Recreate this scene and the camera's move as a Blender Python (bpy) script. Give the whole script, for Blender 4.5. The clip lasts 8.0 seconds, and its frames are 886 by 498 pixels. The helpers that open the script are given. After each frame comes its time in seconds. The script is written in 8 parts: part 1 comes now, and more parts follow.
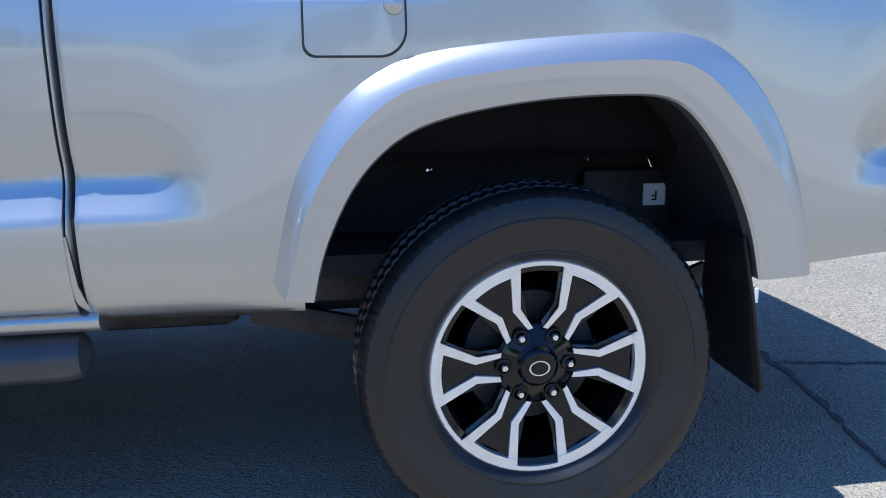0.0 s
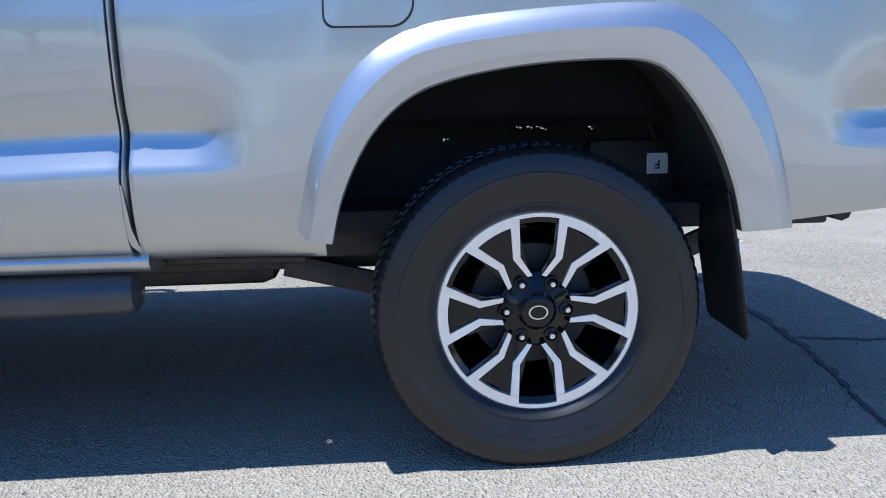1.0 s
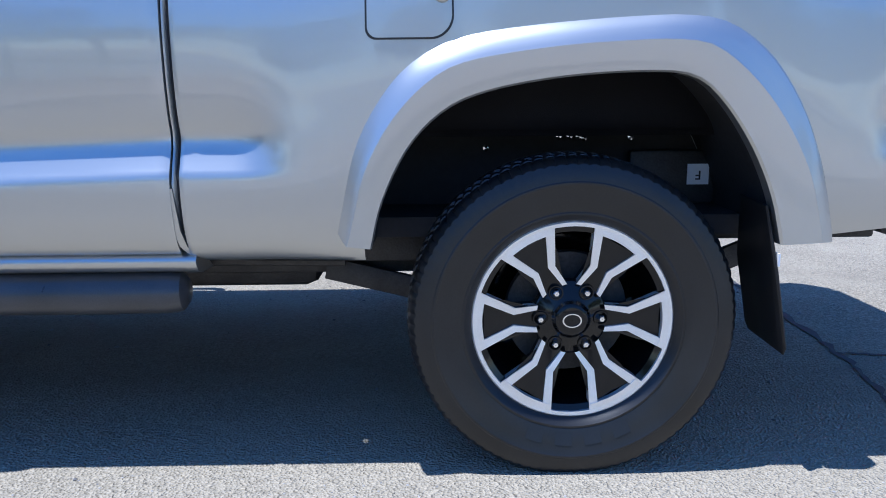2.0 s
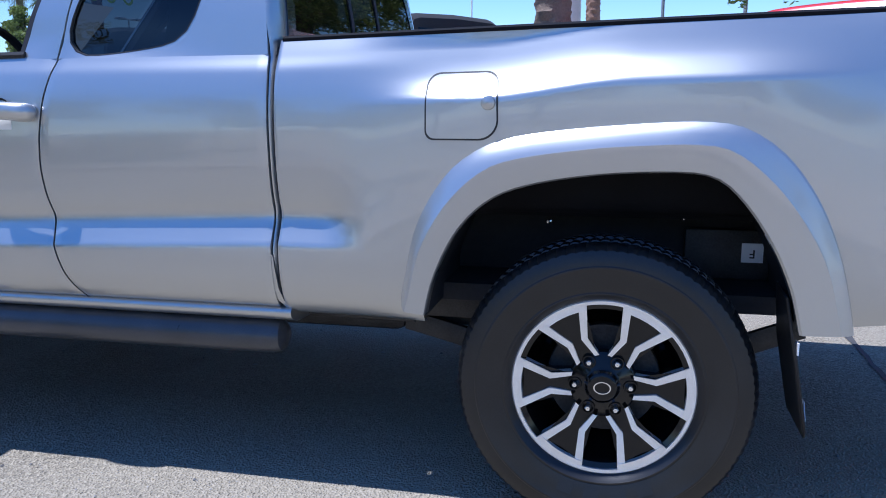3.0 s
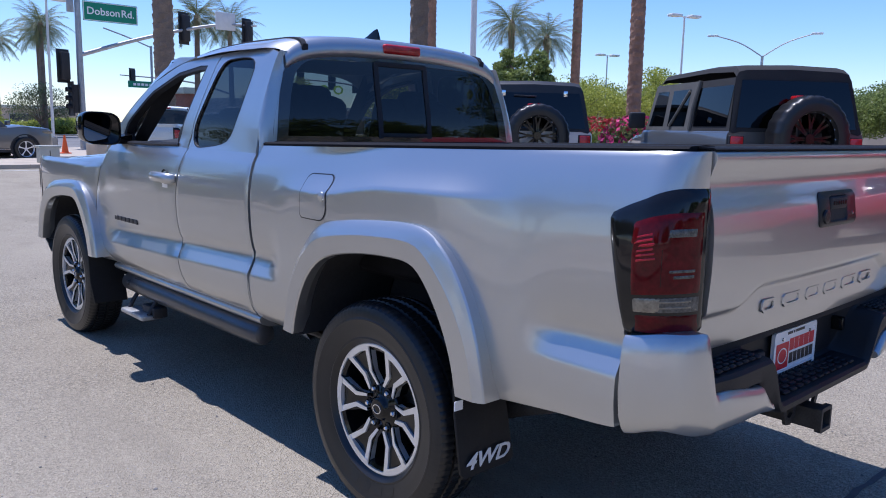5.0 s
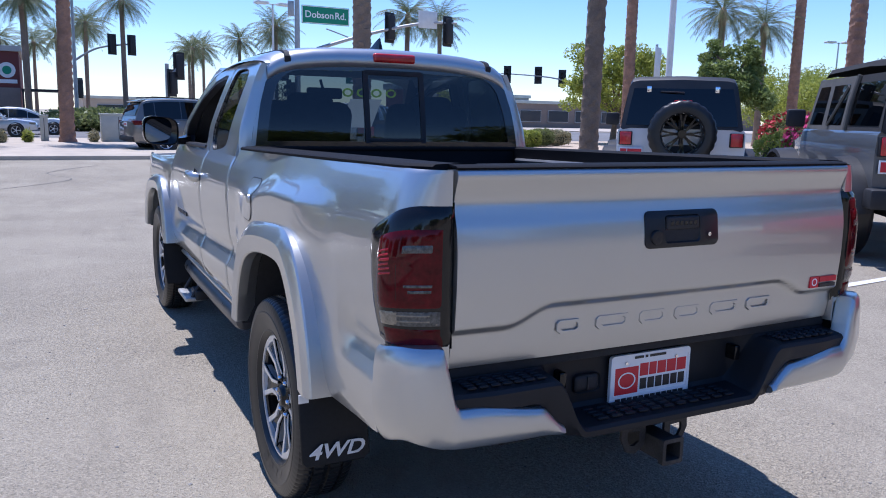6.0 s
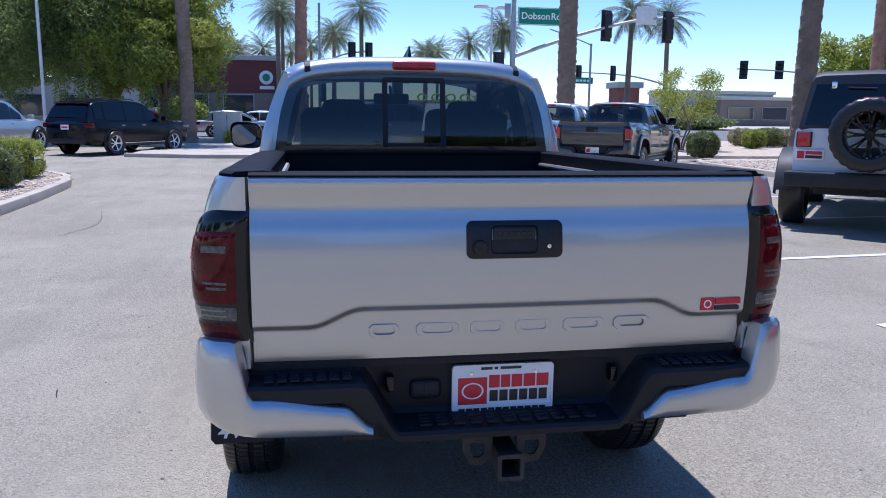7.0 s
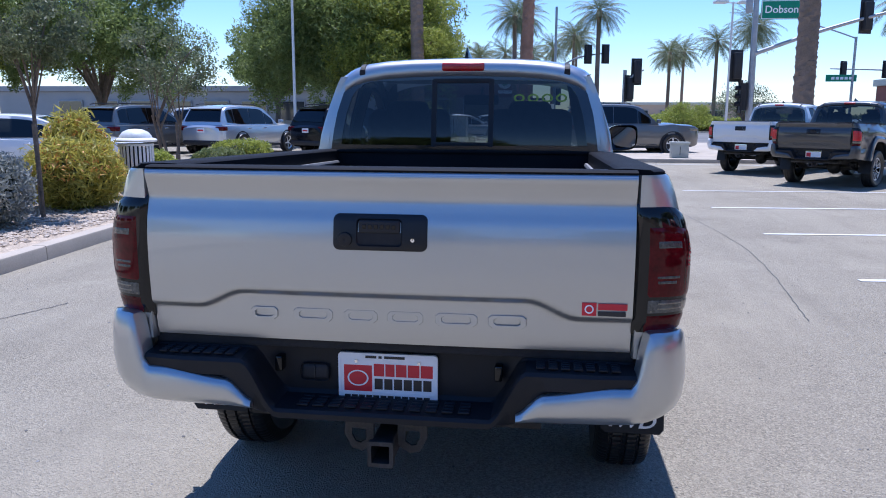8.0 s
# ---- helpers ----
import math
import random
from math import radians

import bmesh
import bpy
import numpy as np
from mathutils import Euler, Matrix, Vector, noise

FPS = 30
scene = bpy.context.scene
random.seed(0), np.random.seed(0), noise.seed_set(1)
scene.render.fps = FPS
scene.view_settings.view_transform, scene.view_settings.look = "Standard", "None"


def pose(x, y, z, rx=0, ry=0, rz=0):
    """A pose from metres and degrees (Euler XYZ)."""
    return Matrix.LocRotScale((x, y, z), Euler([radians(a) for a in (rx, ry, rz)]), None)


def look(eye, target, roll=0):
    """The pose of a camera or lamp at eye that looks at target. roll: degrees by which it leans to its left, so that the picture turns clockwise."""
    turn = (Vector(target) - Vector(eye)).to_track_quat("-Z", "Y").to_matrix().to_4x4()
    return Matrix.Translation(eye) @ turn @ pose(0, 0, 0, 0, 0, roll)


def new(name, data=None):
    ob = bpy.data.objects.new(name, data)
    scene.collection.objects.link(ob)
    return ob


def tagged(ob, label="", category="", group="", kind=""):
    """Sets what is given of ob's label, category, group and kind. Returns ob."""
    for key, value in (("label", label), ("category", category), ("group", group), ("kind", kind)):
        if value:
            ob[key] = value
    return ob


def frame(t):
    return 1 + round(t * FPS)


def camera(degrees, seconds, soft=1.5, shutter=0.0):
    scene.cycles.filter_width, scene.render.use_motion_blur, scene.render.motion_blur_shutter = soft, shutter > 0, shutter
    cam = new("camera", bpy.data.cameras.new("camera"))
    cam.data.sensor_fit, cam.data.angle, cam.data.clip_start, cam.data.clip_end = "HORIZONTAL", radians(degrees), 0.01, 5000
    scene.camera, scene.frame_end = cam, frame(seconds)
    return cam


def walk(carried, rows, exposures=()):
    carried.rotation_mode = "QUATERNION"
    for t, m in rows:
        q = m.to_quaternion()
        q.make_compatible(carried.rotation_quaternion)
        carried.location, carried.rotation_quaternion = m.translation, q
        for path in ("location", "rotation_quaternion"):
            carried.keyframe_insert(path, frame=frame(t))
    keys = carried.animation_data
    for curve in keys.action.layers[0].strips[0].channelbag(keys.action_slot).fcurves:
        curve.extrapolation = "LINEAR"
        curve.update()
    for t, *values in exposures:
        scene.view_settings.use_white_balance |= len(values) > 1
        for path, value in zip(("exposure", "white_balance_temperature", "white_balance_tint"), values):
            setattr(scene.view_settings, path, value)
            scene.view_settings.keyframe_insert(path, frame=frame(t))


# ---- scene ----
cam = camera(59.3, 8.0, soft=1.0)
PATH = [
    (0, (-0.454, -2.399, 0.999), (-0.142, -0.475, 0.553), -0.3),
    (0.5, (-0.376, -2.537, 0.92), (-0.162, -0.594, 0.496), -1.1),
    (1, (-0.362, -2.621, 0.892), (-0.205, -0.668, 0.492), -0.9),
    (2.5, (-0.255, -2.703, 0.937), (-0.404, -0.746, 0.551), -0.4),
    (3, (0.025, -2.876, 1.116), (-0.411, -0.959, 0.749), -0.3),
    (3.5, (0.493, -2.964, 1.224), (-0.249, -1.135, 0.898), 0.1),
    (4, (1.048, -2.961, 1.302), (0.015, -1.276, 0.994), 0.4),
    (4.5, (1.593, -2.795, 1.342), (0.327, -1.276, 1.046), 0.9),
    (5, (2.109, -2.53, 1.378), (0.659, -1.187, 1.07), 1.2),
    (5.2, (2.267, -2.365, 1.372), (0.747, -1.101, 1.066), 1.6),
    (6.3, (3.003, -1.329, 1.492), (1.178, -0.587, 1.147), 1.0),
    (6.5, (3.074, -1.106, 1.495), (1.208, -0.474, 1.149), 1.0),
    (7, (3.278, -0.579, 1.511), (1.338, -0.236, 1.164), 0.7),
    (7.5, (3.336, -0.038, 1.502), (1.367, -0.002, 1.155), 0.6),
    (8, (3.371, 0.489, 1.501), (1.42, 0.22, 1.158), 0.2),
]
walk(cam, [(t, look(eye, target, roll)) for t, eye, target, roll in PATH],
     [(0, 1.16, 5400, 12), (2.5, 1.1, 5250, 15), (3.0, 0.92, 5300, 17), (3.5, 0.80, 5400, 19), (4.5, 0.64, 5600, 21), (5.2, 0.68, 5600, 21), (6.5, 0.82, 5450, 20), (8, 0.82, 5400, 19)])

# ---- light ----
SUN_FROM = Vector((-0.30, -0.065, 1.0)).normalized()
world = bpy.data.worlds.new("world")
scene.world = world
world.use_nodes = True
wt = world.node_tree
sky = wt.nodes.new("ShaderNodeTexSky")
sky.sky_type, sky.sun_disc = "NISHITA", False
sky.sun_elevation = math.asin(SUN_FROM.z)
sky.sun_rotation = math.atan2(SUN_FROM.x, SUN_FROM.y)
sky.air_density, sky.dust_density, sky.ozone_density = 1.0, 0.0, 4.0
sky.altitude = 0
bg = wt.nodes["Background"]
bg.inputs["Strength"].default_value = 0.097
tone = wt.nodes.new("ShaderNodeHueSaturation")
tone.inputs["Hue"].default_value, tone.inputs["Saturation"].default_value = 0.504, 1.18
wt.links.new(sky.outputs[0], tone.inputs["Color"])
wt.links.new(tone.outputs[0], bg.inputs["Color"])
sun = new("sun", bpy.data.lights.new("sun", "SUN"))
sun.data.energy, sun.data.angle, sun.data.color = 3.25, radians(0.55), (1.0, 0.955, 0.88)
sun.matrix_world = look(SUN_FROM * 50, (0, 0, 0))

# ---- materials ----
def mat(name, col, rough=0.6, metal=0.0, vary=0.12, scale=6.0, grain=60.0, bump=0.0, coat=0.0, coat_rough=0.03,
        spec=0.5, col2=None, rand=0.0, bump_scale=None, emit=0.0, rough_vary=0.08, dist=0.004):
    """A procedural surface: a base colour that wanders at two scales, with its own relief and gloss."""
    m = bpy.data.materials.new(name)
    m.use_nodes = True
    nt = m.node_tree
    b = nt.nodes["Principled BSDF"]
    b.inputs["Metallic"].default_value = metal
    b.inputs["Specular IOR Level"].default_value = spec
    b.inputs["Coat Weight"].default_value = coat
    b.inputs["Coat Roughness"].default_value = coat_rough
    co = nt.nodes.new("ShaderNodeTexCoord")
    n1, n2 = nt.nodes.new("ShaderNodeTexNoise"), nt.nodes.new("ShaderNodeTexNoise")
    n1.inputs["Scale"].default_value, n2.inputs["Scale"].default_value = scale, grain
    n1.inputs["Detail"].default_value, n2.inputs["Detail"].default_value = 5.0, 3.0
    for n in (n1, n2):
        nt.links.new(co.outputs["Object"], n.inputs["Vector"])
    mix = nt.nodes.new("ShaderNodeMix")
    mix.data_type = "RGBA"
    c2 = col2 or tuple(min(1.0, c * (1 + 2 * vary)) for c in col)
    mix.inputs["A"].default_value = (*[c * (1 - vary) for c in col], 1) if not col2 else (*col, 1)
    mix.inputs["B"].default_value = (*c2, 1)
    add = nt.nodes.new("ShaderNodeMath")
    add.operation = "MULTIPLY_ADD"
    add.inputs[1].default_value = 0.6
    nt.links.new(n1.outputs["Fac"], add.inputs[0])
    sc = nt.nodes.new("ShaderNodeMath")
    sc.operation = "MULTIPLY"
    sc.inputs[1].default_value = 0.4
    nt.links.new(n2.outputs["Fac"], sc.inputs[0])
    nt.links.new(sc.outputs[0], add.inputs[2])
    last = add.outputs[0]
    ramp = nt.nodes.new("ShaderNodeMapRange")
    ramp.inputs["From Min"].default_value, ramp.inputs["From Max"].default_value = 0.3, 0.7
    nt.links.new(last, ramp.inputs["Value"])
    last = ramp.outputs[0]
    if rand:
        oi = nt.nodes.new("ShaderNodeObjectInfo")
        geo = nt.nodes.new("ShaderNodeNewGeometry")
        r1 = nt.nodes.new("ShaderNodeMath")
        r1.operation = "ADD"
        nt.links.new(oi.outputs["Random"], r1.inputs[0])
        nt.links.new(geo.outputs["Random Per Island"], r1.inputs[1])
        fr = nt.nodes.new("ShaderNodeMath")
        fr.operation = "FRACT"
        nt.links.new(r1.outputs[0], fr.inputs[0])
        mm = nt.nodes.new("ShaderNodeMix")
        mm.inputs["Factor"].default_value = rand
        nt.links.new(last, mm.inputs["A"])
        nt.links.new(fr.outputs[0], mm.inputs["B"])
        last = mm.outputs["Result"]
    nt.links.new(last, mix.inputs["Factor"])
    nt.links.new(mix.outputs["Result"], b.inputs["Base Color"])
    rr = nt.nodes.new("ShaderNodeMapRange")
    rr.inputs["To Min"].default_value, rr.inputs["To Max"].default_value = max(0, rough - rough_vary), min(1, rough + rough_vary)
    nt.links.new(n1.outputs["Fac"], rr.inputs["Value"])
    nt.links.new(rr.outputs[0], b.inputs["Roughness"])
    if bump:
        bp = nt.nodes.new("ShaderNodeBump")
        bp.inputs["Strength"].default_value, bp.inputs["Distance"].default_value = bump, dist
        src = n2
        if bump_scale:
            src = nt.nodes.new("ShaderNodeTexNoise")
            src.inputs["Scale"].default_value, src.inputs["Detail"].default_value = bump_scale, 4.0
            nt.links.new(co.outputs["Object"], src.inputs["Vector"])
        nt.links.new(src.outputs["Fac"], bp.inputs["Height"])
        nt.links.new(bp.outputs[0], b.inputs["Normal"])
    if emit:
        b.inputs["Emission Color"].default_value = (*col, 1)
        b.inputs["Emission Strength"].default_value = emit
    return m


def glass(name, tint=(0.8, 0.85, 0.85), rough=0.0):
    """Thin pane: a tinted see-through sheet with a mirror gloss on top."""
    m = bpy.data.materials.new(name)
    m.use_nodes = True
    nt = m.node_tree
    nt.nodes.remove(nt.nodes["Principled BSDF"])
    tr, gl, mx, lw, pw, fr = (nt.nodes.new(k) for k in ("ShaderNodeBsdfTransparent", "ShaderNodeBsdfGlossy", "ShaderNodeMixShader", "ShaderNodeLayerWeight", "ShaderNodeMath", "ShaderNodeMath"))
    tr.inputs["Color"].default_value = (*tint, 1)
    gl.inputs["Roughness"].default_value = rough
    lw.inputs["Blend"].default_value = 0.5
    pw.operation, pw.inputs[1].default_value = "POWER", 5.0
    fr.operation, fr.inputs[1].default_value, fr.inputs[2].default_value = "MULTIPLY_ADD", 0.92, 0.055
    nt.links.new(lw.outputs["Facing"], pw.inputs[0])
    nt.links.new(pw.outputs[0], fr.inputs[0])
    nt.links.new(fr.outputs[0], mx.inputs[0])
    nt.links.new(tr.outputs[0], mx.inputs[1])
    nt.links.new(gl.outputs[0], mx.inputs[2])
    nt.links.new(mx.outputs[0], nt.nodes["Material Output"].inputs["Surface"])
    return m


def lens(name, tint, rough=0.03):
    """Tinted plastic lamp lens over a lamp housing."""
    return glass(name, tint, rough)


def paint(name, col, metal=0.0, rough=0.35, vary=0.03):
    return mat(name, col, rough, metal, vary=vary, scale=1.2, grain=900.0, bump=0.0, coat=1.0, rough_vary=0.03)


def leafy(name, a, c, thru=0.4):
    """Thin leaves that let part of the light through."""
    m = mat(name, a, 0.5, col2=c, scale=0.6, rand=0.75, spec=0.35)
    nt = m.node_tree
    b = nt.nodes["Principled BSDF"]
    tl, mx = nt.nodes.new("ShaderNodeBsdfTranslucent"), nt.nodes.new("ShaderNodeMixShader")
    src = b.inputs["Base Color"].links[0].from_socket
    nt.links.new(src, tl.inputs["Color"])
    mx.inputs[0].default_value = thru
    nt.links.new(b.outputs[0], mx.inputs[1])
    nt.links.new(tl.outputs[0], mx.inputs[2])
    nt.links.new(mx.outputs[0], nt.nodes["Material Output"].inputs["Surface"])
    return m


M_SILVER = paint("silver_paint", (0.50, 0.505, 0.495), 0.84, 0.345)
M_BLACKGLOSS = mat("gloss_black", (0.006, 0.006, 0.0065), 0.08, vary=0.1, scale=5, rough_vary=0.02, spec=0.45)
M_PLASTIC = mat("black_plastic", (0.024, 0.024, 0.026), 0.55, vary=0.25, scale=8, grain=700, bump=0.25, dist=0.001, spec=0.3)
M_LINER = mat("bed_liner", (0.009, 0.009, 0.0105), 0.65, vary=0.3, scale=5, grain=300, bump=0.5, dist=0.002, spec=0.10)
M_DARK = mat("dark_void", (0.018, 0.018, 0.020), 0.85, vary=0.3, scale=9)
M_RUBBER = mat("tyre_rubber", (0.0105, 0.0105, 0.011), 0.36, vary=0.3, scale=7, grain=200, bump=0.12, dist=0.001, spec=0.5)
M_ALLOY = mat("machined_alloy", (0.86, 0.86, 0.86), 0.38, 0.75, vary=0.05, scale=20, grain=400)
M_RIMBLACK = mat("rim_black", (0.006, 0.006, 0.0065), 0.10, vary=0.1, scale=5, rough_vary=0.02, spec=0.4)
M_RUSTY = mat("dark_steel", (0.045, 0.042, 0.04), 0.6, 0.4, vary=0.4, scale=15, grain=150, bump=0.3)
M_CHROME = mat("chrome", (0.85, 0.85, 0.86), 0.12, 1.0, vary=0.03)
M_TINT = glass("tinted_glass", (0.06, 0.07, 0.08))
M_REARGLASS = glass("rear_glass", (0.13, 0.155, 0.165))
M_CLEAR = glass("clear_glass", (0.86, 0.90, 0.89))
M_CARGLASS = glass("far_car_glass", (0.05, 0.06, 0.065))
M_RED = mat("red_plastic", (0.50, 0.012, 0.014), 0.3, vary=0.25, scale=14, grain=120, coat=0.6)
M_WHITE = mat("white_plate", (0.86, 0.86, 0.855), 0.35, vary=0.03)
M_PRINTRED = mat("print_red", (0.62, 0.02, 0.035), 0.4, vary=0.05)
M_PRINTBLACK = mat("print_black", (0.02, 0.02, 0.022), 0.4, vary=0.1)
M_CLOTH = mat("seat_cloth", (0.06, 0.062, 0.068), 0.9, vary=0.2, scale=20, grain=400, bump=0.4)
M_NEON = leafy("neon_ink", (0.50, 0.80, 0.03), (0.62, 0.90, 0.05), 0.7)
M_PAPER = leafy("paper", (0.70, 0.72, 0.70), (0.78, 0.80, 0.78), 0.5)


# ---- mesh helpers ----
WARP = None


def mesh(name, bm, material, smooth=True, sharp=40):
    if WARP:
        for v in bm.verts:
            v.co.x = WARP(v.co.x)
    bmesh.ops.recalc_face_normals(bm, faces=bm.faces)
    for f in bm.faces:
        f.smooth = smooth
    if smooth:
        lim = radians(sharp)
        for e in bm.edges:
            if len(e.link_faces) == 2 and e.calc_face_angle(0) > lim:
                e.smooth = False
    me = bpy.data.meshes.new(name)
    bm.to_mesh(me)
    bm.free()
    for k in (material if isinstance(material, (list, tuple)) else [material]):
        me.materials.append(k)
    return me


def part(name, bm, material, parent, label="", smooth=True, sharp=40):
    """One mesh object under a thing or under a part."""
    ob = new(name, mesh(name, bm, material, smooth, sharp))
    ob.parent = parent
    return tagged(ob, label)


def thing(name, label, category, group="", m=None, kind=""):
    ob = new(name)
    ob.empty_display_size = 0.2
    if m is not None:
        ob.matrix_world = m
    return tagged(ob, label, category, group, kind)


def solo(name, bm, material, label, category, group="", m=None, kind="", smooth=True, sharp=40):
    ob = new(name, mesh(name, bm, material, smooth, sharp))
    if m is not None:
        ob.matrix_world = m
    return tagged(ob, label, category, group, kind)


def B():
    return bmesh.new()


def box(bm, x0, x1, y0, y1, z0, z1, bevel=0.0, seg=2, m=None):
    r = bmesh.ops.create_cube(bm, size=1.0)
    vs = r["verts"]
    for v in vs:
        v.co = Vector(((x0 + x1) / 2 + v.co.x * (x1 - x0), (y0 + y1) / 2 + v.co.y * (y1 - y0), (z0 + z1) / 2 + v.co.z * (z1 - z0)))
        if m is not None:
            v.co = m @ v.co
    if bevel:
        es = list({e for v in vs for e in v.link_edges})
        bmesh.ops.bevel(bm, geom=es, offset=bevel, segments=seg, affect="EDGES", profile=0.5)
    return bm


def rows_mesh(bm, rows, closed_u=False, closed_v=False, cap=False):
    """A skin over rows of points; every row has the same count."""
    vv = [[bm.verts.new(p) for p in r] for r in rows]
    nu, nv = len(vv), len(vv[0])
    for i in range(nu if closed_u else nu - 1):
        for j in range(nv if closed_v else nv - 1):
            a, b, c, d = vv[i][j], vv[(i + 1) % nu][j], vv[(i + 1) % nu][(j + 1) % nv], vv[i][(j + 1) % nv]
            try:
                bm.faces.new((a, b, c, d))
            except ValueError:
                pass
    if cap:
        for r in (vv[0], vv[-1]):
            try:
                bm.faces.new(r)
            except ValueError:
                pass
    return vv


def tube(bm, pts, r, n=10, cap=True, squash=1.0):
    """A round bar along points; r is one radius or one for each point."""
    pts = [Vector(p) for p in pts]
    rs = r if isinstance(r, (list, tuple)) else [r] * len(pts)
    rows = []
    up = Vector((0, 0, 1))
    for i, p in enumerate(pts):
        d = (pts[min(i + 1, len(pts) - 1)] - pts[max(i - 1, 0)]).normalized()
        a = d.cross(up)
        if a.length < 1e-3:
            a = d.cross(Vector((1, 0, 0)))
        a.normalize()
        b = a.cross(d).normalized()
        rows.append([p + (a * math.cos(t) + b * math.sin(t) * squash) * rs[i] for t in (2 * math.pi * k / n for k in range(n))])
    rows_mesh(bm, rows, closed_v=True, cap=cap)
    return bm


def lathe(bm, prof, n=48, axis="y", c=(0, 0, 0), sign=1.0):
    """Turns (radius, height) points about an axis through c."""
    rows = []
    for k in range(n):
        t = 2 * math.pi * k / n
        row = []
        for r, h in prof:
            if axis == "y":
                row.append((c[0] + r * math.cos(t), c[1] + sign * h, c[2] + r * math.sin(t)))
            elif axis == "x":
                row.append((c[0] + sign * h, c[1] + r * math.cos(t), c[2] + r * math.sin(t)))
            else:
                row.append((c[0] + r * math.cos(t), c[1] + r * math.sin(t), c[2] + sign * h))
        rows.append(row)
    rows_mesh(bm, rows, closed_u=True)
    return bm


def prism(bm, pts, depth, bevel=0.0, seg=1):
    """pts: a flat outline of 3D points; depth: a vector along which it is drawn out."""
    d = Vector(depth)
    a = [bm.verts.new(Vector(p)) for p in pts]
    b = [bm.verts.new(Vector(p) + d) for p in pts]
    fs = [bm.faces.new(a), bm.faces.new(b)]
    n = len(a)
    for i in range(n):
        fs.append(bm.faces.new((a[i], a[(i + 1) % n], b[(i + 1) % n], b[i])))
    bmesh.ops.recalc_face_normals(bm, faces=fs)
    if bevel:
        es = list({e for f in fs[:2] for e in f.edges})
        bmesh.ops.bevel(bm, geom=es, offset=bevel, segments=seg, affect="EDGES", profile=0.5)
    return bm


def lerp(a, b, t):
    return a + (b - a) * t


def smooth01(a, b, x):
    t = min(1.0, max(0.0, (x - a) / (b - a)))
    return t * t * (3 - 2 * t)


def curve(pts, x):
    """Smooth curve through (x, y) points, sorted by x, with no overshoot."""
    if x <= pts[0][0]:
        return pts[0][1]
    if x >= pts[-1][0]:
        return pts[-1][1]
    for i in range(len(pts) - 1):
        if x <= pts[i + 1][0]:
            break
    (x0, y0), (x1, y1) = pts[i], pts[i + 1]

    def slope(k):
        if k <= 0 or k >= len(pts) - 1:
            return None
        a = (pts[k][1] - pts[k - 1][1]) / (pts[k][0] - pts[k - 1][0])
        b = (pts[k + 1][1] - pts[k][1]) / (pts[k + 1][0] - pts[k][0])
        return 0.0 if a * b <= 0 else 2 * a * b / (a + b)
    h = x1 - x0
    s = (y1 - y0) / h
    m0, m1 = slope(i), slope(i + 1)
    m0 = s if m0 is None else m0
    m1 = s if m1 is None else m1
    t = (x - x0) / h
    return (2 * t**3 - 3 * t * t + 1) * y0 + (t**3 - 2 * t * t + t) * h * m0 + (3 * t * t - 2 * t**3) * y1 + (t**3 - t * t) * h * m1


def along(pts, n):
    """n points evenly spaced along a broken line (2D or 3D)."""
    ps = [Vector(p) for p in pts]
    ls = [0.0]
    for a, b in zip(ps, ps[1:]):
        ls.append(ls[-1] + (b - a).length)
    out = []
    for k in range(n):
        s = ls[-1] * k / (n - 1)
        i = max(j for j in range(len(ls)) if ls[j] <= s + 1e-9)
        i = min(i, len(ps) - 2)
        out.append(ps[i].lerp(ps[i + 1], (s - ls[i]) / max(1e-9, ls[i + 1] - ls[i])))
    return out


def spline(pts, n):
    """n points on a Catmull-Rom curve through pts."""
    ps = [Vector(p) for p in pts]
    out = []
    for k in range(n):
        s = (len(ps) - 1) * k / (n - 1)
        i = min(int(s), len(ps) - 2)
        t = s - i
        p0, p1, p2, p3 = ps[max(i - 1, 0)], ps[i], ps[i + 1], ps[min(i + 2, len(ps) - 1)]
        out.append(0.5 * ((2 * p1) + (p2 - p0) * t + (2 * p0 - 5 * p1 + 4 * p2 - p3) * t * t + (3 * p1 - p0 - 3 * p2 + p3) * t**3))
    return out


def text_mesh(bm, s, size, m, depth=0.002, bold=1.0):
    """Raised letters in the built-in font, as mesh, laid by the matrix m (x along, y up)."""
    cu = bpy.data.curves.new("letters", "FONT")
    cu.body, cu.size, cu.extrude, cu.align_x, cu.align_y = s, size, depth, "CENTER", "CENTER"
    cu.offset = 0.006 * bold * size / 0.1 * 0.2
    cu.resolution_u = 3
    ob = bpy.data.objects.new("letters", cu)
    me = ob.to_mesh()
    me.transform(m)
    bm.from_mesh(me)
    ob.to_mesh_clear()
    bpy.data.objects.remove(ob)
    bpy.data.curves.remove(cu)
    return bm

# ---- pickup truck: x runs to its tail, left side at -y, rear axle at x = 0 ----
AXLE_Z, BASE = 0.377, -3.236
CX, CRX, CRY = 1.045, 0.098, 0.122
P_DOOR = [(0.50, .795), (0.535, .838), (0.58, .868), (0.64, .884), (0.69, .889), (0.722, .8885), (0.733, .886), (0.742, .881), (0.792, .857), (0.803, .8535),
          (0.815, .8525), (0.85, .862), (0.90, .871), (0.97, .877), (1.05, .879), (1.12, .874), (1.20, .856), (1.245, .832), (1.29, .808)]
P_FULL = [(0.50, .795), (0.535, .838), (0.58, .868), (0.64, .884), (0.70, .889), (0.80, .885), (0.90, .879), (1.0, .880), (1.05, .879), (1.12, .874), (1.20, .856), (1.245, .832), (1.29, .808)]
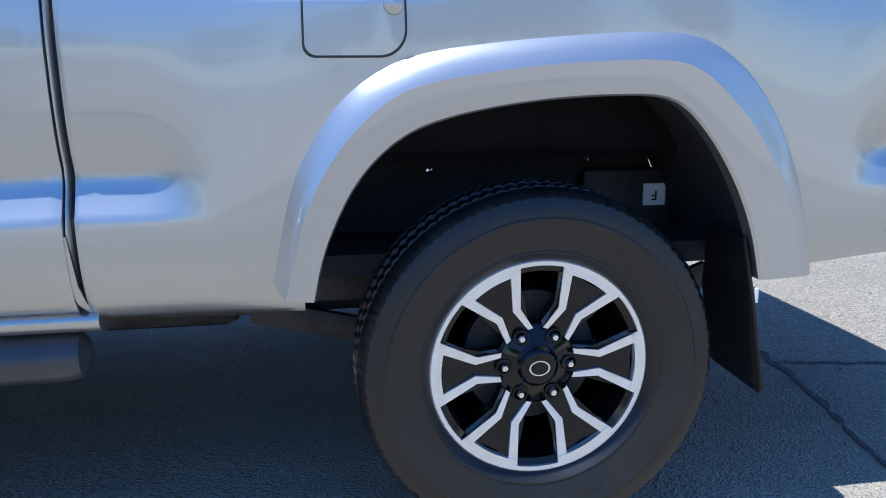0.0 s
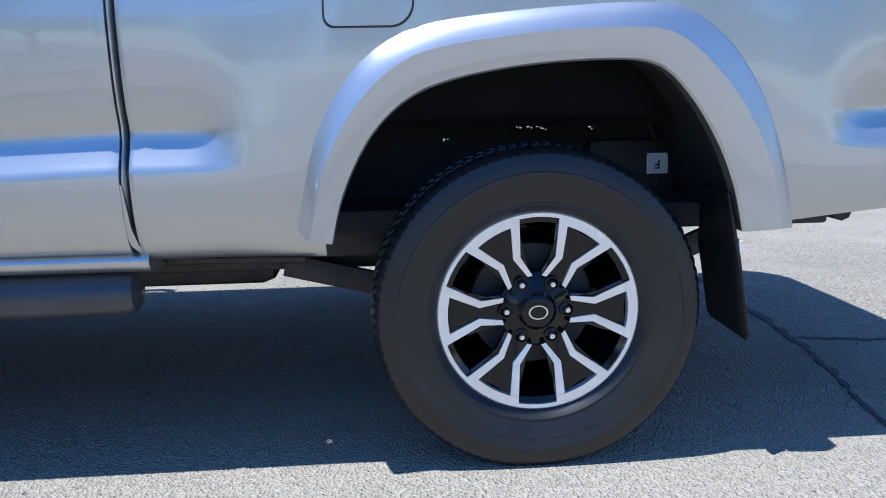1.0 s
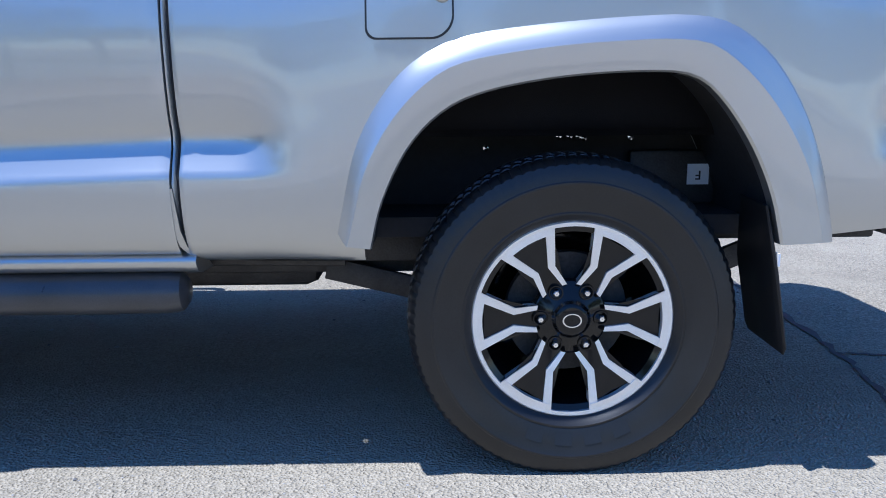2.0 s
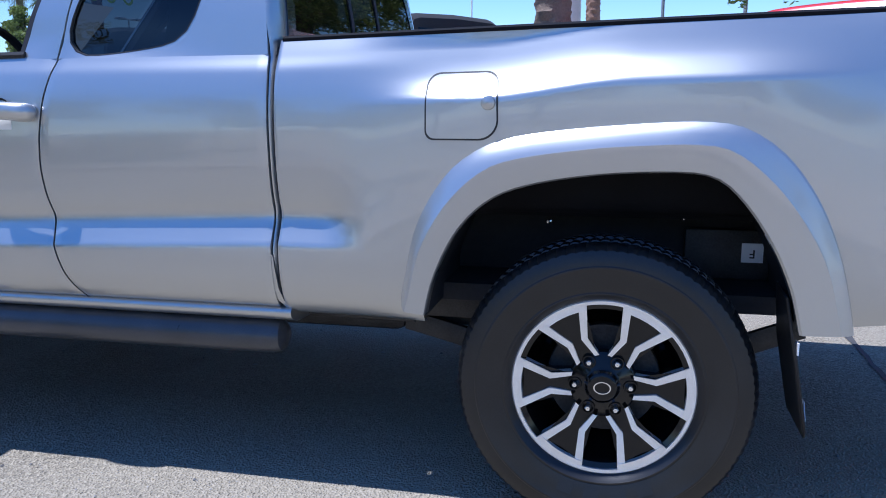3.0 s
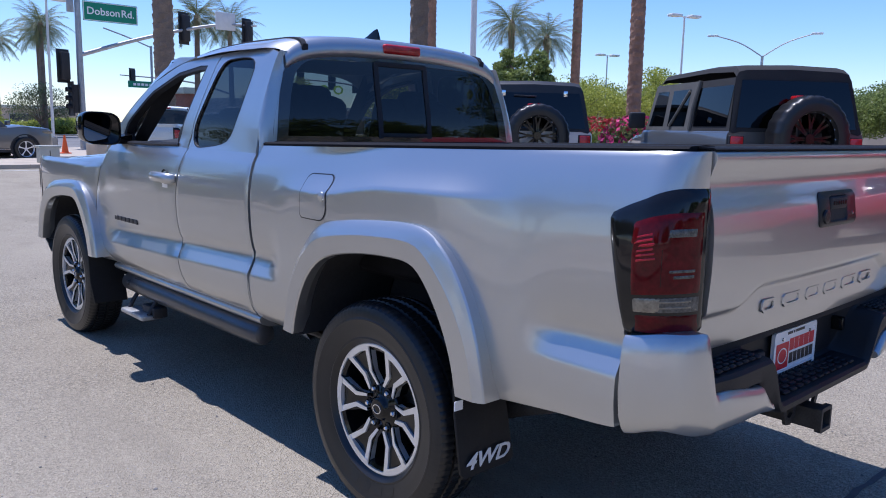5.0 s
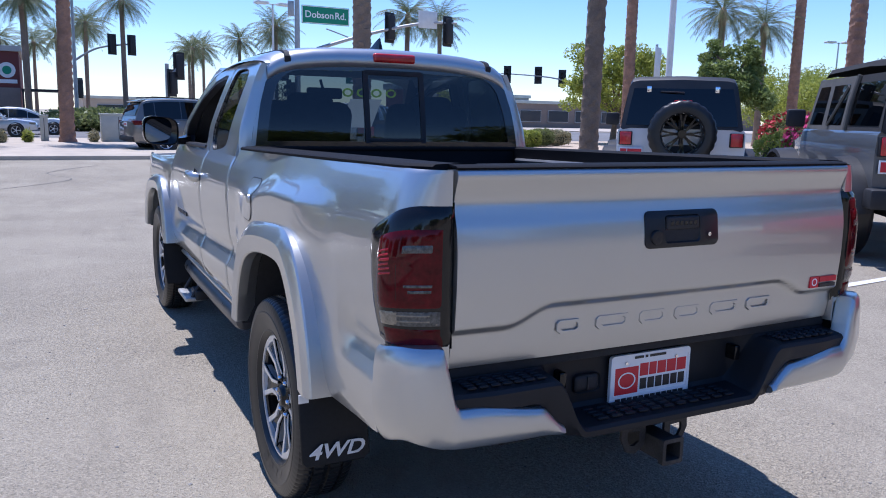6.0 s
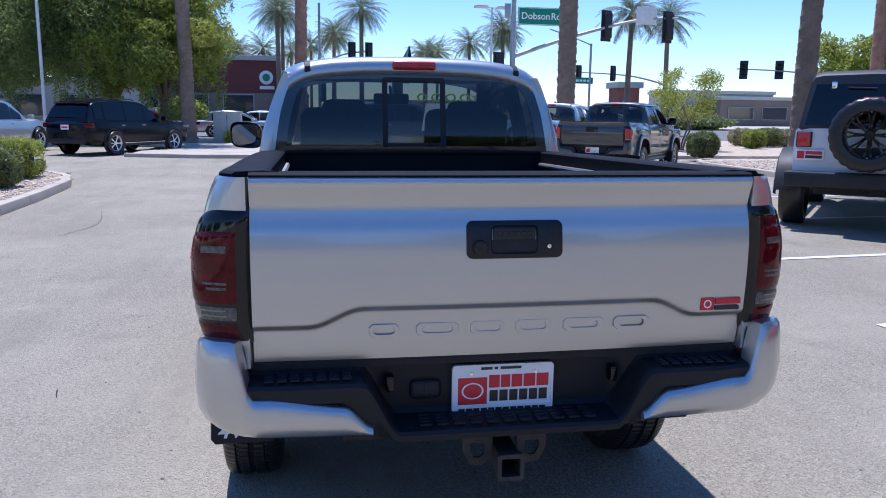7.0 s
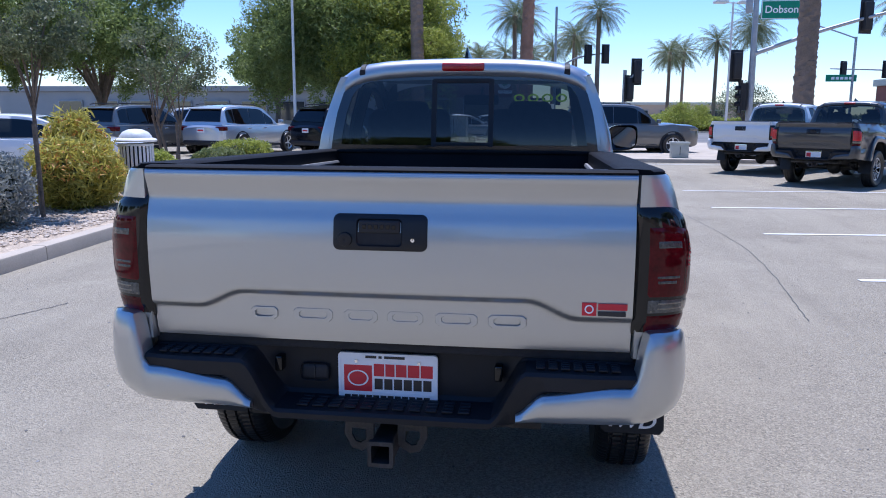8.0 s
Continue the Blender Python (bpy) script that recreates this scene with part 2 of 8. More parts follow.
P_PLAIN = [(0.50, .795), (0.535, .838), (0.58, .868), (0.64, .884), (0.72, .889), (0.80, .890), (0.90, .889), (1.0, .886),
           (1.08, .882), (1.14, .873), (1.20, .856), (1.25, .838), (1.29, .820)]
P_TAIL = [(1.08, .880), (1.14, .872), (1.20, .858), (1.25, .842), (1.275, .831), (1.285, .826), (1.29, .818)]
P_ARCH = [(0.50, .83), (0.60, .88), (0.80, .902), (1.0, .910), (1.10, .911), (1.148, .9105), (1.154, .9095), (1.159, .906), (1.172, .8935),
          (1.188, .879), (1.21, .862), (1.24, .845), (1.27, .831), (1.29, .822)]
P_CAB = [(1.20, .856), (1.245, .832), (1.27, .819), (1.30, .814), (1.37, .806), (1.45, .784), (1.60, .731), (1.68, .698), (1.715, .674), (1.75, .615)]


def rail_z(x):
    return 1.29 + 0.022 * (x + 0.9)


def body_y(x, z):
    """Half width of the body side."""
    if x > -0.92:
        z = z - (rail_z(x) - 1.29) * smooth01(0.9, 1.29, z)
    band = 1 - smooth01(-0.78, -0.63, x) if x < 0.2 else smooth01(0.66, 0.80, x)
    wide = 1 - smooth01(-1.05, -0.25, x) if x < 0.2 else smooth01(0.45, 1.10, x)
    if x < -2.3:
        band *= smooth01(-2.62, -2.48, x)
    zb = z + 0.035 * max(0.0, -0.9 - x) - (0.024 if x > 0.2 else 0.0)
    y = lerp(curve(P_PLAIN, z), curve(P_FULL, z), wide) - band * max(0.0, curve(P_FULL, zb) - curve(P_DOOR, zb))
    if x > 0.4 and z > 1.08:
        y = lerp(y, curve(P_TAIL, z), smooth01(0.45, 0.95, x))
    for c in (0.0, BASE):
        d = x - c
        w = smooth01(-0.74, -0.30, d) * (1 - smooth01(0.28, 0.66, d))
        if w > 0:
            zz = z + 0.035 * smooth01(0.05, -0.35, d) if c == 0.0 else z + 0.05
            y = lerp(y, curve(P_ARCH, zz) if c == 0 else curve(P_ARCH, zz) - 0.012 * smooth01(1.0, 1.2, z), w)
    return y


def cry(y):
    """Depth of the rounded tail corner, which ends along the tailgate's upright edge."""
    return (y - 0.741) / 0.895


def cab_y(z):
    return curve(P_CAB, z)


FL_OUT = [(-.548, .592), (-.535, .65), (-.50, .79), (-.44, .90), (-.37, .975), (-.27, 1.025), (-.12, 1.05), (.10, 1.068), (.24, 1.07),
          (.325, 1.05), (.412, .985), (.486, .88), (.537, .76), (.568, .64), (.580, .572)]
FL_RIDGE = [(-.522, .574), (-.507, .63), (-.477, .745), (-.415, .855), (-.33, .94), (-.24, .98), (-.05, 1.008), (.10, 1.018), (.20, 1.02),
            (.285, 1.005), (.375, .935), (.448, .845), (.508, .735), (.540, .62), (.551, .572)]
FL_IN = [(-.475, .53), (-.44, .67), (-.38, .79), (-.30, .87), (-.20, .912), (-.04, .94), (.13, .95), (.24, .94), (.31, .885), (.38, .785),
         (.43, .675), (.458, .566)]
FL_LIP = [(-.466, .566)] + FL_IN[1:]


def flare_path(pts, cx, k, n=48):
    return [(p.x + cx, 0.545 + (p.y - 0.545) * k) for p in along([(*p, 0) for p in [v[:2] for v in spline([(*q, 0) for q in pts], 90)]], n)]


def inside(poly, x, z):
    c = False
    n = len(poly)
    for i in range(n):
        (x1, z1), (x2, z2) = poly[i], poly[(i + 1) % n]
        if (z1 > z) != (z2 > z) and x < (x2 - x1) * (z - z1) / (z2 - z1) + x1:
            c = not c
    return c


def grown(path, k, cx):
    """The wheel opening's outline as a closed shape, grown by k."""
    return [(cx + (x - cx) * (1 + k), 0.5 + (z - 0.5) * (1 + k)) for x, z in path] + [(path[-1][0] + k, 0.2), (path[0][0] - k, 0.2)]


def side_panel(bm, s, xa, xb, z0, z1, nx, nz, holes=(), lip=0.016, yf=body_y):
    """A pressed panel of the body side between two edges, with its rim folded in."""
    rows = []
    zs = [lerp(z0, z1, j / nz) for j in range(nz + 1)]
    for i in range(-1, nx + 2):
        u = min(1, max(0, i / nx))
        row = []
        for j, z in [(-1, z0)] + list(enumerate(zs)) + [(nz + 1, z1)]:
            a, b = xa(z), xb(z)
            x = lerp(a, b, u)
            y = yf(x, z)
            edge = min(x - a, b - x, z - z0)
            y -= 0.004 * max(0, 1 - edge / 0.006)
            if i < 0 or i > nx or j < 0:
                y -= lip
            row.append((x, s * y, z))
        rows.append(row[:-1])
    vv = rows_mesh(bm, rows)
    for hole in holes:
        gone = [f for f in bm.faces if inside(hole, f.calc_center_median().x, f.calc_center_median().z)]
        bmesh.ops.delete(bm, geom=gone, context="FACES")
    return bm


def strip(bm, out, inn, yf, s, lip=0.02, k=1):
    """A frame between two closed outlines of equal count in the x-z plane, turned in at the inner edge."""
    rows = [[(x, s * (yf(x, z) - 0.012), z) for x, z in out], [(x, s * yf(x, z), z) for x, z in out],
            [(x, s * yf(x, z), z) for x, z in inn], [(x, s * (yf(x, z) - lip), z) for x, z in inn]]
    rows_mesh(bm, rows, closed_v=True)
    return bm


def sides(polys, k):
    """Closed outline out of four sides, k points each."""
    out = []
    for p in polys:
        out += [(q.x, q.y) for q in along([(*a, 0) for a in p], k + 1)[:-1]]
    return out


def rounded(pts, k):
    """A closed outline with its corners eased, of the same count."""
    for _ in range(k):
        pts = [((a[0] + 2 * b[0] + c[0]) / 4, (a[1] + 2 * b[1] + c[1]) / 4) for a, b, c in zip(pts[-1:] + pts[:-1], pts, pts[1:] + pts[:1])]
    return pts


def sheet(bm, pts, yf, s, off=0.0):
    """A filled outline in the x-z plane, laid on the body side."""
    c = (sum(p[0] for p in pts) / len(pts), sum(p[1] for p in pts) / len(pts))
    rings = [[(lerp(c[0], x, t), lerp(c[1], z, t)) for x, z in pts] for t in [0.001] + [k / 12 for k in range(1, 13)]]
    rows_mesh(bm, [[(x, s * (yf(x, z) + off), z) for x, z in r] for r in rings], closed_v=True)
    return bm


def make_wheel(parent, detail=True):
    """A road wheel at the origin, its outer face towards -y: a black cast rim with machined edges in a road tyre."""
    bm = B()
    lathe(bm, [(0.03, 0.10), (0.18, 0.09), (0.208, 0.02), (0.214, -0.066), (0.236, -0.076), (0.243, -0.073)], 48)
    wheel = part("wheel", bm, M_RIMBLACK, parent)
    n = 276 if detail else 48
    prof = [(0.238, -0.074), (0.244, -0.085), (0.256, -0.0945), (0.258, -0.0965), (0.262, -0.0965), (0.264, -0.0955), (0.300, -0.1085), (0.325, -0.1115), (0.328, -0.1132),
            (0.333, -0.1132), (0.336, -0.1112), (0.357, -0.1085), (0.374, -0.1015), (0.3825, -0.092), (0.3875, -0.080), (0.3905, -0.064),
            (0.3905, -0.061), (0.383, -0.058), (0.383, -0.050), (0.3920, -0.047), (0.3925, -0.012), (0.384, -0.008)]
    prof = prof + [(r, -h) for r, h in reversed(prof)]
    bm = B()
    rows = []
    for k in range(n):
        t = 2 * math.pi * k / n
        row = []
        for i, (r, h) in enumerate(prof):
            rr = r
            if detail and r > 0.35:
                side = i if i < len(prof) / 2 else len(prof) - 1 - i
                if 11 <= side <= 15 and k % 3 == 0:
                    rr -= 0.003 if side > 11 else 0.0015
                if 16 <= side and (k + (1 if i < len(prof) / 2 else 2)) % 3 == 0 and r > 0.38:
                    rr -= 0.0045
            row.append((rr * math.cos(t), h, rr * math.sin(t)))
        rows.append(row)
    rows_mesh(bm, rows, closed_u=True)
    part("tyre", bm, M_RUBBER, wheel, sharp=25)
    if detail:
        for a0 in (-112, -98, -84, -70):
            bm = B()
            pts = []
            for rr in (0.275, 0.302):
                pts.append([(rr * math.cos(radians(a0 + d)), -(0.0995 if rr < .29 else 0.1086) - 0.0012, rr * math.sin(radians(a0 + d))) for d in (0, 2, 4, 6, 8)])
            rows_mesh(bm, pts)
            part("sidewall_mark", bm, M_RUBBER, wheel)
    # rim face: six windows with machined edges, black pockets between them
    win = [(0.085, 0.011), (0.131, 0.0415), (0.223, 0.0465)]
    yr = -0.062

    def yface(r):
        return lerp(-0.056, -0.079, smooth01(0.06, 0.215, r))
    bm, bs = B(), B()
    for k in range(6):
        a = radians(90 + 60 * k)
        ca, sa = math.cos(a), math.sin(a)

        def q(r, w, dy=0.0):
            return (r * ca - w * sa, yface(r) + dy, r * sa + w * ca)
        for sg in (-1, 1):
            wd = (0.011, 0.0165, 0.021)
            rows = []
            for (r, w), d in zip(win + [(0.232, 0.047)], wd + (0.023,)):
                rows.append([q(r, sg * w, 0.03), q(r, sg * w, 0.0), q(r - 0.3 * d, sg * (w + d), 0.0), q(r - 0.3 * d, sg * (w + d), 0.018)])
            rows_mesh(bs, rows)
            # flank of the window
            rows = [[q(r, sg * (w - 0.0005), 0.004), q(r, sg * (w + 0.006), 0.075)] for r, w in win]
            rows_mesh(bm, rows)
        # black pocket of the spoke
        b = a + radians(30)
        cb, sb = math.cos(b), math.sin(b)

        def p(r, w, dy):
            return (r * cb - w * sb, yface(r) + dy, r * sb + w * cb)
        rows = [[p(0.060, -0.024, .012), p(0.060, 0, .010), p(0.060, 0.024, .012)], [p(0.10, -0.032, 0.006), p(0.10, 0, 0.012), p(0.10, 0.032, 0.006)],
                [p(0.16, -0.050, 0.006), p(0.16, 0, 0.014), p(0.16, 0.050, 0.006)], [p(0.209, -0.058, 0.008), p(0.209, 0, 0.018), p(0.209, 0.058, 0.008)],
                [p(0.217, -0.060, 0.02), p(0.217, 0, 0.022), p(0.217, 0.060, 0.02)]]
        rows_mesh(bm, rows)
        arc = [b + radians(d) for d in (-17, -11, -5, 0, 5, 11, 17)]
        rows_mesh(bs, [[(rr * math.cos(t), yface(rr) + dy, rr * math.sin(t)) for t in arc] for rr, dy in ((0.213, 0.016), (0.214, 0.0), (0.235, 0.0))])
    lathe(bs, [(0.227, -0.060), (0.228, -0.079), (0.237, -0.080), (0.242, -0.076)], 72)
    part("rim_face", bm, M_RIMBLACK, wheel)
    part("machined_edge", bs, M_ALLOY, wheel, sharp=30)
    bm = B()
    lathe(bm, [(0.001, -0.0735), (0.030, -0.0735), (0.036, -0.072), (0.040, -0.068), (0.044, -0.060), (0.050, -0.055), (0.084, -0.050), (0.090, -0.044), (0.092, -0.02)], 36)
    part("hub_cap", bm, M_RIMBLACK, wheel)
    bm = B()
    for rx, rz in ((0.0235, 0.0175),):
        rows = []
        for k in range(28):
            t = 2 * math.pi * k / 28
            rows.append([(rx * f * math.cos(t), y, rz * f * math.sin(t)) for f, y in ((1.0, -0.0735), (0.98, -0.0765), (0.84, -0.0765), (0.82, -0.0735))])
        rows_mesh(bm, rows, closed_u=True)
    part("badge", bm, M_CHROME, wheel)
    lug = B()
    lathe(lug, [(0.001, -0.062), (0.006, -0.0615), (0.0095, -0.057), (0.0105, -0.045), (0.011, -0.03)], 6)
    me = mesh("lug_nut", lug, M_CHROME, True, 30)
    well = B()
    lathe(well, [(0.0135, -0.044), (0.015, -0.05), (0.0175, -0.05), (0.019, -0.040)], 16)
    mw = mesh("lug_well", well, M_RIMBLACK)
    for k in range(6):
        t = radians(60 + 60 * k)
        for nm, d in (("lug_nut", me), ("lug_well", mw)):
            o = new(nm, d)
            o.parent = wheel
            o.location = (0.073 * math.cos(t), -0.006, 0.073 * math.sin(t))
    bm = B()
    lathe(bm, [(0.05, 0.01), (0.15, 0.01), (0.152, 0.02), (0.152, 0.034), (0.05, 0.034)], 40)
    part("brake_disc", bm, M_RUSTY, wheel)
    return wheel


def put_wheels(parent, places):
    """One wheel built, three more that share its meshes."""
    first = make_wheel(parent)
    kids = list(first.children)
    for i, (x, y, z, turn) in enumerate(places):
        w = first if i == 0 else first.copy()
        if i:
            scene.collection.objects.link(w)
            for k in kids:
                c = k.copy()
                scene.collection.objects.link(c)
                c.parent = w
        w.location = (x, y, z)
        w.rotation_euler = (0, radians(7 * i if not turn else -11 * i) if i else 0, radians(180) if turn else 0)


def tailgate_x(y, z):
    w = smooth01(0.58, 0.43, abs(y))
    zc = lerp(0.915, 0.966, w)
    k = z - zc
    lo = curve([(0.80, 1.132), (0.82, 1.138), (0.86, 1.145), (0.98, 1.152)], z)
    hi = curve([(0.88, 1.166), (0.95, 1.171), (1.05, 1.176), (1.12, 1.175), (1.18, 1.168), (1.225, 1.155), (1.25, 1.150), (1.285, 1.158), (1.318, 1.169), (1.330, 1.166), (1.338, 1.150)], z)
    return lerp(lo, hi, smooth01(-0.012, 0.010, k))


def build_truck(label, pm, m, hero=True, warp=None):
    global WARP
    WARP = warp
    T = thing("pickup_truck", label, "pickup truck", m=m)
    nx, nz = (84, 84) if hero else (34, 24)
    # bed sides with rounded tail corners
    rear_open = grown(flare_path(FL_IN, 0, 1), 0.035, 0.0)
    front_open = grown(flare_path(FL_IN, BASE, 0.88), 0.035, BASE)
    for s in (-1, 1):
        bm = B()
        rows = []
        xs = [-0.903, -0.903, -0.897] + [lerp(-0.89, 0.985, i / nx) for i in range(nx + 1)] + [0.998, 1.003, 1.02, CX]

        def zbot(x):
            return curve([(-0.905, .536), (-.87, .521), (-.45, .522), (.50, .562), (.60, .575), (.80, .597), (1.0, .615), (1.012, .66), (1.03, .78), (1.045, .80)], x)

        def bed_row(x, th=0.0):
            row = []
            zb, zt = zbot(x), rail_z(x)
            for j in range(-1, nz + 1):
                z = lerp(zb, zt, max(0, j) / nz)
                y = body_y(min(x, CX), z) - (0.03 if j < 0 else 0)
                if x > 1.0 and z < 0.868:
                    y -= 0.05
                row.append((x + CRX * math.sin(th), s * (y - cry(y) * (1 - math.cos(th))), z))
            return row
        for i, x in enumerate(xs):
            r = bed_row(x)
            if i == 0:
                r = [(a, b - s * 0.03, c) for a, b, c in r]
            if i == 1:
                r = [(a, b - s * 0.004, c) for a, b, c in r]
            rows.append(r)
        for k in range(1, 13):
            rows.append(bed_row(CX, radians(7.0 * k)))
        last = [(1.128, s * (abs(b) - 0.005), c) for a, b, c in rows[-1]]
        rows.append(last)
        rows.append([(1.09, s * 0.735, c) for a, b, c in last])
        vv = rows_mesh(bm, rows)
        gone = [f for f in bm.faces if inside(rear_open, f.calc_center_median().x, f.calc_center_median().z) and f.calc_center_median().x < 0.6]
        bmesh.ops.delete(bm, geom=gone, context="FACES")
        bed = part("bed_side", bm, pm, T, sharp=50)
        # flares
        for cx, kz, nm in ((0.0, 1.0, "rear_flare"), (BASE, 0.88, "front_flare")):
            o, r, i = (flare_path(p, cx, kz) for p in (FL_OUT, FL_RIDGE, FL_LIP))
            rows = []
            for a, b, c in zip(o, r, i):
                ya = body_y(a[0], a[1])
                yo = lerp(ya + 0.009, max(ya + 0.009, .934), smooth01(.10, .42, a[0] - cx))
                rows.append([(a[0], s * (ya - 0.01), a[1]), (a[0], s * (yo - .003), a[1]), (lerp(a[0], b[0], .10), s * (yo + 0.003), lerp(a[1], b[1], .10)),
                             (lerp(a[0], b[0], .55), s * lerp(yo + 0.004, .951, .62), lerp(a[1], b[1], .55)),
                             (lerp(a[0], b[0], .96), s * .9495, lerp(a[1], b[1], .96)), (lerp(b[0], c[0], .03), s * .9515, lerp(b[1], c[1], .03)),
                             (lerp(b[0], c[0], .5), s * .949, lerp(b[1], c[1], .5)), (lerp(b[0], c[0], .94), s * .944, lerp(b[1], c[1], .94)),
                             (c[0], s * .938, c[1]), (c[0], s * .90, c[1]), (lerp(c[0], b[0], .3), s * .86, lerp(c[1], b[1], .3))])
            bm = B()
            rows_mesh(bm, rows, cap=True)
            part(nm, bm, pm, T, sharp=24)
            # wheel house
            bm = B()
            inn = [(lerp(x, cx, -0.03), z + 0.02) for x, z in i]
            ring = [(inn[0][0] + .01, 0.555)] + inn[2:-2] + [(inn[-1][0] - .01, 0.575)]
            rows_mesh(bm, [[(x, s * y, z) for x, z in ring] for y in (.915, .80, .62, .46)])
            bm.faces.new([bm.verts.new((x, s * .455, z)) for x, z in ring])
            part("wheel_house", bm, M_DARK, T)
        # tail lamp shell on the corner
        def lamp_pt(u, v, off):
            """u: 0 at the side edge to 1 at the tailgate; v: 0 at the foot to 1 at the top."""
            xe = 0.30
            top = 1.174 + 0.078 * (1 - (1 - min(1, u / .72))**1.9)
            z = lerp(0.872, top, v)
            x0 = lerp(1.000, 0.938, v)
            if u < xe:
                x, th = lerp(x0, CX, u / xe), 0.0
            else:
                x, th = CX, radians(88) * (u - xe) / (1 - xe)
            bulge = 0.012 * math.sin(math.pi * min(1, v * 1.02)) * math.sin(math.pi * min(1, u * 0.9 + .1))
            o = off + bulge
            y = body_y(x, max(z, .9))
            return (x + (CRX + o) * math.sin(th), s * (y + o * math.cos(th) - cry(y) * (1 - math.cos(th))), z)

        def lamp_skin(u0, u1, v0, v1, off, drop, nu=22, nv=18):
            rows = []
            for a in range(nu + 1):
                row = []
                for b in range(nv + 1):
                    e = min(a, nu - a, b, nv - b)
                    row.append(lamp_pt(lerp(u0, u1, a / nu), lerp(v0, v1, b / nv), off - (drop if e == 0 else drop * .12 if e == 1 else 0)))
                rows.append(row)
            bm = B()
            rows_mesh(bm, rows)
            return bm
        lampo = part("tail_lamp", lamp_skin(0, 1, 0, 1, 0.010, 0.016), M_BLACKGLOSS, T, "smoked red tail lamp with a gloss black surround", sharp=60)
        part("red_lens", lamp_skin(.24, .90, .29, .84, 0.0125, 0.004), M_LAMPRED if hero else M_RED, lampo, "dark red tail lens", sharp=60)
        part("red_lens", lamp_skin(.27, .90, .03, .165, 0.0125, 0.004, 14, 6), M_LAMPRED, lampo, sharp=60)
        part("reverse_lens", lamp_skin(.25, .90, .17, .285, 0.0125, 0.004, 14, 6), M_LAMPCLEAR, lampo, "smoked clear reversing lamp strip", sharp=60)
        if hero:
            # glowing-red stripes of the brake lamp, clear blocks beside them, sparkling half of the reversing lamp
            for k in range(6):
                part("lamp_element", lamp_skin(.28, .51 - .008 * k, .535 + .033 * k, .558 + .033 * k, 0.0133, 0.002, 6, 4), M_LAMPBRIGHT, lampo, sharp=60)
            for u0, u1, v0, v1, mt in ((.56, .84, .665, .735, M_LAMPGREY), (.58, .84, .44, .465, M_LAMPGREY), (.62, .83, .40, .428, M_LAMPGREY),
                                       (.50, .88, .178, .277, M_LAMPGREY), (.535, .54, .31, .64, M_BLACKGLOSS)):
                part("lamp_element", lamp_skin(u0, u1, v0, v1, 0.0133, 0.002, 8, 5), mt, lampo, sharp=60)
            for v in (.205, .245):
                part("lamp_element", lamp_skin(.53, .80, v, v + .012, 0.0142, 0.001, 8, 3), M_LAMPCLEAR, lampo, sharp=60)
        # doors, front fender
        xf = lambda z: curve([(.535, -2.47), (.56, -2.57), (.65, -2.71), (.80, -2.76), (1.1, -2.69), (1.25, -2.62)], z)
        xm = lambda z: curve([(.535, -1.565), (.62, -1.61), (.71, -1.632), (.80, -1.645), (.93, -1.66), (1.1, -1.64), (1.26, -1.60), (1.41, -1.565), (1.72, -1.50)], z)
        xr = lambda z: -0.926 - .026 * smooth01(1.15, 1.45, z) - .01 * smooth01(1.45, 1.7, z)
        g = 0.003
        fdoor = part("front_door", side_panel(B(), s, lambda z: xf(z) + g, lambda z: xm(z) - g, .537, 1.252, nx // 2, nz), pm, T, sharp=55)
        rdoor = part("rear_door", side_panel(B(), s, lambda z: xm(z) + g, xr, .537, 1.252, nx // 2, nz), pm, T, sharp=55)
        part("front_fender", side_panel(B(), s, lambda z: -3.82 - .02 * z, lambda z: min(xf(z) - g, -2.5), .545, 1.13, nx // 2, nz, holes=[front_open]), pm, T, sharp=55)
        cy = lambda x, z: cab_y(z)
        # upper frames
        wr = sides([[(-1.578, 1.30), (-1.50, 1.52), (-1.462, 1.655)], [(-1.445, 1.675), (-1.28, 1.682), (-1.135, 1.672)], [(-1.118, 1.655), (-1.13, 1.50), (-1.155, 1.35)],
                    [(-1.185, 1.300), (-1.30, 1.277), (-1.45, 1.262), (-1.56, 1.257), (-1.578, 1.28)]], 10)
        orr = sides([[(xm(1.252) + g, 1.252), (xm(1.45) + g, 1.45), (xm(1.70) + g, 1.70)], [(xm(1.712) + g, 1.712), (-1.25, 1.722), (-1.0, 1.712)],
                     [(xr(1.70), 1.69), (xr(1.5), 1.5), (xr(1.3), 1.3)], [(xr(1.26), 1.252), (-1.25, 1.252), (xm(1.252) + g + .02, 1.252)]], 10)
        wr = rounded(wr, 2)
        part("window_frame", strip(B(), orr, wr, cy, s), pm, rdoor, sharp=50)
        part("side_window", sheet(B(), wr, cy, s, -0.010), M_TINT, rdoor, "dark tinted fixed side window")
        bm = B()
        wo = [(lerp(x, -1.34, -.016), lerp(z, 1.47, -.016)) for x, z in wr]
        rows_mesh(bm, [[(x, s * (cab_y(z) + o), z) for x, z in w] for w, o in ((wr, -.012), (wr, .001), (wo, .001), (wo, -.004))], closed_v=True)
        part("window_seal", bm, M_PLASTIC, rdoor)
        wf = sides([[(-2.475, 1.30), (-2.42, 1.375), (-2.22, 1.525)], [(-2.18, 1.545), (-1.92, 1.635), (-1.64, 1.668)], [(-1.605, 1.660), (-1.655, 1.46), (-1.712, 1.29)],
                    [(-1.722, 1.262), (-2.1, 1.256), (-2.485, 1.252)]], 12)
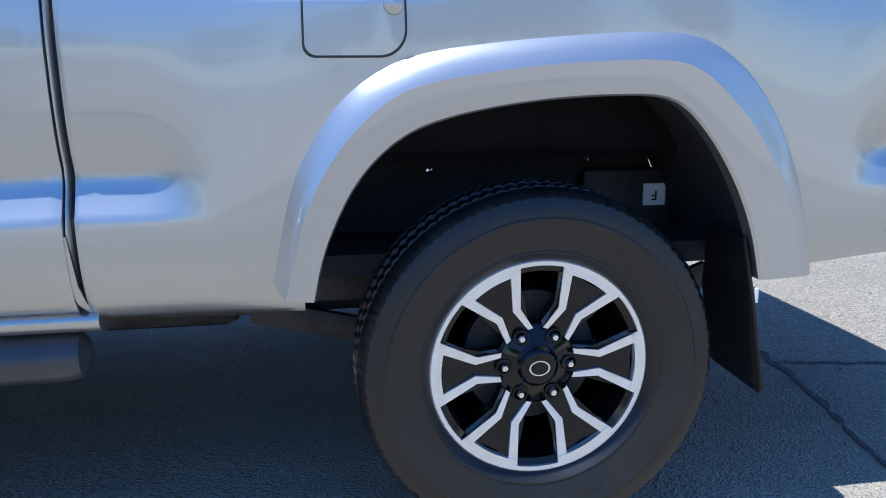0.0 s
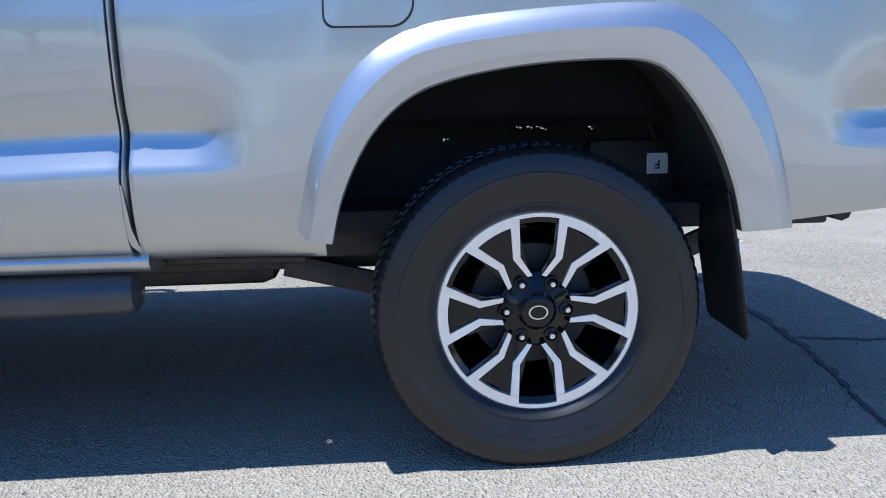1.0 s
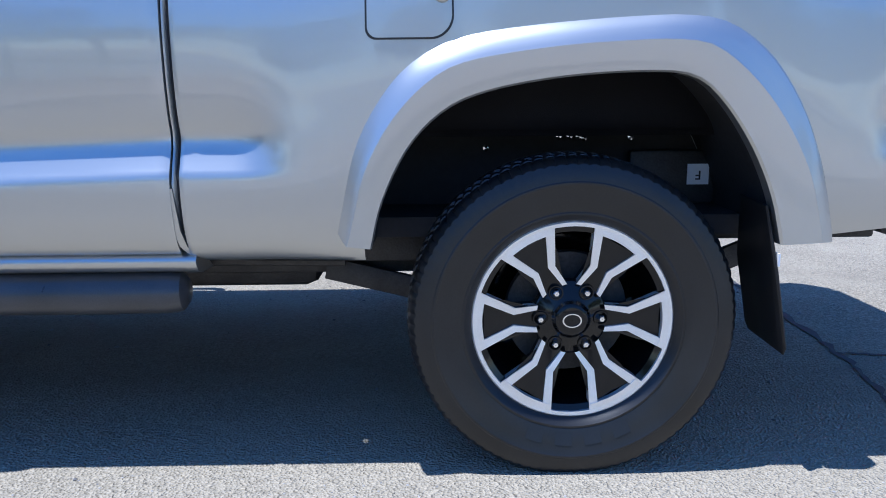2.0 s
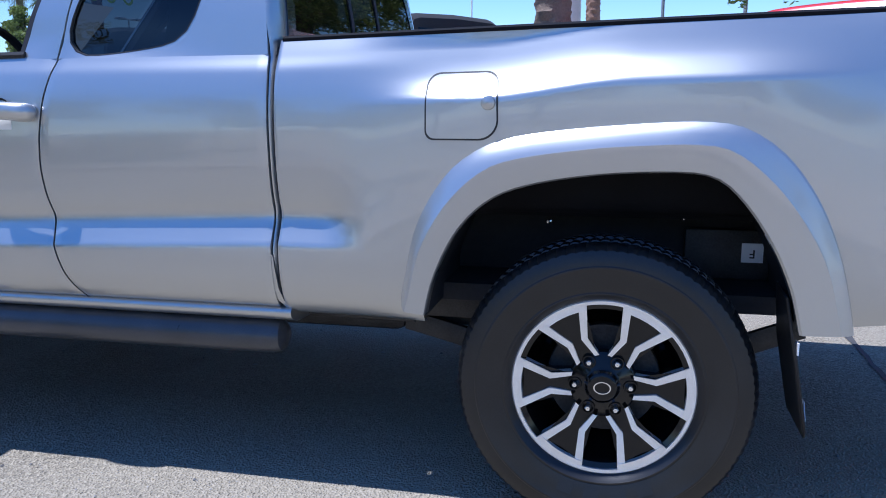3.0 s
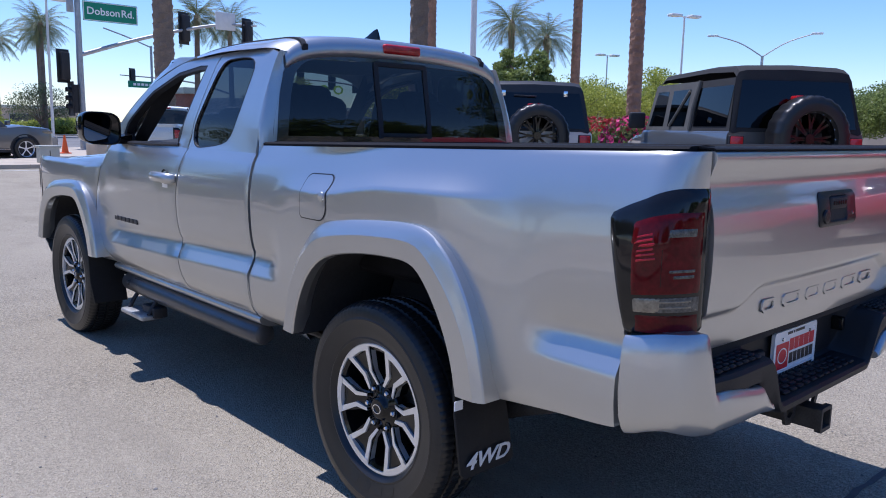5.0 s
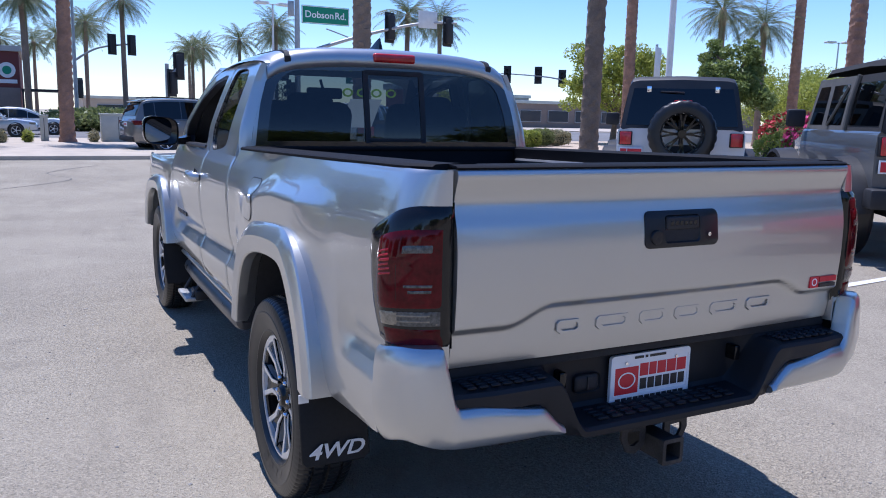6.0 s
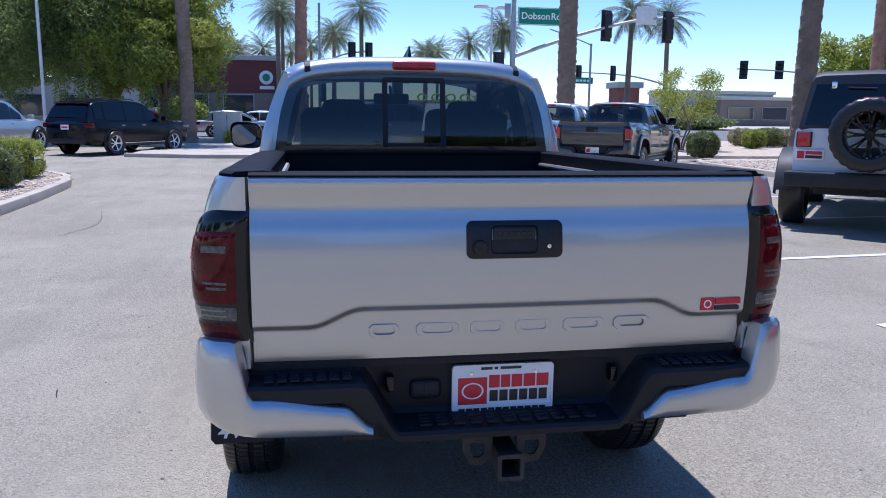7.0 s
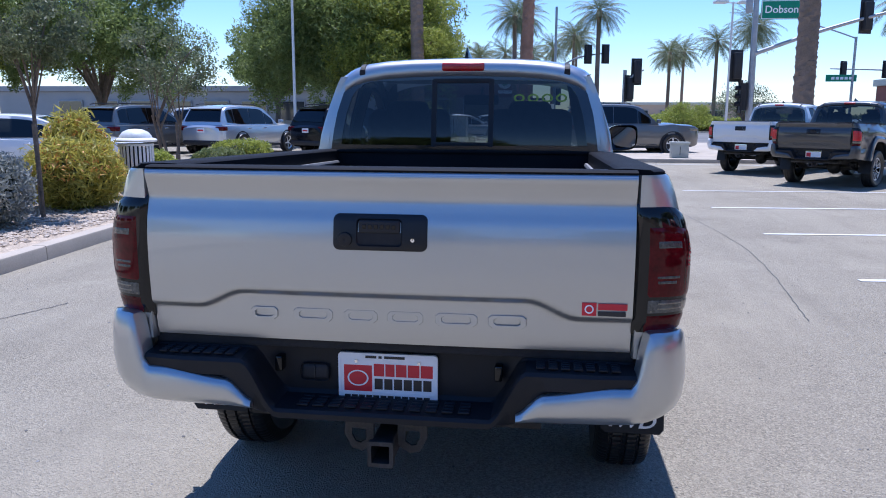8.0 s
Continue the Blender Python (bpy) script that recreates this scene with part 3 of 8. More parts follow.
        of = sides([[(-2.635, 1.252), (-2.50, 1.385), (-2.27, 1.553)], [(-2.21, 1.587), (-1.92, 1.683), (-1.60, 1.709)], [(xm(1.712) - g, 1.712), (xm(1.45) - g, 1.45), (xm(1.3) - g, 1.3)],
                    [(xm(1.252) - g, 1.252), (-2.1, 1.2515), (-2.60, 1.2515)]], 12)
        part("window_frame", strip(B(), of, wf, cy, s, lip=0.05), pm, fdoor, sharp=50)
        bm = B()
        ws = [(lerp(x, -2.0, .06), lerp(z, 1.42, .09)) for x, z in wf]
        rows_mesh(bm, [[(x, s * (cab_y(z) + o), z) for x, z in w] for w, o in ((wf, -.002), (ws, -.004), (ws, -.05))], closed_v=True)
        part("window_seal", bm, M_PLASTIC, fdoor)
        bm = B()
        tube(bm, [(-2.50, s * .822, 1.256), (-2.1, s * .826, 1.260), (-1.715, s * .822, 1.266)], 0.010, 6)
        part("belt_trim", bm, M_PLASTIC, fdoor)
        # inner door cards
        bm = B()
        box(bm, -2.55, -1.66, min(s * .78, s * .70), max(s * .78, s * .70), .62, 1.235, .02)
        part("door_card", bm, M_PLASTIC, fdoor)
        bm = B()
        box(bm, -1.62, -1.0, min(s * .78, s * .70), max(s * .78, s * .70), .62, 1.235, .02)
        part("door_card", bm, M_PLASTIC, rdoor)
        # handle
        if hero or s == 1:
            hx, hz = -1.775, 1.098
            bm = B()
            lathe(bm, [(0.001, 0.0), (0.030, 0.004), (0.043, 0.016)], 20, "y", (hx, s * (body_y(hx, hz) - 0.012), hz), s)
            part("handle_cup", bm, M_PLASTIC, fdoor)
            bm = B()
            hy = body_y(hx, hz)
            ps = spline([(hx - .118, hy - .004, hz), (hx - .095, hy + .024, hz + .002), (hx - .03, hy + .040, hz + .005), (hx + .05, hy + .040, hz + .004), (hx + .095, hy + .028, hz), (hx + .112, hy - .002, hz - .001)], 16)
            tube(bm, [(p.x, s * p.y, p.z) for p in ps], [.014, .018, .020, .021, .021, .021, .021, .021, .021, .021, .0215, .022, .0225, .022, .020, .015], 12, squash=1.25)
            part("door_handle", bm, pm, fdoor)
            bm = B()
            lathe(bm, [(0.001, 0.004), (0.007, 0.004), (0.008, 0.0)], 12, "y", (hx + .07, s * (hy + .052), hz), s)
            part("key_lock", bm, M_CHROME, fdoor)
            bm = B()
            box(bm, hx - .03, hx + .035, min(s * (hy - .002), s * (hy + .004)), max(s * (hy - .002), s * (hy + .004)), hz - .052, hz - .02, .003)
            part("handle_tag", bm, M_WHITE, fdoor, "small white paper tag")
        # name badge, as plain bars
        for k in range(6):
            bm = B()
            x0 = -2.49 + k * .0545
            yy = body_y(x0, .825)
            box(bm, x0, x0 + .046, min(s * (yy - .004), s * (yy + .006)), max(s * (yy - .004), s * (yy + .006)), .813, .838, .002, 1)
            part("badge_bar", bm, M_PRINTBLACK, fdoor, "black raised badge bar")
        # sill and rocker
        bm = B()
        rows = []
        for x in [lerp(-2.62, -0.89, i / 20) for i in range(21)]:
            rows.append([(x, s * y, z) for y, z in ((.80, .545), (.838, .534), (.846, .524), (.844, .512), (.832, .498), (.80, .486), (.70, .480))])
        rows_mesh(bm, rows, cap=True)
        part("sill", bm, pm, T, sharp=50)
        bm = B()
        rows = []
        for z, dx in ((.53, .03), (.56, .012), (.60, .004), (.66, .0), (.70, -.004)):
            rows.append([(-.935 + dx, s * (body_y(-.95, z) - .006), z), (-.918 + dx, s * (body_y(-.95, z) - .006), z), (-.918 + dx, s * (body_y(-.95, z) - .06), z)])
        rows_mesh(bm, rows)
        part("rocker_end", bm, pm, T)
        # fuel flap on the left side
        if s == -1:
            fl = []
            for cx2, cz2, r, a0 in ((-.318, 1.160, .034, 0), (-.432, 1.158, .034, 90), (-.445, 1.050, .022, 180), (-.330, 1.076, .048, 270)):
                fl += [(cx2 + r * math.cos(radians(a0 + a)), cz2 + r * math.sin(radians(a0 + a))) for a in range(0, 91, 6)]
            fl = [(q.x, q.y) for q in along([(*p, 0) for p in fl + fl[:1]], 97)[:-1]]
            bm = B()
            fo = [(lerp(x, -.375, -.048), lerp(z, 1.11, -.055)) for x, z in fl]
            rows_mesh(bm, [[(x, s * (body_y(x, z) + o), z) for x, z in w] for w, o in ((fo, .0016), (fl, .0018))], closed_v=True)
            part("flap_gap", bm, M_PRINTBLACK, bed, "dark seam round the fuel flap")
            bm = B()
            sheet(bm, fl, body_y, s, 0.0026)
            flap = part("fuel_flap", bm, pm, bed)
            bm = B()
            lathe(bm, [(0.019, 0.003), (0.017, 0.010), (0.008, 0.014), (0.001, 0.015)], 16, "y", (-.303, s * (body_y(-.30, 1.12)), 1.118), s)
            part("finger_grip", bm, pm, bed)
        bm = B()
        zz = [lerp(.555, 1.275, k / 40) for k in range(41)]
        rows_mesh(bm, [[(x, s * (body_y(-.92, z) - d), z) for z in zz] for x, d in ((-.9262, .030), (-.9235, .026), (-.914, .024), (-.906, .026), (-.9025, .030))])
        part("gap_seal", bm, M_DARK, T, "black rubber seal between cab and bed")
        bm = B()
        rows_mesh(bm, [[(x, s * (body_y(.98, z) - .015), z) for z in (.65, .7, .8, .875)] for x in (.985, 1.06)])
        part("bumper_seal", bm, M_DARK, T)
        # running board tube with one hung step
        bm = B()
        ps = [(-2.60, s * .695, .440), (-2.56, s * .755, .438), (-2.50, s * .790, .437), (-2.2, s * .799, .436), (-1.5, s * .799, .436), (-1.10, s * .797, .436), (-.970, s * .795, .437), (-.940, s * .793, .438), (-.926, s * .792, .438)]
        tube(bm, ps, [.042, .052, .056, .056, .056, .056, .056, .050, .030], 18, squash=0.95)
        step = part("side_step", bm, M_STEPBAR, T, "black tubular side step with a hung foot step")
        bm = B()
        box(bm, -2.36, -2.02, min(s * .830, s * .755), max(s * .830, s * .755), .472, .4815, .004)
        part("tread_pad", bm, M_PLASTIC, step)
        bm = B()
        box(bm, -1.75, -1.15, min(s * .825, s * .765), max(s * .825, s * .765), .472, .4805, .004)
        part("tread_pad", bm, M_PLASTIC, step)
        for x in (-2.33, -2.06):
            bm = B()
            tube(bm, [(x, s * .800, .43), (x - .01, s * .845, .36), (x - .01, s * .870, .315)], .012, 8)
            part("step_hanger", bm, M_PLASTIC, step)
        bm = B()
        box(bm, -2.36, -2.05, min(s * .915, s * .815), max(s * .915, s * .815), .292, .318, .008)
        part("foot_step", bm, M_FOOTSTEP, step, "bare metal step tread")
        bm = B()
        box(bm, -2.20, -2.03, min(s * .855, s * .775), max(s * .855, s * .775), .30, .36, .01)
        part("step_bracket", bm, M_PLASTIC, step)
        for x in (-2.3, -1.7, -1.1):
            bm = B()
            tube(bm, [(x, s * .795, .44), (x, s * .70, .47), (x, s * .55, .50)], .016, 6)
            part("step_mount", bm, M_RUSTY, step)
        # mirror
        bm = B()
        rows = []
        for x, k in ((-2.50, .35), (-2.485, .68), (-2.44, .92), (-2.38, 1.0), (-2.330, 1.0), (-2.326, .95), (-2.345, .92)):
            row = []
            for a in range(24):
                t = 2 * math.pi * a / 24
                cu, su = math.cos(t), math.sin(t)
                e = 0.55
                row.append((x, s * (.985 + k * .106 * math.copysign(abs(cu)**e, cu)), 1.336 + k * .090 * math.copysign(abs(su)**e, su) + .01 * cu))
            rows.append(row)
        rows_mesh(bm, rows, closed_v=True)
        rows_mesh(bm, [rows[0], [(-2.49, s * .985, 1.336)] * 24], closed_v=True)
        rows_mesh(bm, [rows[-1], [(-2.42, s * .985, 1.336)] * 24], closed_v=True)
        mir = part("door_mirror", bm, M_BLACKGLOSS, T, "gloss black door mirror")
        bm = B()
        ring = []
        for a in range(24):
            t = 2 * math.pi * a / 24
            dy = .094 * math.copysign(abs(math.cos(t))**.55, math.cos(t))
            ring.append(bm.verts.new((-2.352 + .25 * dy + .16 * .075 * math.copysign(abs(math.sin(t))**.55, math.sin(t)), s * (.985 + dy), 1.336 + .075 * math.copysign(abs(math.sin(t))**.55, math.sin(t)))))
        bm.faces.new(ring)
        part("mirror_glass", bm, M_MIRROR, mir)
        bm = B()
        rows_mesh(bm, [[(-2.50, s * .80, 1.25), (-2.38, s * .81, 1.25), (-2.38, s * .80, 1.30), (-2.46, s * .79, 1.32)],
                       [(-2.45, s * .88, 1.25), (-2.37, s * .88, 1.25), (-2.37, s * .88, 1.29), (-2.43, s * .88, 1.29)],
                       [(-2.44, s * .92, 1.265), (-2.37, s * .92, 1.265), (-2.37, s * .92, 1.30), (-2.43, s * .92, 1.30)]], closed_v=True, cap=True)
        part("mirror_arm", bm, M_BLACKGLOSS, mir)
        # mud flaps
        bm = B()
        prism(bm, [(.430, s * .76, .66), (.424, s * .925, .655), (.452, s * .940, .50), (.484, s * .940, .318), (.487, s * .925, .300), (.489, s * .72, .300), (.488, s * .70, .318), (.452, s * .705, .50)], (.008, 0, 0), .003)
        flapo = part("mud_flap", bm, M_FLAP, T, "black mud flap with white lettering")
        if hero:
            bm = B()
            mm = Matrix.Translation((.4935, s * .814, .346)) @ Matrix(((0, 0, 1, 0), (1, 0, 0, 0), (0, 1, 0, 0), (0, 0, 0, 1))) @ pose(0, 0, 0, 5, 0, 0) @ Matrix.Diagonal((1.12, 1, 1, 1)) @ Matrix(((1, .25, 0, 0), (0, 1, 0, 0), (0, 0, 1, 0), (0, 0, 0, 1)))
            text_mesh(bm, "4WD", .076, mm, .001, 1.6)
            part("lettering", bm, M_WHITE, flapo, "white 4WD lettering", False)
            bm = B()
            box(bm, .4565, .4605, min(s * .905, s * .939), max(s * .905, s * .939), .515, .545)
            part("flap_tag", bm, M_WHITE, flapo)
        bm = B()
        prism(bm, [(BASE + .43, s * .74, .60), (BASE + .43, s * .94, .60), (BASE + .47, s * .945, .40), (BASE + .49, s * .93, .27), (BASE + .49, s * .73, .27)], (.008, 0, 0), .003)
        part("mud_flap", bm, M_FLAP, T)
        # rail caps
        bm = B()
        rows = []
        for i in range(31):
            x = lerp(-.895, 1.10, i / 30)
            z = rail_z(x)
            k = .045 * smooth01(1.0, 1.11, x)**2
            e = body_y(min(x, CX), z) + .002
            rows.append([(x, s * (y - k), z + dz) for y, dz in ((e, -.004), (e + .001, .005), (e - .008, .011), (.74, .014), (.695, .012), (.684, .004), (.684, -.05), (.70, -.06))])
        rows_mesh(bm, rows, cap=True)
        part("rail_cap", bm, M_LINER, T, "black plastic bed rail cap")
        bm = B()
        tube(bm, [(-.80, s * .672, 1.235), (1.02, s * .672, 1.275)], .012, 6)
        part("tie_down_rail", bm, M_ALUBAR, T, "aluminium tie-down rail")
        # rear bumper corner, painted
        bm = B()
        plan = along([(*p, 0) for p in [v[:2] for v in spline([(1.200, .405, 0), (1.207, .50, 0), (1.210, .62, 0), (1.206, .72, 0), (1.196, .785, 0), (1.174, .842, 0), (1.134, .876, 0), (1.08, .893, 0), (1.035, .897, 0), (1.020, .897, 0)], 60)]], 40)
        rows = []
        for i, p in enumerate(plan):
            d = (plan[min(i + 1, 39)] - plan[max(i - 1, 0)]).normalized()
            nrm = Vector((d.y, -d.x))
            ins = -nrm if nrm.x + nrm.y < 0 else nrm
            ins = Vector((abs(d.y), abs(d.x)))
            y = p.y
            slant = max(0, (.475 - y) / .062) if p.x > 1.17 else 0
            zt = lerp(lerp(.694, .726, smooth01(.46, .70, y)), .890, smooth01(.738, .785, y)) if p.x > 1.15 else lerp(.890, .868, smooth01(1.15, 1.0, p.x))
            zb = curve([(.41, .600), (.6, .606), (.74, .610), (.79, .617), (.835, .628), (.87, .634)], y) if p.x > 1.14 else lerp(.634, .602, smooth01(1.14, 1.0, p.x))
            zt = lerp(zt, zb + .03, min(1, slant))
            row = []
            for v, o in ((1.0, -.06), (1.0, -.012), (.96, -.003), (.80, .004), (.45, .008), (.2, .0), (.06, -.016), (0, -.03), (0, -.08)):
                q = Vector((p.x, p.y)) + ins * o
                row.append((q.x, s * q.y, lerp(zb, zt, v)))
            rows.append(row)
        rows_mesh(bm, rows, cap=True)
        part("bumper_corner", bm, pm, T, "silver painted rear bumper corner", sharp=45)

    # tailgate
    bm = B()
    ys = [lerp(-.732, .732, i / (76 if hero else 40)) for i in range(77 if hero else 41)]
    zs = [lerp(.812, 1.338, j / (64 if hero else 30)) for j in range(65 if hero else 31)]
    rows = []
    for i, y in enumerate([ys[0]] + ys + [ys[-1]]):
        row = []
        for j, z in enumerate([zs[0]] + zs + [zs[-1]]):
            e = i in (0, len(ys) + 1) or j in (0, len(zs) + 1)
            x = tailgate_x(y, z) - .016 * (y / .737)**2
            row.append((x - (.05 if e else 0), y, z))
        rows.append(row)
    rows_mesh(bm, rows)
    gate = part("tailgate", bm, pm, T, sharp=50)
    bm = B()
    box(bm, 1.05, 1.112, -.728, .728, .82, 1.335, .004)
    part("tailgate_inner", bm, M_LINER, gate)
    bm = B()
    rows = []
    for y in [lerp(-.732, .732, i / 30) for i in range(31)]:
        b = -.016 * (y / .737)**2
        rows.append([(1.160 + b, y, 1.334), (1.164 + b, y, 1.339), (1.155 + b, y, 1.343), (1.10 + b, y, 1.345), (1.055, y, 1.343), (1.045, y, 1.334)])
    rows_mesh(bm, rows, cap=True)
    part("top_cap", bm, M_LINER, gate, "black plastic tailgate cap")
    # raised plain shapes in place of the pressed name
    for y0, y1 in ((-.412, -.327), (-.278, -.153), (-.120, -.015), (.014, .124), (.159, .286), (.317, .430)):
        bm = B()
        x0 = tailgate_x(0, .895) - .002
        o = [(y0 + .012, .877), (y1 - .012, .877), (y1, .887), (y1, .908), (y1 - .010, .917), (y0 + .010, .917), (y0, .908), (y0, .887)]
        cc = ((y0 + y1) / 2, .897)
        inn = [(lerp(y, cc[0], .30), lerp(z, cc[1], .45)) for y, z in o]
        rows_mesh(bm, [[(x0 + dx, y, z) for y, z in w] for w, dx in ((o, 0), ([(lerp(y, cc[0], .03), lerp(z, cc[1], .06)) for y, z in o], .0045), (inn, .0045), ([(lerp(y, cc[0], .33), lerp(z, cc[1], .5)) for y, z in o], .001))], closed_v=True)
        part("raised_emblem", bm, pm, gate, sharp=25)
    # tailgate handle
    xh = 1.172
    def rr(y0, y1, z0, z1, r, x, n=5):
        pts = []
        for cy2, cz2, a0 in ((y1 - r, z1 - r, 0), (y0 + r, z1 - r, 90), (y0 + r, z0 + r, 180), (y1 - r, z0 + r, 270)):
            for k in range(n):
                a = radians(a0 + 90 * k / (n - 1))
                pts.append((x, cy2 + r * math.cos(a), cz2 + r * math.sin(a)))
        return pts
    bm = B()
    lay = lambda ring: [(tailgate_x(0, z) + x, y, z) for x, y, z in ring]
    rows_mesh(bm, [lay(r) for r in (rr(-.141, .141, 1.104, 1.212, .018, -.01), rr(-.140, .140, 1.105, 1.211, .018, .003), rr(-.135, .135, 1.110, 1.206, .015, .006),
                   rr(-.070, .066, 1.118, 1.198, .012, .006), rr(-.066, .062, 1.122, 1.194, .01, .0))], closed_v=True)
    bez = part("gate_handle", bm, M_HANDLE, gate, "satin black tailgate handle bezel")
    bm = B()
    box(bm, xh - .014, xh + .0035, -.068, .064, 1.12, 1.158)
    box(bm, xh - .022, xh - .006, -.068, .064, 1.156, 1.196)
    part("handle_recess", bm, M_DARK, bez)
    bm = B()
    box(bm, xh - .016, xh + .007, -.064, .060, 1.156, 1.194, .006, 3)
    part("pull", bm, M_PLASTIC, bez)
    for k in range(6):
        bm = B()
        box(bm, xh + .0065, xh + .0082, -.052 + k * .0175, -.052 + k * .0175 + .012, 1.169, 1.182, .001, 1)
        part("pressed_mark", bm, M_BLACKGLOSS, bez)
    bm = B()
    lathe(bm, [(.006, .0), (.006, .003), (.001, .0035)], 12, "x", (xh + .0095, .098, 1.139))
    part("keyhole", bm, M_CHROME, bez)
    bm = B()
    lathe(bm, [(.022, .0), (.020, .006), (.010, .008), (.001, .006)], 16, "x", (xh + .008, -.103, 1.137))
    part("camera_eye", bm, M_HANDLE, bez)
    # dealer sticker as plain shapes
    xs_ = 1.1640
    if hero:
        bm = B()
        box(bm, xs_ - .03, xs_ + .0005, .588, .629, .930, .968)
        stk = part("sticker", bm, M_PRINTRED, gate, "red and black dealer sticker", False)
        bm = B()
        box(bm, xs_ - .03, xs_ + .0003, .634, .716, .948, .966)
        part("sticker_bar", bm, M_PRINTRED, gate, "", False)
        bm = B()
        box(bm, xs_ - .03, xs_ + .0003, .634, .712, .930, .942)
        part("sticker_bar", bm, M_PRINTBLACK, gate, "", False)
        bm = B()
        lathe(bm, [(.009, 0), (.009, .001), (.013, .001), (.013, 0)], 20, "x", (xs_, .6085, .949))
        part("sticker_ring", bm, M_WHITE, gate)

    # bumper, black centre with step pads
    def sect(y):
        a = abs(y)
        k = smooth01(.325, .435, a)
        zs_ = lerp(.618, .772, k)
        xw = lerp(1.062, 1.100, k)
        lip = lerp(.038, .062, k)
        bot = lerp(.572, .590, smooth01(.30, .42, a)) + .10 * smooth01(.40, .50, a)
        fx = 1.204 - .012 * smooth01(.62, .75, a) - .004 * (1 - k)
        return [(xw - .02, y, .812), (xw, y, .808), (xw + .002, y, zs_ + .012), (xw + .012, y, zs_), (fx - .030, y, zs_ - .006), (fx - .008, y, zs_ - .010), (fx, y, zs_ - .020), (fx - .002, y, zs_ - lip),
                (fx - .020, y, min(bot + .01, zs_ - lip - .005)), (fx - .035, y, bot), (1.06, y, bot + .005), (xw - .03, y, bot + .02)]
    bm = B()
    rows_mesh(bm, [sect(lerp(-.748, .748, i / 90)) for i in range(91)], cap=True)
    bump = part("rear_bumper", bm, M_BUMPER, T, "black plastic rear bumper with step pads", sharp=35)
    # ribs on the step pads
    for s in (-1, 1):
        bm = B()
        for a in range(7):
            for b in range(4):
                y = s * (.475 + a * .036)
                box(bm, 1.110 + b * .020, 1.124 + b * .020, y - .014, y + .014, .768, .776, .003, 1)
        tagged(part("step_tread", bm, M_BUMPER, bump), kind="stuff")
    bm = B()
    for a in range(11):
        for b in range(4):
            y = -.25 + a * .05
            box(bm, 1.088 + b * .024, 1.104 + b * .024, y - .018, y + .018, .6125, .6215, .003, 1)
    tagged(part("step_tread", bm, M_BUMPER, bump), kind="stuff")
    bm = B()
    box(bm, 1.05, 1.112, -.745, .745, .780, .808, .004)
    part("gap_seal", bm, M_DARK, bump)
    bm = B()
    box(bm, 1.060, 1.076, -.285, -.190, .660, .718, .016, 3)
    sock = part("trailer_socket", bm, M_PLASTIC, bump, "round black trailer socket cover")
    bm = B()
    box(bm, 1.075, 1.080, -.240, -.235, .668, .710, .001)
    part("socket_hinge", bm, M_RUSTY, bump)
    for s in (-1, 1):
        bm = B()
        box(bm, 1.06, 1.105, min(s * .335, s * .36), max(s * .335, s * .36), .695, .745, .006)
        part("plate_lamp", bm, M_BLACKGLOSS, bump)
    # licence plate with plain shapes
    xp = 1.085
    bm = B()
    rows_mesh(bm, [rr(-.158, .158, .600, .762, .012, xp - .012), rr(-.158, .158, .600, .762, .012, xp), rr(-.150, .150, .634, .744, .006, xp + .001), rr(-.150, .150, .634, .744, .006, xp - .003)], closed_v=True)
    plate = part("plate_frame", bm, M_WHITE if hero else M_CHROME, bump, "pale licence plate frame")
    bm = B()
    box(bm, xp - .008, xp - .002, -.150, .150, .612, .745)
    part("plate", bm, M_WHITE, bump, "white dealer plate with red and black bars", False)

    def bar(y0, y1, z0, z1, mt, x=xp - .0012):
        b = B()
        box(b, x - .001, x, y0, y1, z0, z1)
        part("plate_bar", b, mt, bump, "", False)
    bar(-.140, -.050, .637, .722, M_PRINTRED)
    if hero:
        for a, b2 in ((-.044, -.011), (-.007, .022), (.026, .060), (.064, .101), (.105, .143)):
            bar(a, b2, .688, .728, M_PRINTRED)
        for k in range(6):
            bar(-.042 + k * .031, -.042 + k * .031 + .026, .645, .680, M_PRINTBLACK)
        bar(-.07, -.035, .7465, .7545, M_PRINTBLACK, xp + .002)
        bar(-.028, -.018, .7465, .7545, M_PRINTBLACK, xp + .002)
        bar(-.010, .055, .7465, .7545, M_PRINTBLACK, xp + .002)
        for k in range(12):
            bar(-.138 + k * .023, -.138 + k * .023 + .019, .606, .626, M_PRINTBLACK, xp + .002)
        bm = B()
        rows = []
        for k in range(28):
            t = 2 * math.pi * k / 28
            rows.append([(xp - .0005, -.095 + .034 * f * math.cos(t), .680 + .026 * f * math.sin(t)) for f in (1.0, .84)])
        rows_mesh(bm, rows, closed_u=True)
        part("plate_ring", bm, M_WHITE, bump)
        for y in (-.10, .10):
            bm = B()
            lathe(bm, [(.006, 0), (.005, .003), (.001, .003)], 10, "x", (xp, y, .735))
            part("plate_screw", bm, M_CHROME, bump)
    # tow hitch
    bm = B()
    rows_mesh(bm, [rr(-.034, .034, .446, .516, .006, 1.00), rr(-.034, .034, .446, .516, .006, 1.180), rr(-.040, .040, .440, .522, .008, 1.182), rr(-.040, .040, .440, .522, .008, 1.202),
                   rr(-.028, .028, .453, .509, .004, 1.202), rr(-.028, .028, .453, .509, .004, 1.04)], closed_v=True)
    hit = part("tow_hitch", bm, M_RUSTY, T, "dark steel square tow receiver", sharp=30)
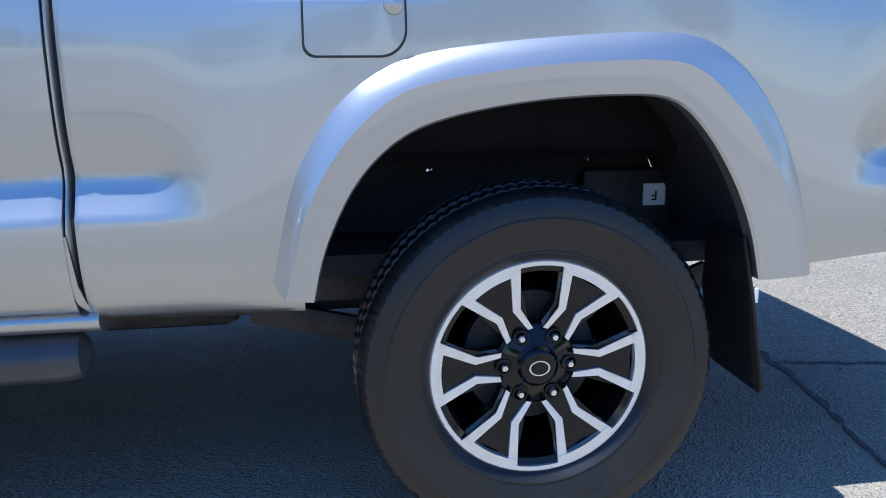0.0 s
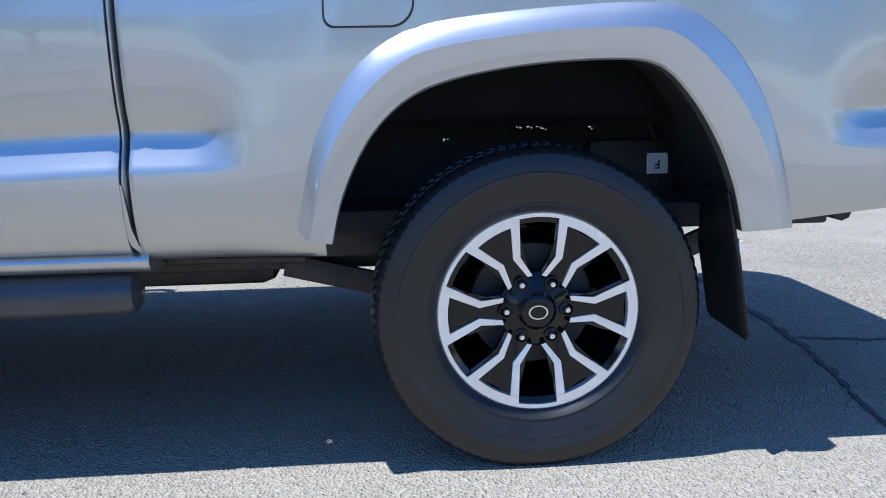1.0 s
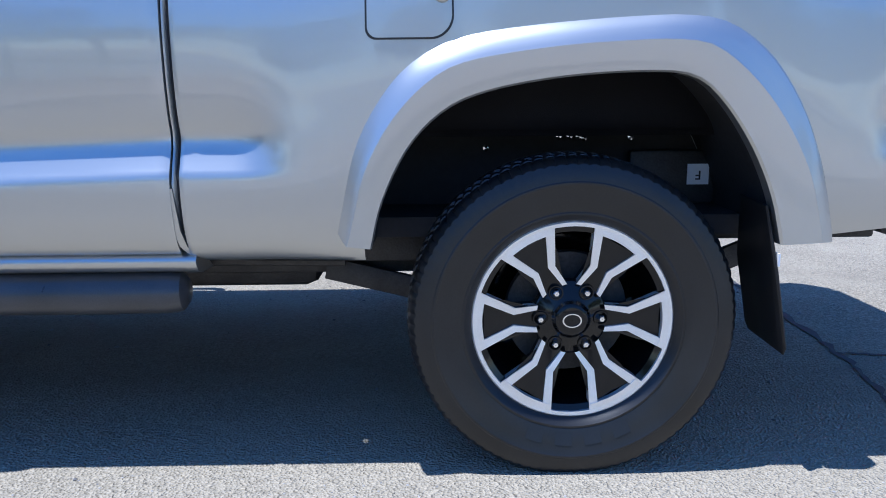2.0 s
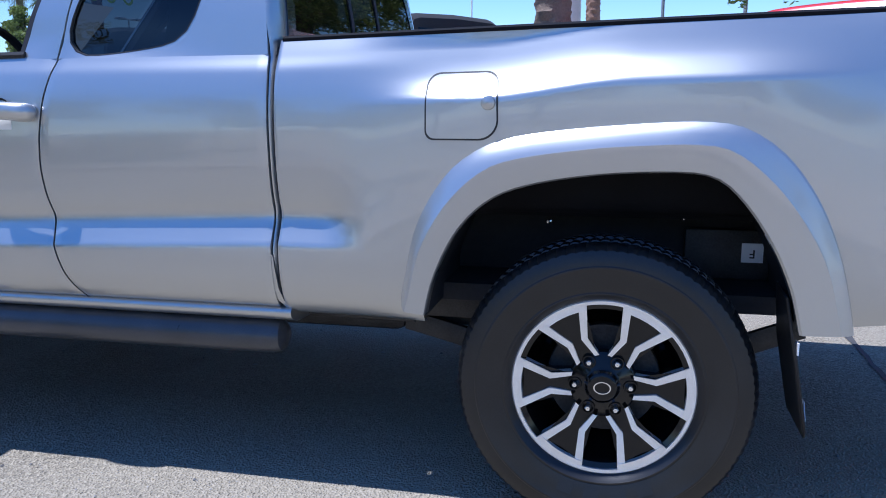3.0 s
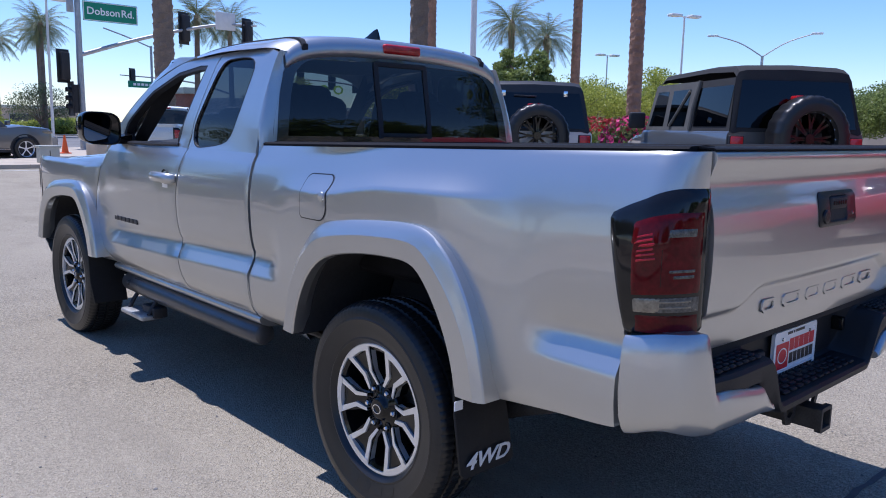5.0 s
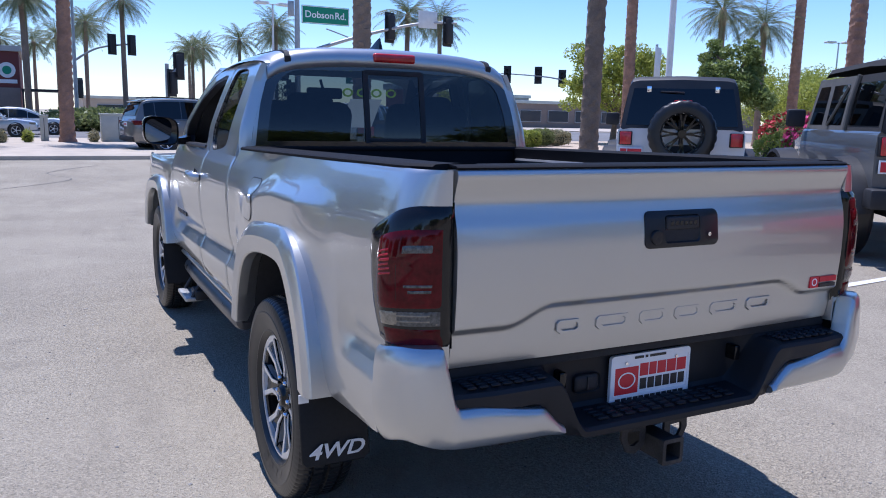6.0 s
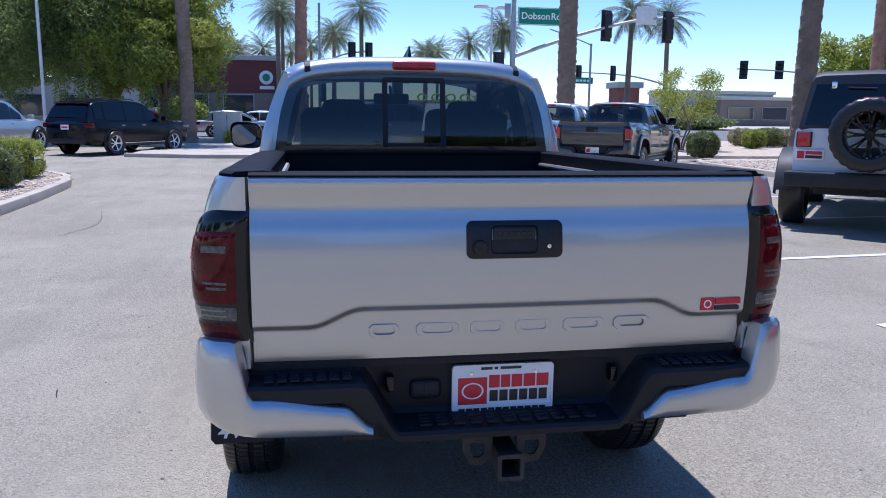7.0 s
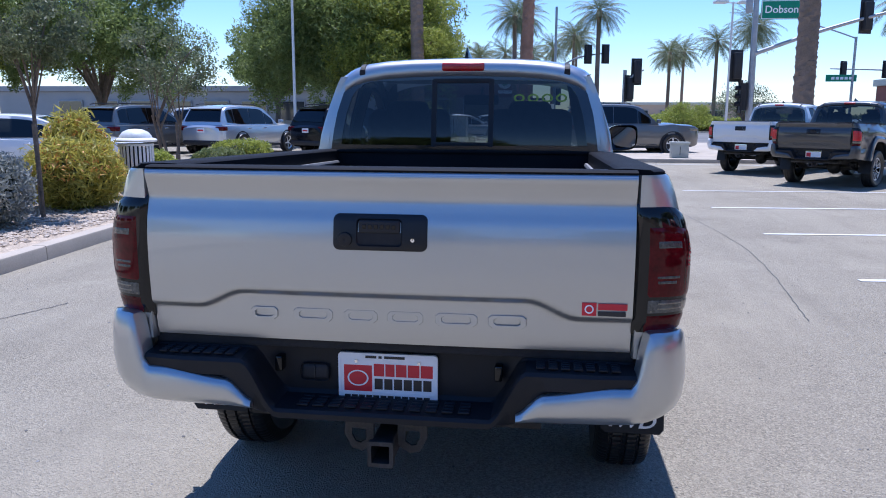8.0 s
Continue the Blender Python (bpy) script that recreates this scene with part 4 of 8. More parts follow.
    for s in (-1, 1):
        bm = B()
        ring = [(1.11, s * y, z) for y, z in ((.038, .548), (.128, .552), (.132, .51), (.108, .462), (.075, .455), (.038, .48))]
        ri = [(1.11, s * (.086 + (abs(y) - .086) * .5), .505 + (z - .505) * .5) for _, y, z in ring]
        rows_mesh(bm, [ring, [(x + .01, y, z) for x, y, z in ring], [(x + .01, y, z) for x, y, z in ri], ri], closed_u=True, closed_v=True)
        part("chain_plate", bm, M_RUSTY, hit)
    bm = B()
    tube(bm, [(.98, -.48, .53), (.98, .48, .53)], .03, 8)
    part("cross_bar", bm, M_RUSTY, hit)

    # bed inside
    bm = B()
    rows_mesh(bm, [[(-.86, y, z) for y, z in ((-.69, 1.27), (-.685, .83), (-.66, .80), (.66, .80), (.685, .83), (.69, 1.27))],
                   [(1.05, y, z) for y, z in ((-.69, 1.30), (-.685, .83), (-.66, .80), (.66, .80), (.685, .83), (.69, 1.30))]])
    linero = part("bed_liner", bm, M_LINER, T, "black moulded bed liner")
    bm = B()
    box(bm, -.900, -.855, -.76, .76, .60, 1.292, .008)
    part("bed_front_wall", bm, M_LINER, T)
    bm = B()
    box(bm, -.898, -.845, -.70, .70, 1.286, 1.304, .006)
    part("front_cap", bm, M_LINER, T)
    for s in (-1, 1):
        bm = B()
        box(bm, -.42, .42, min(s * .52, s * .69), max(s * .52, s * .69), .80, 1.0, .05, 3)
        part("wheel_hump", bm, M_LINER, linero)

    # cab back with its window
    def xb(z):
        return -.908 - .006 * smooth01(1.1, 1.33, z) - .055 * smooth01(1.30, 1.75, z)
    for s in (-1, 1):
        bm = B()
        rows = []
        for z in [lerp(.56, 1.70, j / 30) for j in range(31)]:
            w = cab_y(z) if z > 1.20 else body_y(-.96, z)
            w -= .014 * smooth01(1.29, 1.27, z)
            x0 = -.9235 - .026 * smooth01(1.15, 1.45, z) - .01 * smooth01(1.45, 1.7, z)
            row = [(x0, s * (w - .03), z)]
            for k in range(9):
                a = radians(90 * k / 8)
                row.append((lerp(x0, xb(z), math.sin(a)), s * (w - .058 * (1 - math.cos(a))), z))
            rows.append(row)
        rows_mesh(bm, rows)
        part("cab_corner", bm, pm, T, sharp=60)
    outer = [(-(cab_y(1.3) - .058), 1.30)] + [(-(cab_y(z) - .058), z) for z in (1.40, 1.5, 1.6, 1.66)] + [(-.615, 1.690), (-.56, 1.712)]
    outer = outer + [(0, 1.735)] + [(-y, z) for y, z in reversed(outer)]
    wo = [(-.712, 1.315), (-.700, 1.40), (-.682, 1.5), (-.650, 1.6), (-.62, 1.645), (-.575, 1.675), (-.52, 1.688)]
    wo = wo + [(0, 1.700)] + [(-y, z) for y, z in reversed(wo)]

    def smoothed(p, n=61):
        return [(q.x, q.y) for q in along([(*a, 0) for a in p], n)]
    bm = B()
    a, b = smoothed(outer), smoothed(wo)
    rows_mesh(bm, [[(xb(z), y, z) for y, z in a], [(xb(z), y, z) for y, z in b], [(xb(z) - .02, y, z) for y, z in b]])
    box(bm, -.925, -.908, -.825, .825, .545, 1.20, .002)
    box(bm, -.925, -.908, -.73, .73, 1.19, 1.302, .002)
    part("cab_back", bm, pm, T, sharp=45)
    bm = B()
    fr_in = [(y * .955, lerp(z, 1.5, .07)) for y, z in b]
    loop = lambda p, dx: [(xb(z) + dx, y, z) for y, z in p] + [(xb(z) + dx, y, z) for y, z in [(lerp(p[-1][0], p[0][0], t), lerp(p[-1][1], p[0][1], t)) for t in (.1, .3, .5, .7, .9)]]
    big = [(y * 1.035, lerp(z, 1.5, -.085)) for y, z in b]
    rows_mesh(bm, [loop(big, -.001), loop(big, .004), loop(fr_in, .004), loop(fr_in, -.012)], closed_v=True)
    rwin = part("rear_window_surround", bm, M_GLOSSFRIT, T, "black border of the sliding rear window")
    bm = B()
    fz = fr_in
    half = len(fz) // 2
    rows = []
    for i in range(half + 1):
        (y0, z0), (y1, z1) = fz[i], fz[len(fz) - 1 - i]
        rows.append([(xb(z0) + .0005, lerp(y0, y1, t), lerp(z0, z1, t)) for t in (0, .25, .38, .5, .62, .75, 1)])
    rows_mesh(bm, rows)
    part("rear_glass", bm, M_REARGLASS, rwin, "tinted sliding rear window")
    for y in (-.157, .157) if hero else ():
        bm = B()
        rows_mesh(bm, [[(xb(z) - .012, y - .014, z), (xb(z) + .005, y - .014, z), (xb(z) + .005, y + .014, z), (xb(z) - .012, y + .014, z)] for z in (1.32, 1.4, 1.5, 1.6, 1.685)], closed_v=True)
        part("slider_bar", bm, M_PLASTIC, rwin)
    for z0, z1 in ((1.325, 1.345), (1.665, 1.69)):
        bm = B()
        box(bm, xb(z0) - .01, xb(z0) + .005, -.16, .16, z0, z1, .002)
        part("slider_rail", bm, M_PLASTIC, rwin)
    # roof
    def roof_z(x, y):
        zc = curve([(-2.25, 1.690), (-2.12, 1.735), (-2.0, 1.762), (-1.76, 1.792), (-1.4, 1.808), (-1.1, 1.806), (-1.03, 1.803), (-.995, 1.797), (-.972, 1.786), (-.958, 1.768)], x)
        return zc - curve([(0, 0), (.3, .006), (.45, .016), (.55, .030), (.62, .050), (.66, .068), (.69, .090)], abs(y))
    bm = B()
    rows = []
    for x in [-2.19, -2.16] + [lerp(-2.12, -1.02, i / 30) for i in range(31)] + [-1.0, -.985, -.972, -.963, -.958]:
        k = 1 - .05 * smooth01(-1.1, -.957, x) - .065 * smooth01(-1.75, -2.19, x)
        rows.append([(x, y * k, roof_z(x, y)) for y in [-.698, -.69, -.675, -.66, -.64, -.62, -.59, -.55, -.45, -.3, -.15, 0, .15, .3, .45, .55, .59, .62, .64, .66, .675, .69, .698]])
    edge = rows[-1]
    for x, dz in ((-.953, .016), (-.9515, .034), (-.953, .052), (-.962, .064)):
        rows.append([(x, y, z - dz) for _, y, z in edge])
    rows_mesh(bm, rows)
    roof = part("roof", bm, pm, T, sharp=50)
    for s in (-1, 1):
        bm = B()
        rows = []
        for x in [-2.1 + .04 * i for i in range(29)] + [-.972, -.958, -.950]:
            z = roof_z(x, .56)
            rows.append([(x, s * .548, z - .004), (x, s * .550, z + .002), (x, s * .575, z + .001), (x, s * .578, z - .008)])
        rows.append([(-.962, s * .54, 1.69), (-.955, s * .545, 1.69), (-.955, s * .575, 1.685), (-.96, s * .58, 1.685)])
        rows_mesh(bm, rows, cap=True)
        part("roof_ditch_trim", bm, M_PLASTIC, roof)
    bm = B()
    box(bm, -.972, -.940, -.117, .117, 1.729, 1.775, .012, 3)
    part("high_brake_lamp", bm, M_RED, roof, "red high-level brake lamp")
    bm = B()
    rows = []
    for x, h, w in ((-1.31, .0, .030), (-1.28, .012, .032), (-1.23, .035, .028), (-1.18, .060, .018), (-1.155, .068, .012), (-1.142, .050, .010), (-1.135, .0, .016)):
        z = roof_z(x, 0) - .004
        rows.append([(x, -w, z), (x, -w * .75, z + h * .6), (x, -w * .25, z + h), (x, w * .25, z + h), (x, w * .75, z + h * .6), (x, w, z)])
    rows_mesh(bm, rows, cap=True)
    part("fin_antenna", bm, M_BLACKGLOSS, roof, "black fin aerial")
    # windscreen and pillars
    bm = B()
    rows = []
    for i in range(17):
        k = i / 16
        z = lerp(1.19, 1.715, k)
        w = lerp(.765, .655, k)
        row = []
        for j in range(17):
            u = -1 + 2 * j / 16
            row.append((lerp(-2.68, -2.15, k) - lerp(.16, .09, k) * (1 - u * u), u * w, z + .015 * (1 - u * u) * k))
        rows.append(row)
    rows_mesh(bm, rows)
    ws = part("windscreen", bm, M_CLEAR, T, "clear windscreen")
    for s in (-1, 1):
        bm = B()
        rows = []
        for k in [i / 14 for i in range(15)]:
            z = lerp(1.19, 1.712, k)
            a = Vector((lerp(-2.665, -2.14, k), s * (lerp(.772, .66, k)), z))
            xo = curve([(1.19, -2.68), (1.252, -2.635), (1.385, -2.50), (1.553, -2.27), (1.60, -2.18), (1.665, -2.0), (1.712, -1.80)], z)
            b = Vector((xo, s * (cab_y(max(z, 1.21)) + .001), z))
            mid = a.lerp(b, .5) + Vector((-.012, s * .012, .008))
            rows.append([a + Vector((.02, -s * .02, -.01)), a, mid, b, b + Vector((.02, -s * .05, 0))])
        rows_mesh(bm, rows)
        part("front_pillar", bm, pm, T, sharp=60)
        bm = B()
        rows = []
        for k in [i / 14 for i in range(15)]:
            z = lerp(1.17, 1.70, k)
            rows.append([(lerp(-2.64, -2.12, k), s * lerp(.755, .645, k), z), (lerp(-2.56, -2.04, k), s * lerp(.70, .58, k), z), (lerp(-2.54, -2.06, k), s * lerp(.78, .69, k), z)])
        rows_mesh(bm, rows, closed_v=True)
        part("pillar_trim", bm, M_PLASTIC, T)
    # interior
    bm = B()
    box(bm, -2.6, -.95, -.70, .70, .58, .64, .01)
    box(bm, -2.62, -.90, -.84, .84, .550, .562)
    part("cab_floor", bm, M_CLOTH, T)
    bm = B()
    box(bm, -2.2, -.99, -.63, .63, 1.705, 1.725, .01)
    part("headlining", bm, M_CLOTH, T)
    bm = B()
    rows = []
    for y in [lerp(-.70, .70, i / 20) for i in range(21)]:
        hood = .05 * math.exp(-((y + .36) / .16)**2)
        rows.append([(-2.70, y, 1.17), (-2.55, y, 1.245 + hood * .3), (-2.36, y, 1.27 + hood), (-2.27, y, 1.25 + hood), (-2.22, y, 1.10), (-2.22, y, .80), (-2.6, y, .70)])
    rows_mesh(bm, rows, cap=True)
    part("dashboard", bm, M_PLASTIC, T)
    bm = B()
    ring = []
    cen, nrm = Vector((-2.17, -.42, 1.240)), Vector((1, 0, .42)).normalized()
    aa = Vector((0, 1, 0))
    bb = nrm.cross(aa)
    ring = [cen + (aa * math.cos(t) + bb * math.sin(t)) * .185 for t in (2 * math.pi * k / 32 for k in range(33))]
    tube(bm, ring, .016, 8, cap=False)
    for t in (0, math.pi, -math.pi / 2):
        tube(bm, [cen, cen + (aa * math.cos(t) + bb * math.sin(t)) * .18], .014, 6)
    tube(bm, [cen, cen - nrm * .25], .04, 10)
    part("steering_wheel", bm, M_PLASTIC, T)
    for y in (-.36, .36):
        bm = B()
        box(bm, -1.95, -1.42, y - .25, y + .25, .78, .95, .06, 3)
        box(bm, -.09, .07, y - .245, y + .245, -.02, .62, .06, 3, m=Matrix.Translation((-1.42, 0, .92)) @ pose(0, 0, 0, 0, 14, 0))
        seat = part("front_seat", bm, M_CLOTH, T, "dark cloth front seat")
        bm = B()
        box(bm, -.05, .06, y - .125, y + .125, .0, .18, .045, 3, m=Matrix.Translation((-1.275, 0, 1.395)) @ pose(0, 0, 0, 0, 10, 0))
        part("headrest", bm, M_CLOTH, seat)
    bm = B()
    box(bm, -1.15, -1.0, -.60, .60, .85, 1.25, .04, 2)
    part("rear_seat", bm, M_CLOTH, T)
    bm = B()
    box(bm, -2.10, -2.075, -.12, .12, 1.56, 1.63, .015)
    tube(bm, [(-2.1, 0, 1.60), (-2.17, 0, 1.68)], .01, 6)
    part("rear_view_mirror", bm, M_PLASTIC, T)
    if hero:
        # price written on the windscreen, shown as plain strokes, and a window sheet
        bm = B()
        for k, y in enumerate((.25, .35, .45, .55)):
            zc, xc = 1.612, lerp(-2.68, -2.15, .79) - .105 * (1 - (y / .68)**2) + .016
            rows = []
            for i in range(16):
                t = 2 * math.pi * i / 16
                rows.append([(xc - .3 * 0, y + .040 * f * math.cos(t), zc + .030 * f * math.sin(t)) for f in (1, .6)])
            rows_mesh(bm, rows, closed_u=True)
        part("window_marking", bm, M_NEON, ws, "yellow-green paint strokes inside the windscreen")
        bm = B()
        rows_mesh(bm, [[(lerp(-2.68, -2.15, (z - 1.19) / .525) - .105 * (1 - (y / .70)**2) + .022, y, z) for y in (.28, .36, .44, .50)] for z in (1.37, 1.44, 1.51, 1.57)])
        part("window_sheet", bm, M_PAPER, ws, "white paper sheet inside the windscreen", False)
    # hood and nose
    def hood_z(x):
        return curve([(-4.02, .98), (-3.9, 1.045), (-3.6, 1.10), (-3.2, 1.135), (-2.8, 1.165), (-2.6, 1.19)], x)
    bm = B()
    rows = []
    for x in [lerp(-3.98, -2.60, i / 30) for i in range(31)]:
        w = .80 - .12 * smooth01(-3.6, -4.0, x)
        rows.append([(x - .10 * (1 - (u * u)), u * w, hood_z(x) + .045 * (1 - abs(u)**2.5) - .028 * smooth01(.9, 1, abs(u))) for u in [-1 + 2 * j / 20 for j in range(21)]])
    rows_mesh(bm, rows)
    part("hood", bm, pm, T, sharp=60)
    for s in (-1, 1):
        bm = B()
        rows = []
        for x in [lerp(-3.84, -2.64, i / 24) for i in range(25)]:
            yo = body_y(x, 1.12)
            rows.append([(x, s * (yo - .002), 1.118), (x, s * (yo - .012), lerp(1.13, hood_z(x), .5)), (x, s * .80, hood_z(x) + .006), (x, s * .775, hood_z(x) + .018)])
        rows_mesh(bm, rows)
        part("fender_top", bm, pm, T, sharp=60)
        bm = B()
        rows = []
        for z in (1.11, 1.0, .9, .8, .62):
            w = body_y(-3.83, z)
            rows.append([(-3.835 - .23 * math.sin(radians(a)), s * (w - .33 * (1 - math.cos(radians(a)))), z) for a in range(0, 91, 10)])
        rows_mesh(bm, rows)
        part("nose_corner", bm, pm, T, sharp=60)
        bm = B()
        rows = []
        for z in (1.035, 1.0, .93, .90):
            w = body_y(-3.83, z) + .004
            rows.append([(-3.837 - .235 * math.sin(radians(a)), s * (w - .33 * (1 - math.cos(radians(a)))), z) for a in range(15, 91, 10)])
        rows_mesh(bm, rows)
        part("headlamp", bm, M_LAMPCLEAR, T, "clear headlamp")
    bm = B()
    box(bm, -4.10, -4.0, -.55, .55, .66, 1.02, .03)
    part("grille", bm, M_BLACKGLOSS, T)
    bm = B()
    rows = []
    for y in [lerp(-.86, .86, i / 24) for i in range(25)]:
        x = -4.14 + .22 * (abs(y) / .86)**3
        rows.append([(x + .05, y, .70), (x, y, .67), (x - .02, y, .60), (x, y, .52), (x + .12, y, .45), (x + .3, y, .45)])
    rows_mesh(bm, rows)
    part("front_bumper", bm, pm, T)
    # underbody
    bm = B()
    box(bm, -3.9, .70, -.70, .70, .55, .60)
    part("floor_pan", bm, M_DARK, T)
    bm = B()
    for s in (-1, 1):
        box(bm, -3.9, -.20, s * .47 - .04, s * .47 + .04, .415, .57, .01)
        box(bm, -.20, .92, s * .47 - .04, s * .47 + .04, .50, .58, .01)
        box(bm, -.66, -.30, s * .55 - .05, s * .55 + .05, .465, .56, .01)
        tube(bm, [(-.62, s * .55, .44), (-.3, s * .55, .36), (0, s * .55, .33), (.3, s * .55, .38), (.55, s * .55, .48)], .022, 6, squash=1.6)
        tube(bm, [(.16, s * .56, .33), (.10, s * .52, .60)], .025, 8)
    part("chassis_frame", bm, M_RUSTY, T)
    bm = B()
    tube(bm, [(0, -.72, AXLE_Z), (0, .72, AXLE_Z)], .045, 12)
    bmesh.ops.create_uvsphere(bm, u_segments=16, v_segments=10, radius=.15, matrix=Matrix.Translation((0, .05, AXLE_Z)))
    part("rear_axle", bm, M_RUSTY, T)
    bm = B()
    tube(bm, [(BASE, -.72, AXLE_Z), (BASE, .72, AXLE_Z)], .04, 10)
    tube(bm, [(BASE, 0, .45), (-.2, .05, .42)], .04, 8)
    part("drive_shaft", bm, M_RUSTY, T)
    bm = B()
    box(bm, -.92, -.62, -.70, -.40, .475, .545, .02)
    box(bm, -1.75, -.66, -.41, -.03, .345, .54, .05, 2)
    tube(bm, [(-.80, -.72, .50), (-.55, -.72, .495)], .016, 8)
    part("tank_shield", bm, M_RUSTY, T)
    bm = B()
    tube(bm, [(-2.4, .35, .42), (-1.0, .40, .40), (-.5, .62, .44)], .03, 8)
    tube(bm, [(-1.7, .38, .40), (-1.1, .40, .40)], .09, 12)
    part("exhaust", bm, M_RUSTY, T)
    if hero:
        bm = B()
        box(bm, .38, .44, -.508, -.505, .655, .712)
        tag = part("inspection_label", bm, M_WHITE, T, "small white label in the wheel house", False)
        bm = B()
        text_mesh(bm, "F", .035, Matrix.Translation((.410, -.5095, .682)) @ pose(0, 0, 0, 90, 180, 0), .0008)
        part("label_print", bm, M_PRINTBLACK, tag, "", False)
        bm = B()
        box(bm, .22, .46, -.50, -.46, .60, .75, .01)
        part("bracket", bm, M_RUSTY, T)
        for x, z in ((.205, .79), (.02, .79), (.05, .79), (.075, .79), (.09, .785), (-.18, .76)):
            bm = B()
            lathe(bm, [(.009, .0), (.008, .006), (.001, .008)], 8, "y", (x, -.556 if x > .1 else -.50, z), -1)
            part("bolt", bm, M_CHROME, T)
    put_wheels(T, [(0, -.809, AXLE_Z, 0), (BASE, -.809, AXLE_Z, 0), (0, .809, AXLE_Z, 1), (BASE, .809, AXLE_Z, 1)])
    WARP = None
    return T


M_LAMPRED = mat("smoked_red_lens", (0.075, 0.003, 0.005), 0.06, vary=0.35, scale=22, grain=90, spec=0.22, rough_vary=0.02)
M_LAMPCLEAR = mat("smoked_clear_lens", (0.20, 0.175, 0.13), 0.15, 0.2, vary=0.3, scale=40, grain=160, coat=0.5)
M_LAMPBRIGHT = mat("lamp_inner_red", (0.34, 0.010, 0.018), 0.12, 0.1, vary=0.4, scale=60, grain=200, spec=0.5)
M_LAMPGREY = mat("smoked_grey_lens", (0.075, 0.075, 0.07), 0.15, 0.3, vary=0.6, scale=70, grain=220, bump=0.6, dist=0.002)
M_STEPBAR = mat("step_bar_black", (0.045, 0.046, 0.050), 0.30, vary=0.25, scale=6, grain=300, bump=0.15, dist=0.001, spec=0.6)
M_FOOTSTEP = mat("step_metal", (0.45, 0.45, 0.44), 0.45, 0.8, vary=0.25, scale=30, grain=200, bump=0.3)
M_HANDLE = mat("satin_black", (0.014, 0.0145, 0.017), 0.32, vary=0.15, scale=8, grain=500, spec=0.35, rough_vary=0.04)
M_FLAP = mat("mud_flap_rubber", (0.010, 0.010, 0.011), 0.5, spec=0.35, vary=0.3, scale=6, grain=100)
M_BUMPER = mat("bumper_plastic", (0.013, 0.0135, 0.016), 0.5, vary=0.25, scale=6, grain=600, bump=0.3, dist=0.001, spec=0.28)
M_ALUBAR = mat("alu_bar", (0.42, 0.42, 0.43), 0.45, 0.8, vary=0.1)
M_MIRROR = mat("mirror_silver", (0.25, 0.26, 0.27), 0.02, 1.0, vary=0.0, rough_vary=0.0)
M_GLOSSFRIT = paint("window_border", (0.010, 0.010, 0.011), 0.0, 0.2)
build_truck("silver extended-cab pickup truck parked on sunlit asphalt", M_SILVER, Matrix.Identity(4))

